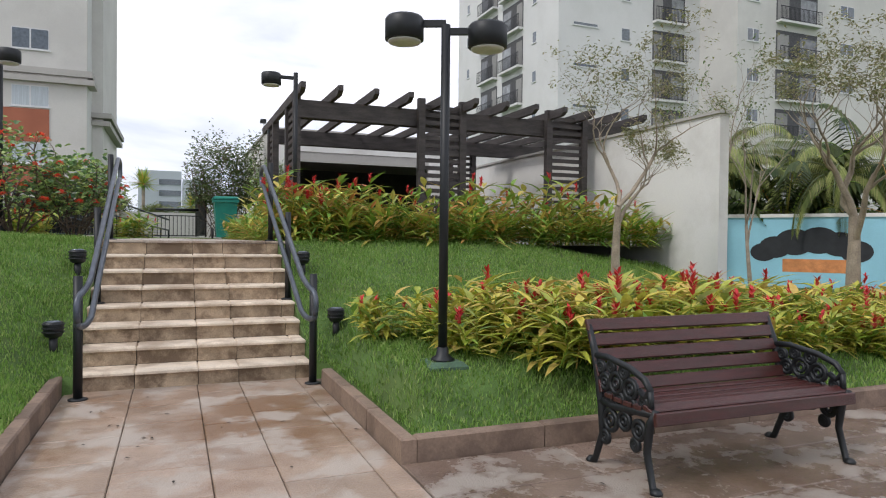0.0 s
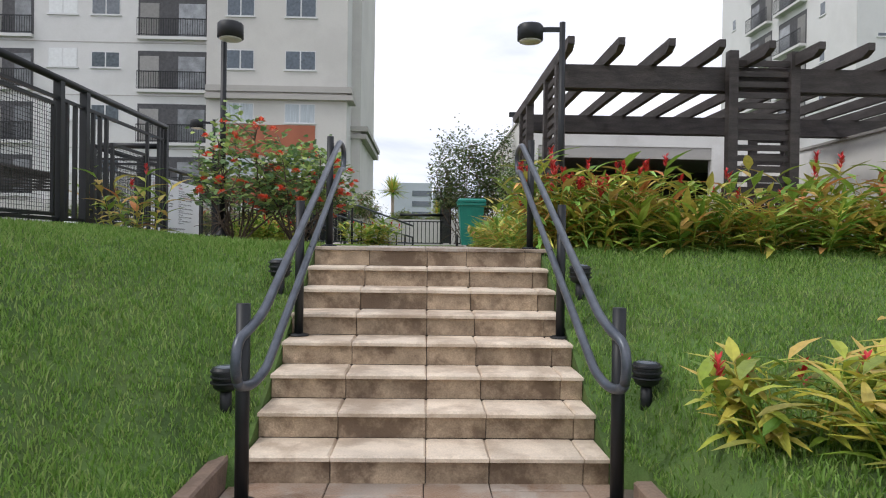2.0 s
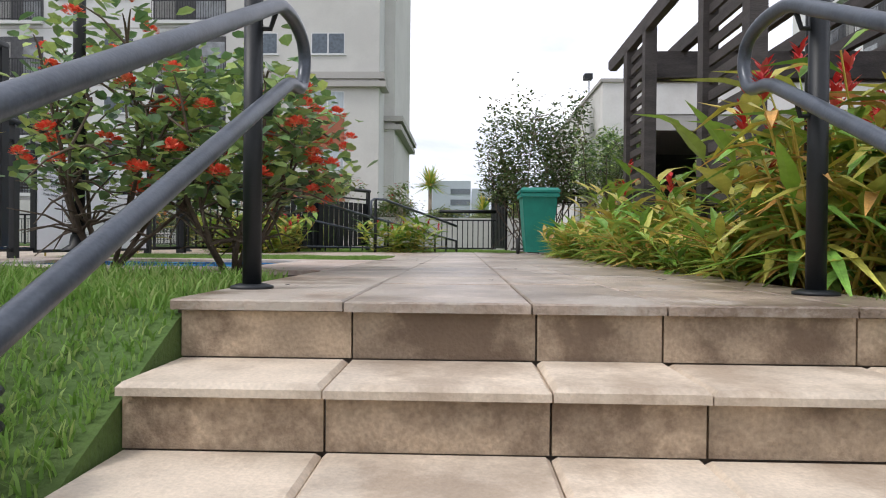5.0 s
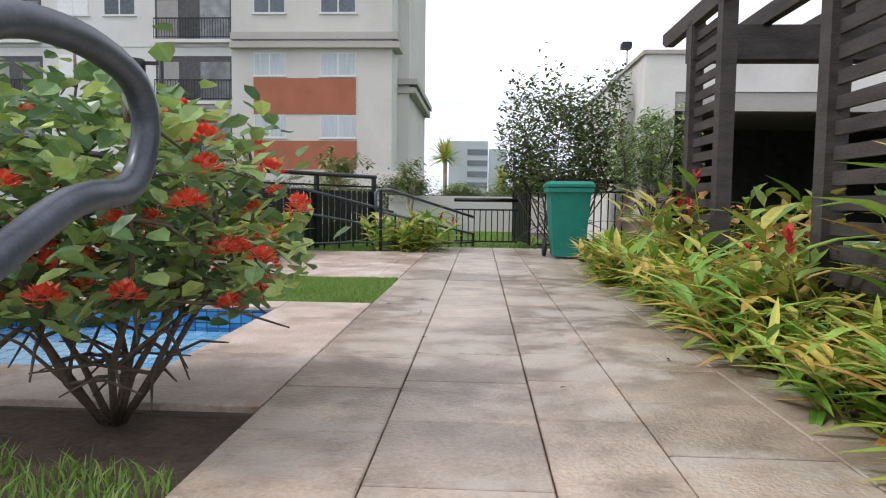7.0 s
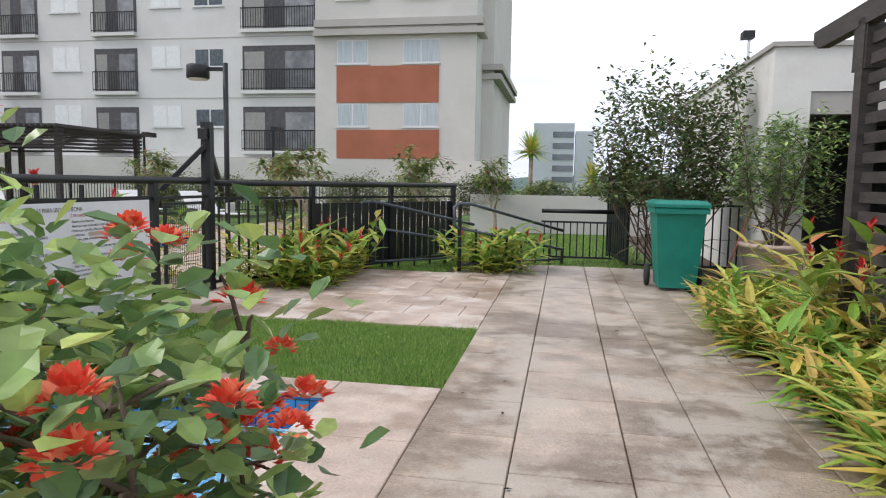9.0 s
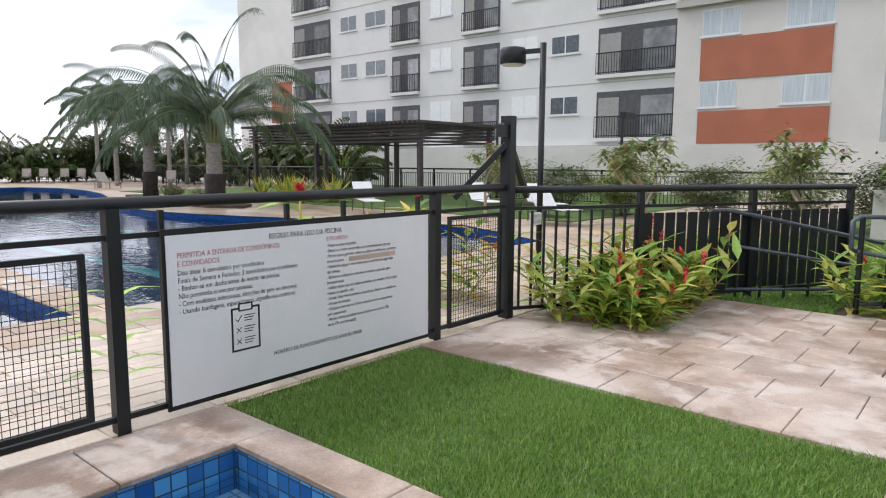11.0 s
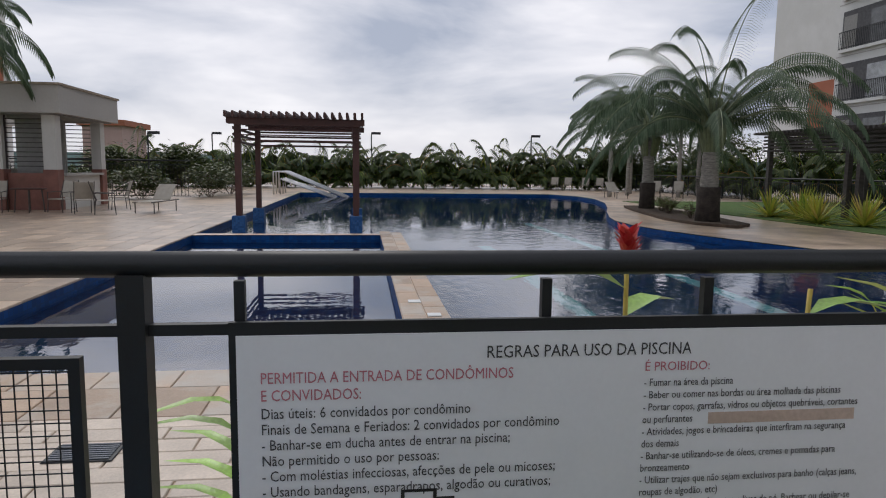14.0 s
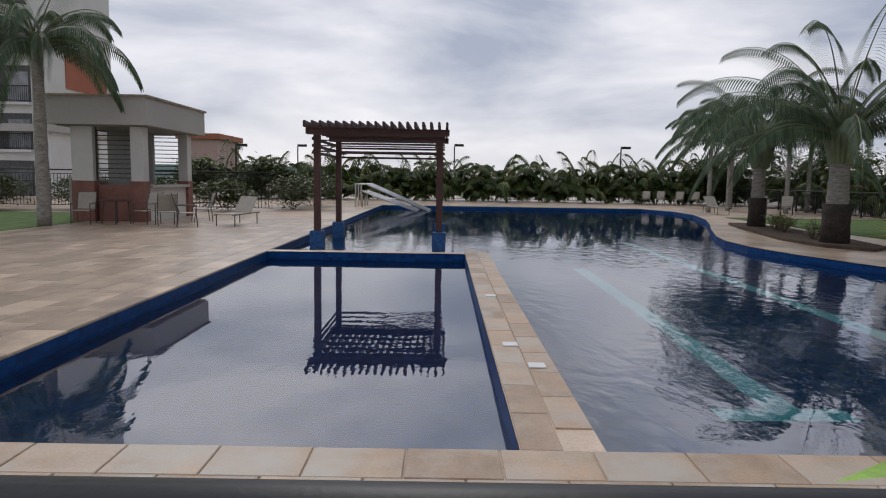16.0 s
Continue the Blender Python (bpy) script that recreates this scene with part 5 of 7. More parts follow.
            fs.leaf(e + dd * R0 * 0.55, dd + Vector((r.uniform(-0.5, 0.5), r.uniform(-0.5, 0.5), 0.2)), R0 * 0.6, R0 * 0.45, 0.1, segs=2)
        part("flower_head", fs, M_IXORA, t, "round orange-red flower head")
    return t


shrub("ixora_shrub", "glossy green shrub with round orange-red flower heads in the soil bed", -1.52, 4.18, H - 0.02, 0.66, 1.20, 1900, 0.088, 0.064, M_LEAF_IX, 1, 60, 9, clamp=0.80, fill=0.35, oval=True, low=0.26)
shrub("ixora_shrub", "taller flowering shrub with orange-red heads near the garden lamp", -2.25, 4.2, H, 0.5, 1.45, 950, 0.088, 0.062, M_LEAF_IX, 2, 34, 9, clamp=0.72, fill=0.1, oval=True, low=0.3)
shrub("dark_shrub", "airy dark-leaved shrub behind the waste bin", 1.15, 13.3, H - 0.05, 0.9, 2.75, 9000, 0.095, 0.045, M_LEAF_DARK, 3, 0, 14, clamp=1.15, fill=0.25, oval=True, low=0.8)
shrub("oleander_shrub", "narrow-leaved potted shrub beside the white wall", 2.2, 11.7, H + 0.5, 0.5, 1.6, 3000, 0.13, 0.035, M_LEAF_IX, 4, 0, 9, clamp=0.75, fill=0.45)
pt = thing("plant_pot", "large pale terracotta pot beside the white block", "pot", (2.2, 11.7, H - 0.04))
part("pot", Shape().lathe([(0.27, 0), (0.34, 0.3), (0.39, 0.56), (0.41, 0.57), (0.41, 0.62), (0.37, 0.62), (0.36, 0.52)], 28), M_POT, pt, "", True)

# far plants of the north lawn
for i, (x, y, rx, rz, m_) in enumerate([(-2.6, 21.5, 1.0, 1.5, M_LEAF_DARK), (-0.9, 23.0, 0.9, 1.4, M_LEAF_TREE), (0.6, 23.5, 0.9, 1.3, M_LEAF_TREE), (-4.6, 22.0, 1.1, 1.5, M_LEAF_TREE), (-6.8, 23.0, 1.1, 1.4, M_LEAF_DARK),
                                        (2.0, 22.0, 1.0, 1.6, M_LEAF_TREE), (-9.0, 22.5, 1.1, 1.3, M_LEAF_TREE), (-11.5, 23.5, 1.2, 1.4, M_LEAF_DARK), (-14.0, 24.0, 1.2, 1.5, M_LEAF_TREE)]):
    shrub("garden_shrub", "rounded green garden shrub beyond the ramp railing", x, y, H - 0.05, rx, rz, 3600, 0.15, 0.06, m_, 20 + i, 0, 8, clamp=1.5, fill=0.55)


def tree(name, label, at, h, seed, leaves=900, trunk_r=0.09, leaf_l=0.10, material=None, spread=0.8, forks=4, bare=0.3, first=0.35, flowers=0, leaf_w=0.4, wob=0.13):
    """A forking tree: tapered limbs, fine twigs, single leaves."""
    r = random.Random(seed)
    t = thing(name, label, "tree", at)
    wood, lv = Shape(), Shape()
    tips = []

    def grow(p, d, L, rad, depth):
        n = 4
        pts, rs = [p], [rad]
        for k in range(n):
            w_ = 0.03 if depth == 0 else wob
            d = (d + Vector((r.gauss(0, w_), r.gauss(0, w_), 0.05))).normalized()
            pts.append(pts[-1] + d * L / n)
            rs.append(rad * (1 - 0.4 * (k + 1) / n))
        wood.tube(pts, rs, 8 if depth < 2 else 5, False)
        if depth >= forks:
            tips.extend(pts[2:])
            return
        for q in range(3 if depth < 3 else 2):
            a = r.uniform(0, 6.283)
            side = Vector((math.cos(a), math.sin(a), r.uniform(-0.1, 0.5))) * spread
            grow(pts[-1] if q < 2 else pts[-2], (d + side).normalized(), L * r.uniform(0.55, 0.8), rs[-1] * 0.75, depth + 1)

    grow(Vector((0, 0, -0.05)), Vector((-0.05, 0.02, 1)), h * first, trunk_r, 0)
    for i in range(leaves):
        p = tips[r.randrange(len(tips))] + Vector((r.gauss(0, 0.05), r.gauss(0, 0.05), r.gauss(0, 0.05)))
        a = r.uniform(0, 6.283)
        lv.leaf(p, (math.cos(a), math.sin(a), r.uniform(-0.5, 0.6)), leaf_l * r.uniform(0.6, 1.2), leaf_l * leaf_w, 0.4, segs=2)
    part("trunk", wood, M_BARK, t, "pale forking trunk and twigs", True)
    part("crown", lv, material or M_LEAF_TREE, t, "sparse small leaves")
    if flowers:
        fs = Shape()
        for i in range(flowers):
            p = tips[r.randrange(len(tips))] + Vector((0, 0, 0.06))
            for k in range(5):
                a = 1.257 * k
                fs.leaf(p, (math.cos(a), math.sin(a), 0.5), 0.06, 0.035, 0.2, segs=2)
        part("blossom", fs, M_FLOWER, t, "small pink blossoms")
    return t


tree("garden_tree", "pale sparse-leaved tree in the lower flower bed", (5.0, 0.5, 0.62), 4.0, 5, 4600, 0.065, 0.055, M_LEAF_DRY, 1.15, 7, first=0.31, wob=0.2)
tree("garden_tree", "pale sparse-leaved tree beside the mural wall", (8.9, 0.2, 0.3), 5.4, 6, 5000, 0.12, 0.07, M_LEAF_DRY, 0.85, 7, first=0.28, wob=0.2)
tree("garden_tree", "slender pale tree in front of the mural wall", (7.9, 1.9, 0.4), 4.0, 7, 500, 0.05, 0.08, None, 0.5, 4, first=0.4)
tree("garden_tree", "slender pale tree in front of the mural wall", (10.6, 3.6, 0.1), 4.2, 8, 500, 0.05, 0.08, None, 0.5, 4, first=0.4)
for (x, y, sd, hh) in ((-5.6, 16.2, 11, 2.9), (-3.4, 17.8, 12, 2.9), (-7.5, 20.5, 13, 3.2), (-2.0, 19.5, 14, 2.5), (-10.5, 18.0, 15, 3.0)):
    tree("frangipani_tree", "bare-branched frangipani with leaf tufts beyond the dark fence", (x, y, H - 0.05), hh, sd, 420, 0.06, 0.24, M_LEAF_TREE, 0.95, 4, first=0.28, flowers=25, leaf_w=0.28)


def frond(s, base, yaw, length, pitch, droop, n=26, leaflet=0.5, w=0.035, rachis=None, stiff=False):
    """A feather leaf: arched rib with narrow leaflets on both sides."""
    d = Vector((math.cos(yaw) * math.cos(pitch), math.sin(yaw) * math.cos(pitch), math.sin(pitch)))
    side = Vector((-math.sin(yaw), math.cos(yaw), 0))
    p = Vector(base)
    pts = [p.copy()]
    step = length / n
    for k in range(n):
        f = (k + 1) / n
        d = (d + Vector((0, 0, -droop / n * (0.25 + 1.5 * f)))).normalized()
        p = p + d * step
        pts.append(p.copy())
        if f > 0.12:
            ll = leaflet * (0.35 + 0.65 * math.sin(math.pi * min(1, f * 0.85 + 0.1)))
            for sg in (-1, 1):
                dd = side * sg * 0.85 + d * 0.75 + Vector((0, 0, 0.0 if stiff else -0.1))
                s.leaf(p, dd, ll, w, 1.2, segs=2)
    rachis.tube(pts, [0.025 * (1 - 0.85 * k / n) for k in range(n + 1)], 5, False)


def palm(label, at, trunk_h, r0, nf, fl, seed, leaflet=0.5, low=True, leaf=None, name="palm_tree", pitch=(0.4, 1.35), droop=(1.2, 2.2), n=26, w=0.035):
    r = random.Random(seed)
    t = thing(name, label, "palm tree", at)
    tr = Shape()
    pts, rs = [], []
    k = 16
    for i in range(k + 1):
        f = i / k
        pts.append(Vector((0, 0, trunk_h * f)))
        rs.append(r0 * (1.15 - 0.35 * f) * (1.06 if i % 2 else 0.97))
    tr.tube(pts, rs, 14)
    part("trunk", tr, M_PALMBARK, t, "ringed grey trunk", True)
    if low:
        part("trunk_base", Shape().tube([(0, 0, -0.1), (0, 0, 0.5), (0, 0, 1.05)], [r0 * 1.45, r0 * 1.3, r0 * 1.35], 14), M_PALMLOW, t, "dark fibrous lower trunk", True)
    s, ra = Shape(), Shape()
    for i in range(nf):
        f = i / nf
        frond(s, (0, 0, trunk_h - 0.1), i * 2.4 + r.uniform(-0.2, 0.2), fl * r.uniform(0.8, 1.05), pitch[1] + (pitch[0] - pitch[1]) * f + r.uniform(-0.1, 0.1), r.uniform(*droop), n, leaflet, w, ra, low)
        if low and i % 2 == 0:
            a = i * 2.4
            ra.tube([(0.22 * math.cos(a), 0.22 * math.sin(a), trunk_h - 0.7), (0.36 * math.cos(a), 0.36 * math.sin(a), trunk_h - 0.1), (0.2 * math.cos(a), 0.2 * math.sin(a), trunk_h + 0.8)], [0.05, 0.07, 0.03], 6)
    part("fronds", s, leaf or M_LEAF_PALM, t, "arching feathery fronds")
    part("frond_ribs", ra, M_PALMRIB, t, "pale frond ribs")
    return t


P1 = palm("triangle palm with dark lower trunk in the poolside planting bed", (-20.75, 16.85, H), 2.75, 0.25, 32, 5.1, 1, 0.62, n=64, w=0.042, pitch=(0.3, 1.12), droop=(1.7, 2.4))
P2 = palm("triangle palm with dark lower trunk in the poolside planting bed", (-27.0, 17.75, H), 2.75, 0.22, 26, 4.4, 2, 0.6, n=56, w=0.045, pitch=(0.35, 1.15), droop=(1.7, 2.4))
P3 = palm("tall slender palm with drooping fine fronds by the pool bar", (-23.1, -4.7, H), 5.3, 0.17, 24, 3.4, 3, 0.65, False, pitch=(-0.1, 1.2), droop=(1.8, 2.9), n=44, w=0.045)
for i, (x, y, h_) in enumerate([(-39.5, 21.0, 4.9), (-41.8, 23.0, 5.4), (-39.6, 25.2, 5.4), (-41.2, 27.2, 5.2), (-44.8, 24.4, 5.2)]):
    palm("tall slim palm in the group behind the pool", (x, y, H - 0.1), h_, 0.11, 16, 2.6, 40 + i, 0.55, False, pitch=(-0.2, 1.1), n=30, w=0.07)


# palm hedge at the end of the pool
def areca(seed):
    r = random.Random(seed)
    t = thing("areca_palm", "clump of areca palm in the long hedge beyond the pool", "palm")
    s, ra = Shape(), Shape()
    for i in range(16):
        a = r.uniform(0, 6.283)
        frond(s, (math.cos(a) * 0.25, math.sin(a) * 0.25, r.uniform(0.1, 1.3)), a, r.uniform(1.4, 2.5), r.uniform(0.7, 1.4), r.uniform(1.4, 2.6), 18, 0.55, 0.12, ra)
    part("fronds", s, M_LEAF_FAR, t, "arching fronds")
    part("stem", ra, M_LEAF_GINGER, t, "yellowish canes")
    return t


AR = [areca(200 + i) for i in range(4)]
spots = [(-53.0 + rr.uniform(-0.6, 0.6), y, H - 0.1) for y in np.arange(-10, 30, 1.15)] + [(-54.3 + rr.uniform(-0.5, 0.5), y, H - 0.1) for y in np.arange(-9.5, 30, 1.7)]
spots += [(x, 30 + rr.uniform(-1, 1), H - 0.1) for x in np.arange(-50, -28, 1.5)]
spots += [(13.0 + i * 1.3, 13.6 - i * 1.75, 0.6) for i in range(9)] + [(13.9 + i * 1.3, 14.4 - i * 1.75, 1.6) for i in range(9)]
scatter(AR, spots, 9, None, 0.95, 1.4)
for i, (x, y, rx, rz) in enumerate([(-51, -5.5, 1.8, 2.8), (-50, -10, 2.0, 2.7), (-50, 29, 2.6, 4.0), (-45, 31, 2.6, 4.2), (-37, 32, 2.4, 3.9), (-52, 26, 2.0, 3.4)]):
    shrub("dark_tree", "dense dark green tree beyond the pool", x, y, H - 0.1, rx, rz, 3600, 0.30, 0.14, M_LEAF_FAR, 60 + i, 0, 8, fill=0.6)

for i, (x, y, rx, rz) in enumerate([(-33.0, -4.2, 1.4, 1.5), (-33.5, -1.6, 1.3, 1.4), (-32.5, -7.5, 1.5, 1.5), (-31.0, -10.5, 1.6, 1.5), (-36.0, 0.8, 1.4, 1.6), (-40.0, 1.0, 1.5, 1.8)]):
    shrub("clipped_hedge", "dark green hedge clump behind the pool bar", x, y - 1.2, H - 0.1, rx, rz, 1500, 0.22, 0.12, M_LEAF_FAR, 160 + i, 0, 8, fill=0.7)

# ornamental grass-like plants by the gazebo and yuccas
def spiky(name, label, at, n, L, w, seed, material, trunk=0.0):
    r = random.Random(seed)
    t = thing(name, label, "plant", at)
    if trunk:
        part("trunk", Shape().tube([(0, 0, 0), (0, 0, trunk)], 0.07, 8), M_BARK, t, "", True)
    s = Shape()
    for i in range(n):
        a, e = r.uniform(0, 6.283), r.uniform(-0.3, 1.4)
        s.leaf((0, 0, trunk), (math.cos(a) * math.cos(e), math.sin(a) * math.cos(e), math.sin(e)), L * r.uniform(0.7, 1), w, 0.3)
    part("foliage", s, material, t, "stiff pointed leaves")
    return t


spiky("yucca", "spiky yucca on a short trunk beyond the gate", (-1.4, 24.0, H), 110, 0.85, 0.07, 1, M_LEAF_GINGER, 2.2)
spiky("yucca", "spiky yucca on a short trunk beyond the gate", (0.5, 25.0, H), 90, 0.8, 0.07, 2, M_LEAF_GINGER, 1.4)
spiky("yucca", "spiky yucca on a short trunk beyond the gate", (1.7, 25.5, H), 90, 0.8, 0.07, 3, M_LEAF_GINGER, 1.4)
for i, (x, y) in enumerate([(-21.6, 20.6), (-20.6, 20.2), (-22.6, 21.0), (-19.6, 20.9), (-23.4, 20.5)]):
    spiky("strap_leaf_plant", "yellow-green strap-leaved plant by the poolside gazebo", (x, y, H), 110, 1.2, 0.08, 9 + i, M_LEAF_GINGER_Y)


def canna(x, y, label, seed, flower=True, h=0.75, n=9, w=0.12, lo=0.35, ll=0.42, lean=0.0):
    """A cane with broad paddle leaves up its length and a red head."""
    r = random.Random(seed)
    t = thing("canna_plant", label, "plant", (x, y, H - 0.02))
    part("stem", Shape().tube([(0, 0, 0), (0.01, lean * 0.5, h * 0.5), (0.0, lean, h)], 0.009, 6), M_LEAF_GINGER, t, "slim green cane", True)
    for i in range(n):
        f = lo + (1 - lo) * i / n
        a = 1.57 + 3.14 * (i % 2) + r.uniform(-0.7, 0.7)
        part("leaf", Shape().leaf((0.0, lean * f, h * f), (math.cos(a), math.sin(a), 0.9), ll * r.uniform(0.75, 1.1), w * r.uniform(0.85, 1.15), 0.9), M_LEAF_CANNA, t, "broad paddle leaf", True)
    if flower:
        fs = Shape()
        for k in range(34):
            a = r.uniform(0, 6.283)
            fs.leaf((0, lean, h - 0.02 + k * 0.003), (math.cos(a), math.sin(a), 1.3), 0.075, 0.04, 0.1, segs=2)
        part("flower", fs, M_FLOWER, t, "bright red flower head")
    return t


canna(-4.62, 7.82, "broad-leaved plant with red flower behind the pool fence", 1, True, 1.20, 8)
canna(-4.7, 8.5, "broad-leaved green plant with a tall upright leaf behind the pool fence", 2, False, 1.08, 7, lean=0.06)
canna(-4.58, 7.28, "broad-leaved green plant behind the pool fence", 5, False, 0.80, 8, 0.10, ll=0.34)
canna(-4.75, 6.52, "narrow-leaved plant with red flower behind the pool fence", 3, True, 0.72, 12, 0.05, 0.2, 0.4)
canna(-4.5, 9.1, "broad-leaved green plant behind the pool fence", 4, False, 0.5, 7, 0.1)

# planting bed of the palms
bed = Shape()
pb = [(-19.2, 16.9), (-20.2, 16.25), (-22.0, 16.15), (-24.5, 16.6), (-27.0, 17.1), (-28.9, 17.6), (-28.9, 18.3), (-26.0, 18.5), (-22.5, 18.1), (-19.8, 17.6)]
outline_prism(bed, pb[::-1], H - 0.1, H + 0.07)
structure("palm_bed", bed, M_SOIL, "low planting bed round the palms")
for i, (x, y) in enumerate([(-21.8, 16.9), (-24.9, 17.6), (-24.2, 17.3), (-25.6, 17.7)]):
    shrub("small_shrub", "small rounded shrub in the palm bed", x, y, H + 0.05, 0.32, 0.5, 520, 0.07, 0.035, M_LEAF_TREE, 90 + i, 0, 6)
structure("lawn_by_pool_bar", Shape().box(-30, -20.2, -12, -4.6, 1.2, H + 0.01), M_GRASS, "patch of lawn beside the pool bar")
structure("lawn_far_deck", Shape().box(-34, -9, 19.6, 40, 1.2, H + 0.01), M_GRASS, "lawn round the poolside gazebo")

# ---- turf blades ----
def turf(name, x0, x1, y0, y1, fn, density, hmin, hmax, seed, label, w=0.004, keep=None):
    g = np.random.default_rng(seed)
    n = int((x1 - x0) * (y1 - y0) * density)
    X, Y = g.uniform(x0, x1, n), g.uniform(y0, y1, n)
    if keep is not None:
        ok = keep(X, Y)
        X, Y = X[ok], Y[ok]
        n = len(X)
    Z = np.array([fn(a, b) for a, b in zip(X, Y)])
    A, B = g.uniform(0, 6.283, n), g.uniform(0, 6.283, n)
    clump = 0.75 + 0.25 * np.sin(X * 5.1 + 1.3 * np.sin(Y * 3.7)) * np.cos(Y * 4.3)
    Ht = g.uniform(hmin, hmax, n) * clump
    L = Ht * g.uniform(0.2, 0.9, n)
    P = np.empty((n, 5, 3))
    cx, cy = np.cos(A) * w, np.sin(A) * w
    bx, by = np.cos(B) * L, np.sin(B) * L
    P[:, 0] = np.stack([X - cx, Y - cy, Z - 0.004], 1)
    P[:, 1] = np.stack([X + cx, Y + cy, Z - 0.004], 1)
    P[:, 2] = np.stack([X + cx * 0.8 + bx * 0.35, Y + cy * 0.8 + by * 0.35, Z + Ht * 0.6], 1)
    P[:, 3] = np.stack([X - cx * 0.8 + bx * 0.35, Y - cy * 0.8 + by * 0.35, Z + Ht * 0.6], 1)
    P[:, 4] = np.stack([X + bx, Y + by, Z + Ht], 1)
    me = bpy.data.meshes.new(name)
    base = np.arange(n)[:, None] * 5
    quads = base + np.array([0, 1, 2, 3])
    tris = base + np.array([3, 2, 4])
    me.vertices.add(n * 5)
    me.vertices.foreach_set("co", P.ravel())
    loops = np.concatenate([quads.ravel(), tris.ravel()]).astype(np.int32)
    me.loops.add(len(loops))
    me.loops.foreach_set("vertex_index", loops)
    me.polygons.add(2 * n)
    me.polygons.foreach_set("loop_start", np.concatenate([np.arange(n) * 4, 4 * n + np.arange(n) * 3]).astype(np.int32))
    me.update(calc_edges=True)
    me.materials.append(M_BLADE)
    return tagged(new(name, me), label, "grass", "", "stuff")


turf("grass", -4.23, -1.05, 6.92, 8.64, lambda x, y: H - 0.025, 7500, 0.03, 0.06, 1, "short dense green lawn turf", 0.003)
turf("grass", -4.2, -3.32, 10.67, 13.2, lambda x, y: H - 0.022, 2500, 0.03, 0.07, 21, "short dense green lawn turf beside the ramp", 0.005)
turf("grass", -3.3, -1.97, 12.2, 13.3, lambda x, y: H - 0.022, 2500, 0.03, 0.07, 22, "short dense green lawn turf beside the ramp", 0.005)
turf("grass", -3.3, -1.19, -2.6, 2.9, lawn_left, 3200, 0.03, 0.07, 2, "short dense green lawn turf on the bank", 0.0045)
turf("grass", -1.25, -1.04, -0.1, 2.6, lawn_left, 3000, 0.03, 0.07, 12, "short dense green lawn turf on the bank", 0.0045)
turf("grass", -2.4, -1.06, 2.3, 3.75, lambda x, y: H - 0.03, 1600, 0.05, 0.14, 3, "longer rough grass at the top of the steps", 0.004)
turf("grass", 1.19, 5.0, -2.59, 2.9, lawn_right, 2600, 0.03, 0.07, 4, "short dense green lawn turf on the slope", 0.0045)
turf("grass", 1.06, 1.22, 0.0, 2.7, lawn_right, 2600, 0.03, 0.07, 14, "short dense green lawn turf on the slope", 0.0045)
turf("grass", 5.0, 7.6, -2.59, 2.9, lawn_right, 1200, 0.04, 0.08, 5, "short dense green lawn turf on the slope", 0.006)
turf("grass", -4.2, -3.3, -2.0, 4.5, lambda x, y: lawn_left(x, y) if y < 2.6 else 1.30, 1200, 0.04, 0.09, 6, "short green lawn turf beyond the fence", 0.008)
turf("grass", -4.1, 1.0, 13.3, 20, lambda x, y: H - 0.03, 700, 0.03, 0.07, 7, "short green lawn turf beyond the railing", 0.007)


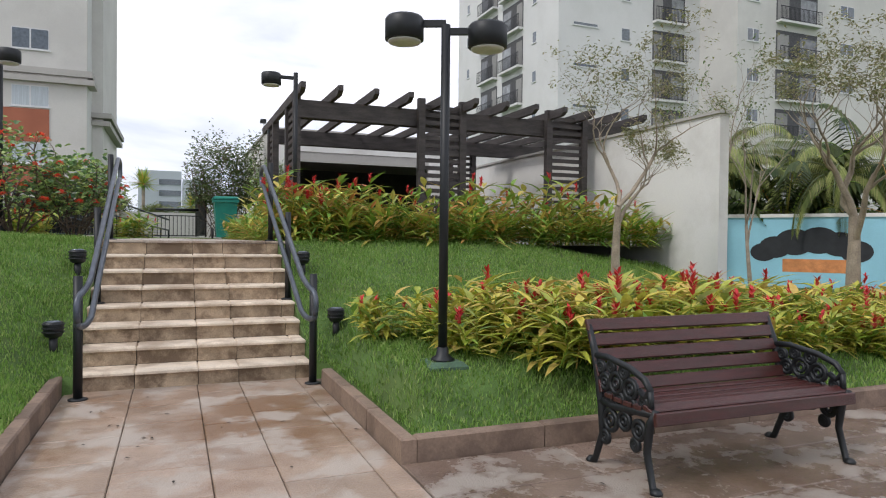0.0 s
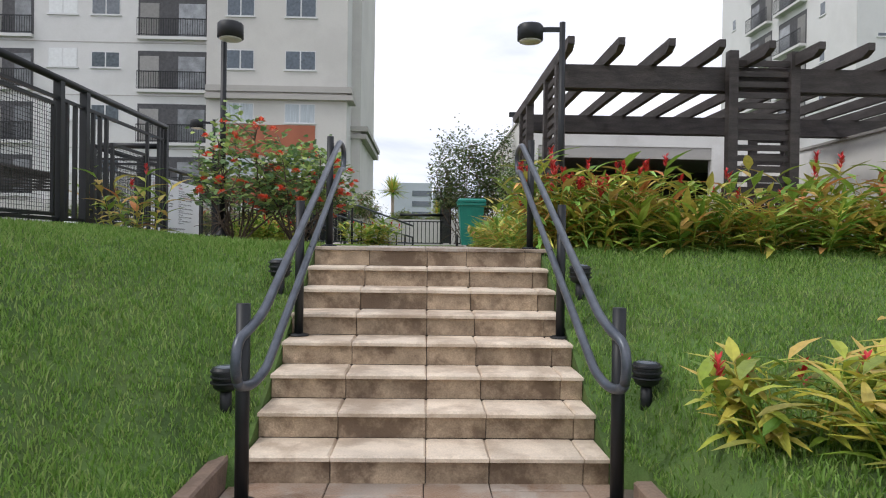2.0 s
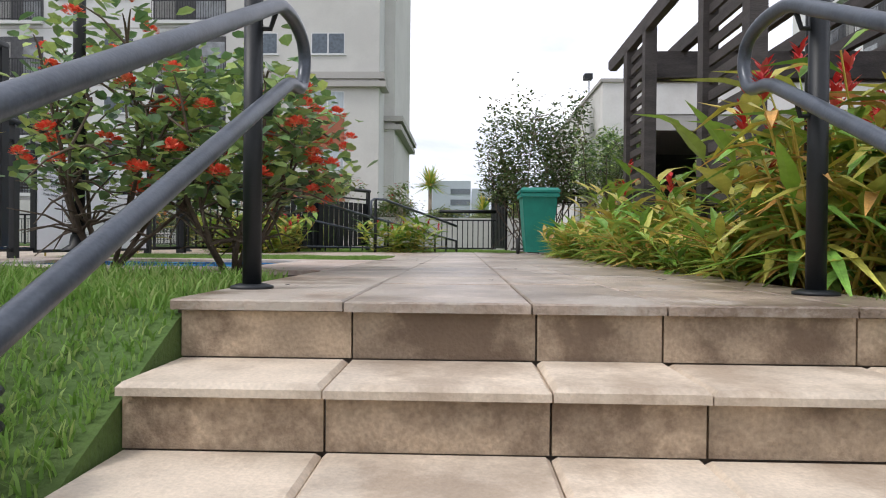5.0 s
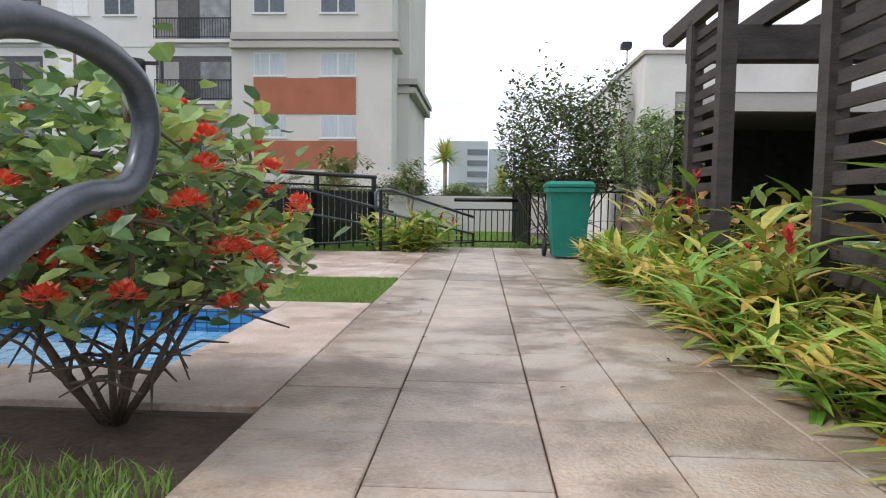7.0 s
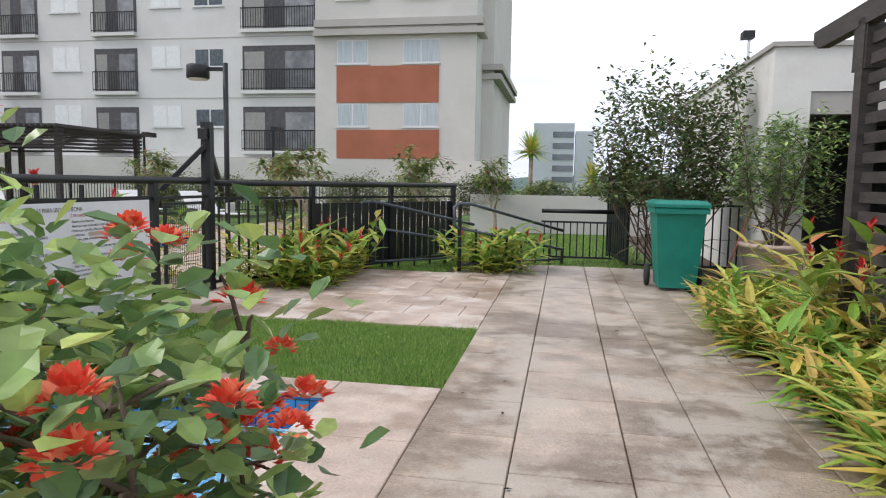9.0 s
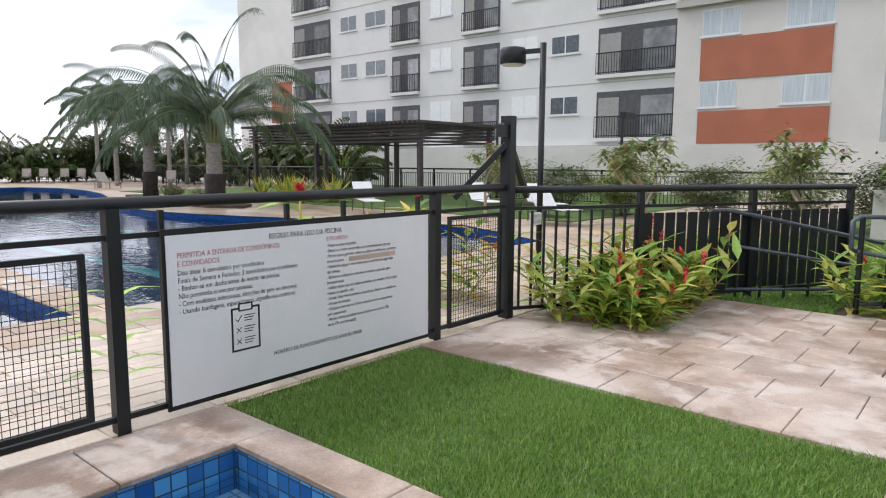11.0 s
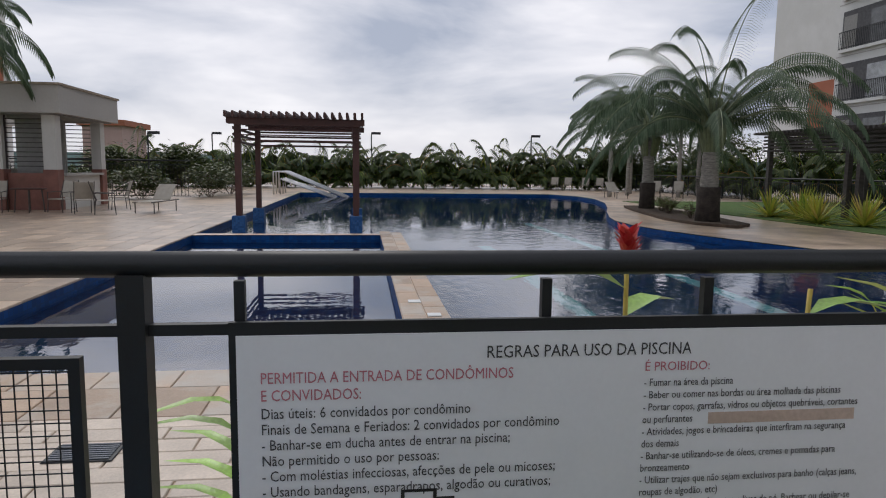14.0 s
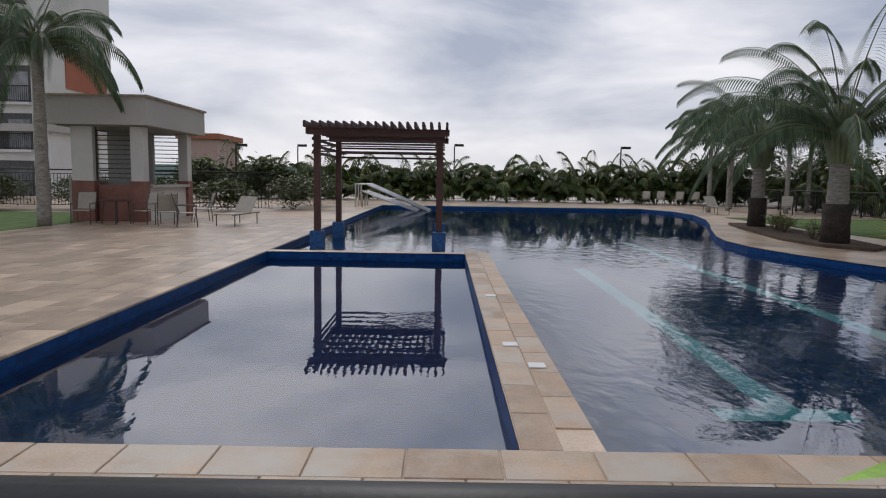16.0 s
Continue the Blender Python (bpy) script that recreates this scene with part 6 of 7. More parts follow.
# ---- garden bench ----
def bench(x, y, rz):
    """Cast iron ends and eight timber slats; the seat's front faces -y."""
    b = thing("garden_bench", "red-brown slatted garden bench with ornate black cast iron ends", "bench", (x, y, 0), rz=rz)
    W = 1.49
    for sx in (0.0, W):
        e = Shape()
        def bar(pts, r):
            q = [Vector((sx, a, c)) for a, c in pts]
            e.tube(q, r, 8)
        bar([(-0.02, 0.0), (0.0, 0.03), (0.05, 0.2), (0.03, 0.36), (-0.02, 0.44)], [0.03, 0.02, 0.022, 0.026, 0.024])
        bar([(0.56, 0.0), (0.53, 0.03), (0.46, 0.2), (0.47, 0.36), (0.50, 0.5), (0.56, 0.70), (0.62, 0.84)], [0.03, 0.02, 0.022, 0.028, 0.026, 0.024, 0.02])
        bar([(-0.02, 0.43), (0.15, 0.41), (0.35, 0.39), (0.48, 0.40)], 0.024)
        bar([(0.55, 0.66), (0.42, 0.67), (0.2, 0.64), (0.08, 0.60), (0.03, 0.55), (0.07, 0.50), (0.12, 0.53)], 0.02)
        bar([(0.03, 0.55), (0.02, 0.43)], 0.018)
        for cy_, cz, cr in ((0.2, 0.52, 0.055), (0.33, 0.53, 0.06), (0.12, 0.31, 0.05), (0.38, 0.3, 0.06), (0.25, 0.33, 0.05), (0.44, 0.52, 0.045), (0.15, 0.22, 0.03), (0.43, 0.19, 0.035), (0.20, 0.43, 0.045), (0.30, 0.44, 0.04), (0.40, 0.42, 0.035), (0.08, 0.47, 0.03), (0.26, 0.61, 0.035), (0.38, 0.62, 0.03), (0.48, 0.6, 0.03)):
            e.tube([Vector((sx, cy_ + cr * math.cos(a), cz + cr * math.sin(a))) for a in np.linspace(0, 6.283, 13)], 0.016, 6, False)
            e.tube([Vector((sx, cy_ + cr * 0.45 * math.cos(a), cz + cr * 0.45 * math.sin(a))) for a in np.linspace(0, 6.283, 9)], 0.014, 5, False)
        for cy_ in (-0.03, 0.57):
            e.lathe([(0.035, 0), (0.035, 0.012), (0.02, 0.03)], 10, Matrix.Translation((sx, cy_, 0)))
        part("end_frame", e, M_METAL, b, "ornate black cast iron end", True)
    def slat(a, c, tilt, w=0.062):
        m = Matrix.Translation((0, a, c)) @ Matrix.Rotation(tilt, 4, "X")
        part("slat", Shape().bevbox(-0.02, W + 0.02, -w / 2, w / 2, -0.012, 0.014, 0.005, m), M_BENCH, b, "red-brown timber slat")
    for i in range(5):
        slat(0.03 + i * 0.088, 0.445 - 0.008 * math.sin(i * 0.8), 0.0 if i else 0.35, 0.074)
    for i in range(5):
        slat(0.475 + i * 0.035, 0.485 + i * 0.088, radians(69), 0.076)
    slat(-0.035, 0.405, radians(85), 0.07)
    return b


bench(2.20, -3.62, 0)


# ---- spotlights in the lawn ----
def lawn_light(x, y, z):
    t = thing("lawn_spotlight", "dark green caged garden spotlight on a stake in the grass", "garden light", (x, y, z))
    part("stake", Shape().tube([(0, 0, -0.12), (0, 0, 0.12)], 0.035, 10), M_METAL, t, "", True)
    part("housing", Shape().lathe([(0.05, 0.1), (0.075, 0.12), (0.085, 0.2), (0.08, 0.24)], 20), M_METAL, t, "", True)
    for k in range(3):
        part("ring", Shape().tube([(0.088 * math.cos(a), 0.088 * math.sin(a), 0.15 + 0.035 * k) for a in np.linspace(0, 6.283, 19)], 0.007, 5, False), M_METAL, t)
    part("lens", Shape().lathe([(0.07, 0.236), (0.06, 0.25), (0.02, 0.255)], 18), M_GLASSD, t, "dark glass lens", True)


for x, y in ((-1.22, 0.35), (1.36, 0.35), (-1.18, 1.65), (1.24, 1.65)):
    lawn_light(x, y, (lawn_left if x < 0 else lawn_right)(x, y) + 0.02)

# ---- waste bin ----
wb = thing("wheeled_bin", "teal green two-wheeled plastic waste bin", "waste bin", (1.01, 11.5, H))
vs = []
for z, a, b in ((0.04, 0.21, 0.24), (0.95, 0.28, 0.33)):
    vs += [(-a, -b, z), (a, -b, z), (a, b, z), (-a, b, z)]
part("body", Shape().add(vs, [(3, 2, 1, 0), (4, 5, 6, 7), (0, 1, 5, 4), (1, 2, 6, 5), (2, 3, 7, 6), (3, 0, 4, 7)]), M_BINGREEN, wb, "tapered teal body")
part("rim", Shape().bevbox(-0.31, 0.31, -0.36, 0.36, 0.93, 1.0, 0.015), M_BINGREEN, wb)
part("lid", Shape().bevbox(-0.32, 0.32, -0.37, 0.38, 1.003, 1.08, 0.04), M_BINGREEN, wb, "domed teal lid")
wm = Matrix.Translation((0.30, 0.1, 0.14)) @ Matrix.Rotation(radians(90), 4, "Y")
part("wheel", Shape().lathe([(0.05, -0.02), (0.13, -0.025), (0.14, 0.0), (0.13, 0.025), (0.05, 0.02)], 20, wm), M_RUBBER, wb, "black wheel", True)
wm = Matrix.Translation((-0.30, 0.2, 0.14)) @ Matrix.Rotation(radians(90), 4, "Y")
part("wheel", Shape().lathe([(0.05, -0.02), (0.13, -0.025), (0.14, 0.0), (0.13, 0.025), (0.05, 0.02)], 20, wm), M_RUBBER, wb, "black wheel", True)

# ---- ramp railings and gate ----
def ramp_rail(pts, h0, h1, label):
    t = thing("ramp_railing", label, "railing", (*pts[0], H - 0.03))
    a, b = Vector((0, 0, 0)), Vector((pts[1][0] - pts[0][0], pts[1][1] - pts[0][1], 0))
    d = b.normalized()
    top = [a + Vector((0, 0, h0 - 0.33)) - d * 0.05, a + Vector((0, 0, h0 - 0.3)) - d * 0.1, a + Vector((0, 0, h0 - 0.04)) - d * 0.1, a + Vector((0, 0, h0)) - d * 0.03, a + Vector((0, 0, h0)) + d * 0.2, b + Vector((0, 0, h1))]
    part("rail", Shape().tube(top, 0.024, 10), M_RAIL, t, "grey tubular rail", True)
    part("rail", Shape().tube([a + Vector((0, 0, h0 - 0.33)) - d * 0.05, b + Vector((0, 0, h1 - 0.3))], 0.02, 10), M_RAIL, t, "grey tubular rail", True)
    part("rail", Shape().tube([a + Vector((0, 0, 0.13)), b + Vector((0, 0, 0.1))], 0.018, 8), M_RAIL, t, "", True)
    n = max(2, round(b.length / 0.3))
    for i in range(n + 1):
        q = b * i / n
        part("post", Shape().tube([q, q + Vector((0, 0, (h0 if i == 0 else h0 - 0.3) + (h1 - h0) * i / n))], 0.026 if i in (0, n) else 0.016, 8), M_METAL, t)


ramp_rail([(-3.12, 12.15), (-1.75, 13.55)], 0.98, 0.62, "grey ramp handrail with dark balusters sloping away")
ramp_rail([(-1.78, 12.3), (-0.35, 13.75)], 0.98, 0.55, "grey ramp handrail with dark balusters beside the ginger clump")
f5, L5 = fence_run("low_railing", (-0.7, 14.0), (0.45, 14.0), H, 0.82, label="low dark railing beyond the terrace")
bars(f5, 0.05, 1.1, 0.09, 0.64, 0.1)
gt = thing("garden_gate", "open dark slatted metal gate at the end of the terrace", "gate", (0.62, 13.4, H), rz=100)
for (x0, x1, z0, z1) in ((0, 0.05, 0.05, 1.35), (1.25, 1.3, 0.05, 1.6), (0.05, 1.25, 0.08, 0.13), (0.05, 1.25, 1.2, 1.25)):
    part("frame", Shape().box(x0, x1, -0.02, 0.02, z0, z1), M_METAL, gt)
for i in range(9):
    part("slat", Shape().box(0.1 + i * 0.13, 0.19 + i * 0.13, -0.008, 0.008, 0.13, 1.2), M_METAL, gt)
f6, L6 = fence_run("low_railing", (0.7, 13.3), (2.2, 13.3), H, 1.15, label="dark railing behind the waste bin")
bars(f6, 0.05, 1.45, 0.09, 0.95, 0.12)
f7, L7 = fence_run("boundary_fence", (-60, 27.0), (-4.2, 27.0), H, 1.2, label="long dark boundary fence below the tower")
posts(f7, tuple(i * 2.0 for i in range(28)), 1.2)
s = Shape()
for i in range(420):
    s.box(i * 0.13, i * 0.13 + 0.02, -0.01, 0.01, 0.09, 1.0)
part("bar", s, M_METAL, f7, "dark upright bars", kind="stuff")
f10, L10 = fence_run("boundary_fence", (-34.8, -14.0), (-34.8, -1.0), H, 1.7, label="dark boundary fence behind the pool bar")
bars(f10, 0.1, 12.9, 0.09, 1.5, 0.16)
f8, L8 = fence_run("boundary_fence", (-55.5, -20), (-55.5, 27), H, 1.3, label="long dark boundary fence behind the palm hedge")
s = Shape()
for i in range(360):
    s.box(i * 0.13, i * 0.13 + 0.02, -0.01, 0.01, 0.09, 1.1)
part("bar", s, M_METAL, f8, "dark upright bars", kind="stuff")

# ---- furniture ----
def pool_chair(label):
    c = thing("pool_chair", label, "chair")
    for sx in (-0.27, 0.27):
        for sy in (-0.25, 0.25):
            part("leg", Shape().tube([(sx, sy * 1.15, 0), (sx, sy, 0.42)], 0.014, 6), M_CHAIR, c)
        part("arm", Shape().tube([(sx, -0.26, 0.42), (sx, -0.27, 0.62), (sx, 0.2, 0.64), (sx, 0.32, 0.62)], 0.014, 6), M_CHAIR, c)
        part("back_frame", Shape().tube([(sx, 0.22, 0.40), (sx, 0.42, 0.98)], 0.014, 6), M_CHAIR, c)
    part("seat", Shape().box(-0.26, 0.26, -0.26, 0.24, 0.40, 0.42), M_SLING, c, "beige sling seat")
    part("backrest", Shape().beam((0, 0.25, 0.45), (0, 0.41, 0.95), 0.5, 0.012), M_SLING, c, "beige sling back")
    return c


def lounger(label, fabric):
    c = thing("sun_lounger", label, "sun lounger")
    for sx in (-0.3, 0.3):
        part("side_rail", Shape().tube([(sx, -0.9, 0.34), (sx, 0.35, 0.36), (sx, 0.95, 0.36)], 0.018, 6), M_CHAIR, c)
        for sy in (-0.75, 0.75):
            part("leg", Shape().tube([(sx, sy, 0), (sx, sy, 0.34)], 0.016, 6), M_CHAIR, c)
    part("seat", Shape().box(-0.29, 0.29, -0.9, 0.35, 0.35, 0.37), fabric, c, "stretched fabric seat")
    part("backrest", Shape().beam((0, 0.35, 0.38), (0, 0.85, 0.86), 0.58, 0.02), fabric, c, "raised fabric back")
    return c


def put_all(first, poses):
    first.matrix_basis = pose(*poses[0])
    for q in poses[1:]:
        copy_thing(first, pose(*q))


for ob_, grp in ((pool_chair("bronze-framed sling chair by the pool bar"), "chairs round the pool bar table"),):
    ob_["group"] = grp
    put_all(ob_, [(-24.4, -2.3, H, 0, 0, 70), (-23.9, -1.5, H, 0, 0, -60), (-23.6, -0.75, H, 0, 0, 200), (-25.8, -1.1, H, 0, 0, 30), (-24.1, -4.1, H, 0, 0, 100)])
c2 = pool_chair("bronze-framed sling chair at the far side of the pool")
put_all(c2, [(-37.0, 22.6, H, 0, 0, 60), (-37.2, 24.0, H, 0, 0, 60), (-49.5, 20.6, H, 0, 0, 60), (-49.2, 21.5, H, 0, 0, 60), (-49.2, 22.8, H, 0, 0, 60), (-49.0, 23.8, H, 0, 0, 60)])
l1 = lounger("bronze-framed lounger with beige sling on the stone deck", M_SLING)
put_all(l1, [(-24.7, 0.4, H, 0, 0, 80), (-37.5, 20.6, H, 0, 0, 95)])
l2 = lounger("white reclining lounger on the lawn behind the pool", M_WHITEPL)
put_all(l2, [(-15.0, 18.3, H + 0.01, 0, 0, 60), (-12.3, 20.4, H + 0.01, 0, 0, 60), (-10.6, 20.8, H + 0.01, 0, 0, 60), (-9.2, 19.0, H + 0.01, 0, 0, 60)])
tbq = thing("pool_table", "round bronze-framed table by the pool bar", "table", (-24.3, -3.2, H))
part("tabletop", Shape().lathe([(0.48, 0.70), (0.5, 0.72), (0.48, 0.735)], 24), M_REDWOOD, tbq, "", True)
for k in range(4):
    a = k * 1.571 + 0.4
    part("leg", Shape().tube([(0.4 * math.cos(a), 0.4 * math.sin(a), 0), (0.34 * math.cos(a), 0.34 * math.sin(a), 0.7)], 0.02, 6), M_CHAIR, tbq)
for x, y in ((4.7, 6.0), (5.4, 6.2)):
    cc = thing("slatted_chair", "red-brown slatted timber chair under the pergola", "chair", (x, y, H))
    for i in range(7):
        part("slat", Shape().box(-0.24 + i * 0.075, -0.19 + i * 0.075, 0.25, 0.27, 0.42, 0.95), M_REDWOOD, cc)
    part("seat", Shape().box(-0.26, 0.26, -0.25, 0.25, 0.4, 0.44), M_REDWOOD, cc)
    for sx in (-0.23, 0.23):
        for sy in (-0.22, 0.25):
            part("leg", Shape().box(sx - 0.02, sx + 0.02, sy - 0.02, sy + 0.02, -0.02, 0.4 if sy < 0 else 1.0), M_REDWOOD, cc)

# ---- gazebo ----
def gazebo(x0, x1, y0, y1, top):
    gz = thing("poolside_gazebo", "dark timber gazebo with woven slat roof on the lawn", "gazebo", (0, 0, 0))
    for x in (x0, x1):
        for y in (y0, y1):
            part("post", Shape().box(x - 0.08, x + 0.08, y - 0.08, y + 0.08, H - 0.05, top - 0.1), M_WOOD, gz)
    for k in range(5):
        z = top - 0.72 + 0.13 * k
        for y in (y0, y1):
            part("slat", Shape().box(x0 - 0.3, x1 + 0.3, y - 0.12, y - 0.085, z, z + 0.07), M_WOOD, gz)
        for x in (x0, x1):
            part("slat", Shape().box(x - 0.12, x - 0.085, y0, y1, z, z + 0.07), M_WOOD, gz)
    n = int((x1 - x0 + 0.6) / 0.21)
    for i in range(n + 1):
        x = x0 - 0.3 + i * (x1 - x0 + 0.6) / n
        part("rafter", Shape().box(x - 0.04, x + 0.04, y0 - 0.5, y1 + 0.5, top - 0.09, top), M_WOOD, gz)


gazebo(-21.3, -16.3, 22.0, 26.0, 4.2)
gazebo(-26.4, -22.2, 22.3, 26.3, 4.3)
for i, (x, y, hh) in enumerate([(-46.0, -6.2, 3.4), (-56.0, -4.5, 3.9), (-53.9, 7.6, 4.0), (-54.0, 20.0, 4.0), (-17.0, 27.5, 2.9), (-10.8, 26.0, 3.0)]):
    lp = thing("pole_light", "slim dark pole with a small floodlight", "lamp post", (x, y, H))
    part("pole", Shape().tube([(0, 0, 0), (0, 0, hh)], 0.05, 8), M_METAL, lp)
    part("head", Shape().box(-0.1, 0.1, 0, 0.7, hh - 0.02, hh + 0.16), M_METAL, lp)
fl = thing("roof_floodlight", "small floodlight on a short pole at the roof edge", "floodlight", (2.22, 13.6, 4.39))
part("pole", Shape().tube([(0, 0, 0), (0, 0, 0.34)], 0.02, 8), M_STEEL, fl)
part("head", Shape().bevbox(-0.11, 0.05, -0.12, 0.06, 0.32, 0.43, 0.01), M_METAL, fl)

# pool handrails at the steps
ph = thing("pool_step_rails", "polished steel handrails at the far pool steps", "handrail", (-41.6, 2.2, H))
ph.scale = (1.1, 1.2, 1.35)
for k in range(3):
    x = k * 1.1
    part("rail", Shape().tube([(x, 0, 0.0), (x, 0, 0.9), (x, 0.5, 0.9), (x, 3.4, -0.2)], 0.04, 8), M_STEEL, ph, "", True)
    part("rail", Shape().tube([(x, 0.3, 0.0), (x, 0.3, 0.62), (x, 2.9, -0.2)], 0.035, 8), M_STEEL, ph, "", True)

# mural wall
mw = thing("mural_wall", "light blue painted boundary wall with a black tree mural", "wall", (15.1, 8.8, 0), rz=math.degrees(math.atan2(-3.4, 2.4)))
part("wall", Shape().box(-4, 14, 0, 0.2, -0.1, 2.1), M_MURAL, mw, "light blue painted wall")
part("cap", Shape().box(-4, 14, -0.05, 0.25, 2.1, 2.2), M_WALL, mw, "white wall coping")
blob = Shape()
for (cx_, cz_, r_) in ((1.3, 1.25, 0.42), (1.8, 1.4, 0.5), (2.4, 1.45, 0.5), (2.9, 1.35, 0.45), (3.3, 1.15, 0.4), (1.0, 1.1, 0.35)):
    blob.add([(cx_ + r_ * math.cos(a), -0.006 - 0.001 * cx_, cz_ + r_ * 0.75 * math.sin(a)) for a in np.linspace(0, 6.1, 20)], [tuple(range(20))])
part("painted_tree", blob, M_BLACKP, mw, "flat black painted tree")
part("painted_house", Shape().box(1.5, 3.1, -0.004, 0.0, 0.55, 0.92), M_ORANGE, mw, "faded orange painted houses")
for i in range(5):
    shrub("garden_shrub", "green shrub behind the mural wall", 14.5 + i * 2.2, 13.8 - i * 2.4, 0.1, 1.3, 3.2, 2200, 0.42, 0.12, M_LEAF_TREE, 120 + i, 0, 9, fill=0.4)
    palm("yellow-green drooping palm behind the mural wall", (13.6 + i * 2.1, 12.4 - i * 2.6, 0.1), 3.4 + 0.4 * (i % 2), 0.13, 22, 2.8, 140 + i, 0.6, False, M_LEAF_WEEP, pitch=(-0.3, 1.1), droop=(1.8, 2.8), n=40, w=0.04)
structure("side_path", Shape().box(8.2, 30, 3.0, 5.2, -0.1, 0.12), M_PAVE, "pale path below the mural wall")

# ---- distance ----
M_PINK = mat("faded_pink_render", (0.45, 0.30, 0.28), 0.9, var=0.1, bump=0)
fb = thing("far_tower", "far office tower in haze-tinted grey", "building", (0, 0, 0))
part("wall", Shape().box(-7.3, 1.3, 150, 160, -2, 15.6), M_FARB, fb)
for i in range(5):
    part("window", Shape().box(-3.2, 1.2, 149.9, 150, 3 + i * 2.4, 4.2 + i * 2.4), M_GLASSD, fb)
fb = thing("far_tower", "far bluish tower in haze-tinted grey", "building", (0, 0, 0))
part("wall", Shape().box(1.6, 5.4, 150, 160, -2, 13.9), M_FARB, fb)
fb = thing("far_house", "faded pink far building above the trees", "building", (0, 0, 0))
part("wall", Shape().box(-210, -190, -66, -56, -2, 13), M_PINK, fb)
part("roof", Shape().box(-211, -189, -67, -55, 13, 14.5), M_BRICK, fb)
hill = Shape()
N = 120
g = random.Random(5)
hs = [6 + 3 * math.sin(i * 0.31) + g.uniform(-0.8, 0.8) for i in range(N + 1)]
vs = []
for i in range(N + 1):
    a = 2 * math.pi * i / N
    vs += [(330 * math.cos(a), 330 * math.sin(a), -3), (345 * math.cos(a), 345 * math.sin(a), hs[i % N])]
hill.add(vs, [(2 * i, 2 * i + 1, 2 * i + 3, 2 * i + 2) for i in range(N)])
tagged(new("backdrop", hill.mesh("backdrop", M_FARHILL)), "wooded skyline in haze-tinted green", "", "", "structure")

# ---- small things ----
for x, y in ((-5.95, 5.5), (-8.6, 1.9)):
    dc = thing("deck_drain", "dark slotted drain grate in the pool deck", "drain", (x, y, H + 0.001))
    part("frame", Shape().bevbox(-0.11, 0.11, -0.17, 0.17, 0, 0.006, 0.003), M_METAL, dc)
    for i in range(8):
        part("bar", Shape().box(-0.1 + i * 0.026, -0.086 + i * 0.026, -0.15, 0.15, 0.006, 0.012), M_RAIL, dc)
for x, y in ((-9.8, 7.5), (-9.1, 7.65), (-12.4, 7.5)):
    solid("skimmer_lid", Shape().bevbox(-0.07, 0.07, -0.07, 0.07, 0, 0.01, 0.004), M_WHITEPL, "small white square skimmer lid on the coping", "lid", (x, y, H + 0.001))
solid("broom_handle", Shape().tube([(0, 0, 0.0), (0.42, 0.35, 0.95)], 0.014, 8), M_BRICK, "thin reddish broom handle leaning beside the waste bin", "broom", (1.55, 11.6, H), smooth=True)
structure("garden_wall", Shape().box(-2.8, 12.0, 20.6, 20.75, 1.2, H + 0.95), M_BEIGE, "low grey rendered wall beyond the lawn")
leaves = random.Random(77)
dead = Shape()
for i in range(60):
    x, y, z = leaves.choice(((leaves.uniform(-0.9, 1.0), leaves.uniform(2.6, 12), H + 0.004), (leaves.uniform(1.3, 5), leaves.uniform(-4.3, -2.5), 0.004), (leaves.uniform(-1, 1), leaves.uniform(-3, -0.2), 0.004)))
    a = leaves.uniform(0, 6.283)
    dead.leaf((x, y, z + 0.004), (math.cos(a), math.sin(a), 0.15), leaves.uniform(0.02, 0.05), 0.018, 0.2, segs=2)
tagged(new("fallen_leaf_litter", dead.mesh("fallen_leaf_litter", M_PALMLOW)), "scattered small brown fallen leaves on the paving", "leaves", "", "stuff")

# ---- paving stones, laid last ----
def pave(name, label, cells, material, z, parent_label=""):
    t = tagged(new(name), label, "", "", "structure")
    cache = {}
    for (x0, x1, y0, y1) in cells:
        if x1 - x0 < 0.05 or y1 - y0 < 0.05:
            continue
        key = (round(x1 - x0, 3), round(y1 - y0, 3))
        if key not in cache:
            w, d = key
            cache[key] = Shape().bevbox(-w / 2 + 0.003, w / 2 - 0.003, -d / 2 + 0.005, d / 2 - 0.005, -0.03, 0, 0.005).mesh("paving_stone", material)
        ob = new("paving_stone", cache[key])
        ob.parent = t
        ob.location = ((x0 + x1) / 2, (y0 + y1) / 2, z + rng.uniform(-0.0015, 0.0015))
    return t


cells = []
cols = [(-1.04, -0.545, 0.24), (-0.545, -0.015, 0.36), (-0.015, 0.36, 0.42), (0.36, 0.88, 0.12), (0.88, 1.14, 0.3)]
for x0, x1, off in cols:
    ys = [2.285] + [2.77 + off + 0.535 * k for k in range(21)]
    ys = [y for y in ys if y < 13.3] + [13.4]
    for a, b in zip(ys, ys[1:]):
        cells.append((x0, x1, a, b))
nw = []
row, y = 0, 8.65
while y < 13.15:
    x = -4.32 - (0.27 if row % 2 else 0)
    while x < -1.05:
        x0 = max(x, -4.22 if y < 10.6 else -3.3)
        if (y < 12.1 or x > -2.0) and x + 0.55 > x0 + 0.05:
            nw.append((x0, min(x + 0.55, -1.04), y, min(y + 0.50, 13.2)))
        x += 0.55
    y += 0.50
    row += 1
path_cells, cells = cells, nw
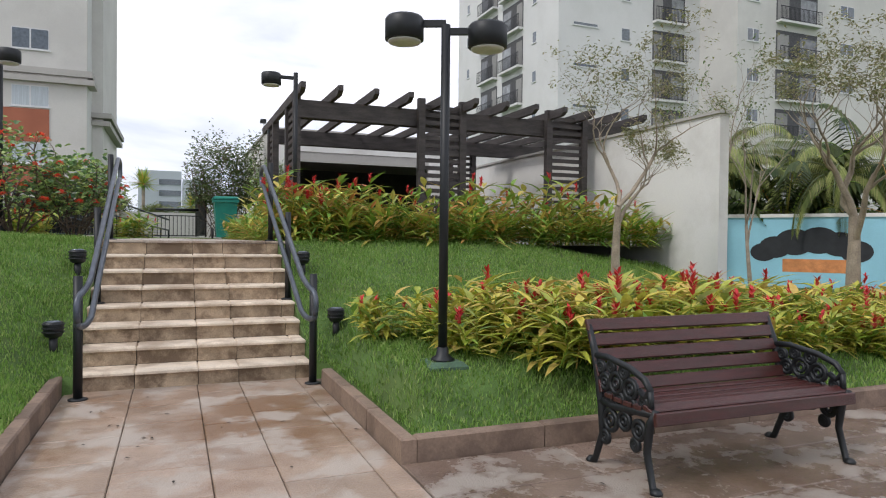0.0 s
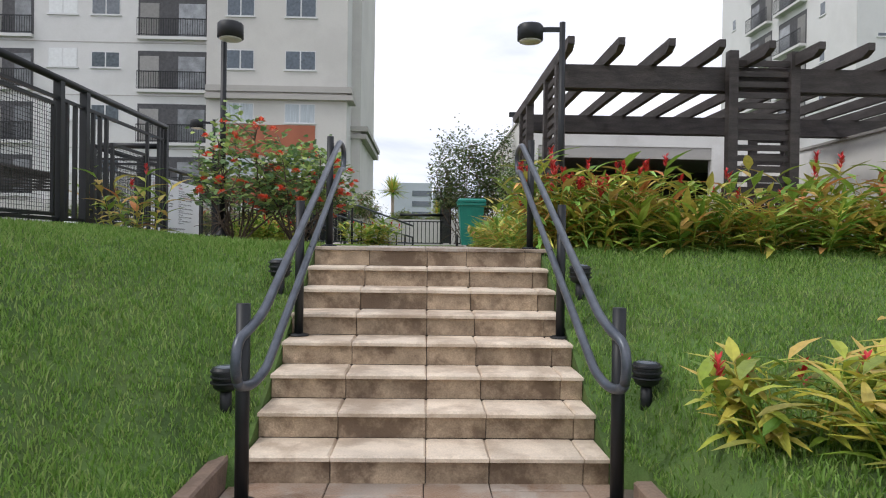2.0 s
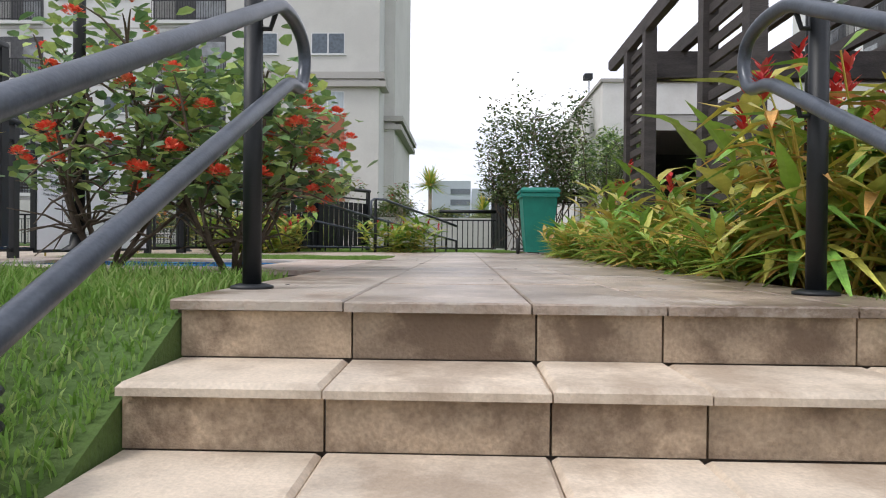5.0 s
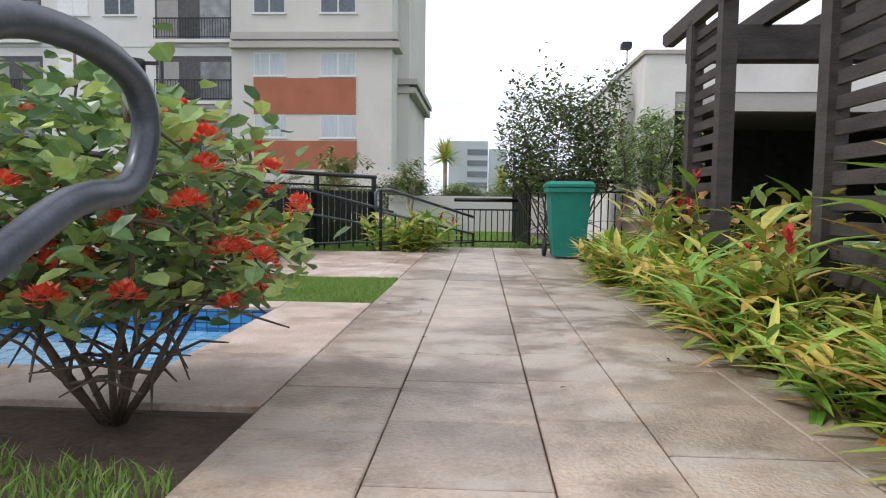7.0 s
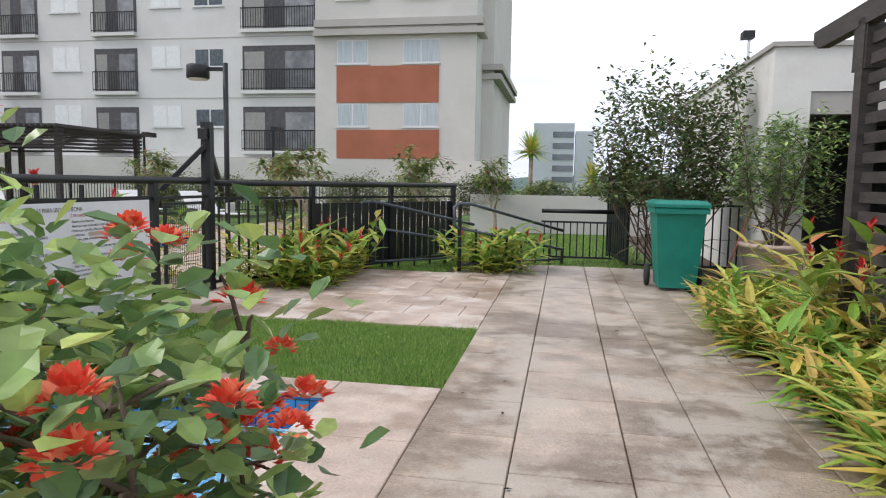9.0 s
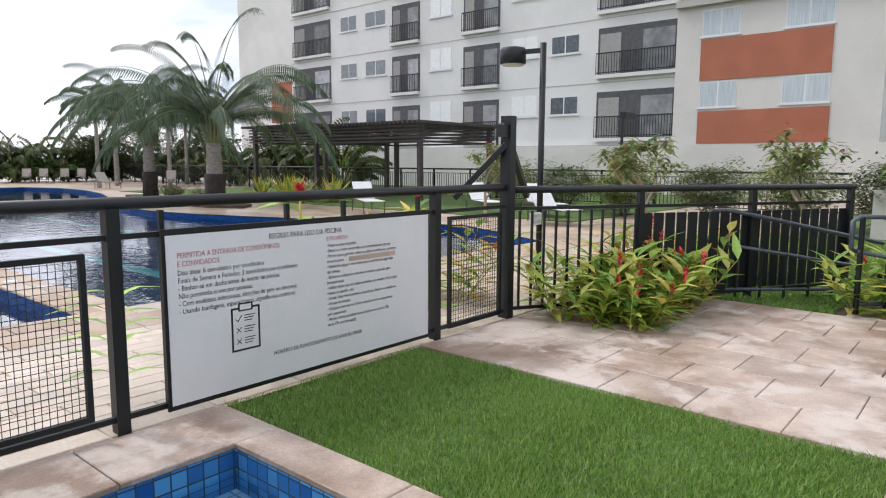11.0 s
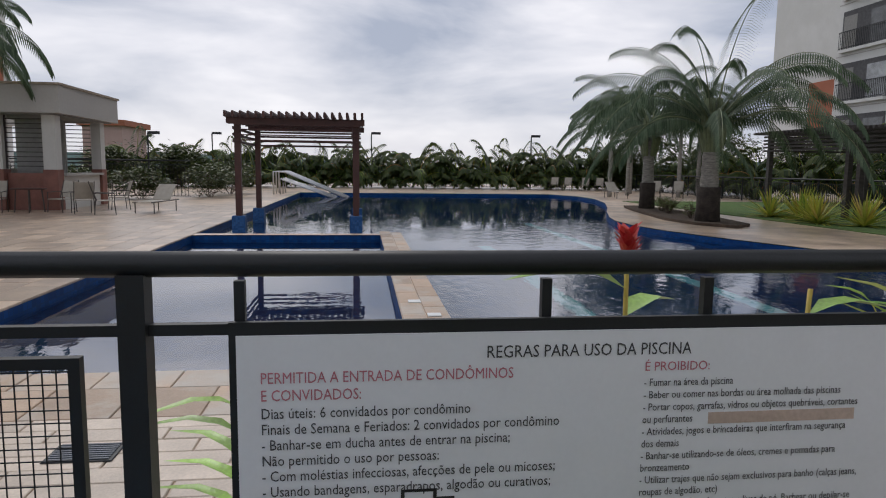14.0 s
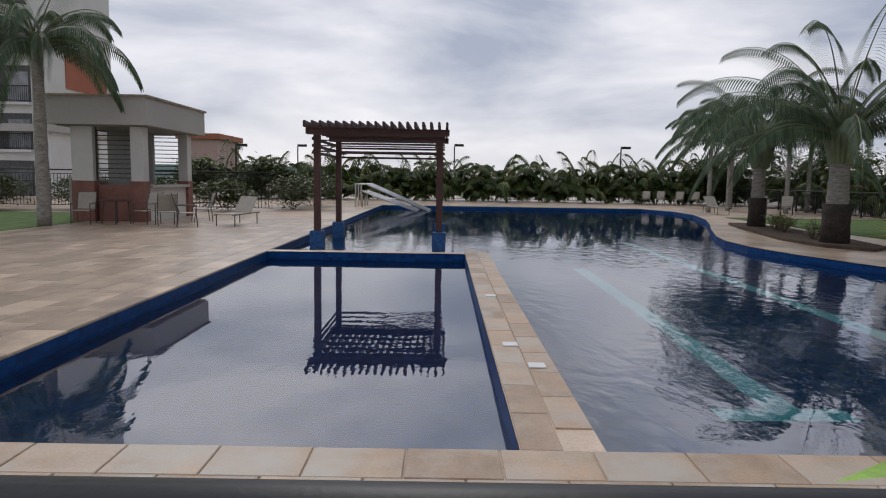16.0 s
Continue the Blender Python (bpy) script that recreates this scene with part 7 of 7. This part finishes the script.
for x0, x1, y0, y1 in ((-4.22, KX0, 4.32, 6.92), (KX1, -1.04, 4.32, 6.92), (KX0, KX1, 4.32, KY0), (KX0, KX1, KY1, 6.92)):
    if x1 - x0 > y1 - y0:
        n = max(1, round((x1 - x0) / 0.8))
        cells += [(x0 + (x1 - x0) * i / n, x0 + (x1 - x0) * (i + 1) / n, y0, y1) for i in range(n)]
    else:
        n = max(1, round((y1 - y0) / 0.8))
        cells += [(x0, x1, y0 + (y1 - y0) * i / n, y0 + (y1 - y0) * (i + 1) / n) for i in range(n)]
pave("terrace_path", "worn sandstone slabs of the terrace path with darker wet stains", path_cells, M_PAVE, H)
pave("terrace_paving", "pale pinkish sandstone slabs laid in running bond", cells, M_PAVE_NW, H)
cells = []
for i, (x0, x1) in enumerate(((-1.09, -0.545), (-0.545, -0.01), (-0.01, 0.36), (0.36, 0.89), (0.89, 1.06))):
    y = -9.0 + (0.0, 0.27, 0.1, 0.35, 0.0)[i]
    while y < 0.02:
        cells.append((x0, x1, y, min(y + 0.535, 0.03)))
        y += 0.535
pave("patio_paving", "brownish wet sandstone slabs of the lower patio", cells, M_PAVE_LOW, 0.0)
cells = []
for k in range(8):
    x = 1.07 - (0.5 if k % 2 else 0.0)
    while x < 12.5:
        y1 = -2.71 - 0.56 * k
        cells.append((max(x, 1.07), x + 1.07, y1 - 0.56, y1))
        x += 1.07
pave("patio_paving", "dark wet sandstone slabs in front of the bench", cells, M_PAVE_WET, 0.0)
cells = []
y = 2.0
while y < 17:
    cells.append((-7.38, -7.0, y, y + 0.52))
    cells.append((-7.0, -6.45, y - 0.2, y + 0.32))
    y += 0.52
x = -7.38
while x > -17.6:
    cells.append((x - 0.6, x, 7.32, 7.57))
    if x < -7.5:
        cells.append((x - 0.35, x + 0.25, 7.57, 7.81))
    x -= 0.6
pave("pool_coping", "orange and grey sandstone coping slabs round the pools", cells, M_COPING, H)
cells = []
for i in range(13):
    x = -6.45 + i * 0.17
    y = 4.4 + (i % 3) * 0.2
    while y < 10:
        cells.append((x, x + 0.17, y, y + 0.62))
        y += 0.62
pave("deck_paving", "narrow pale sandstone strips of the pool deck", cells, M_STRIP, H)
cells = []
for i in range(24):
    y = 3.25 - (i + 1) * 0.45
    x = -7.4 - (i % 3) * 0.3
    while x > -28 and len(cells) < 900:
        cells.append((x - 0.9, x, y, y + 0.45))
        x -= 0.9
pave("deck_paving", "damp sandstone slabs beside the shallow pool", cells, M_DECK, H)
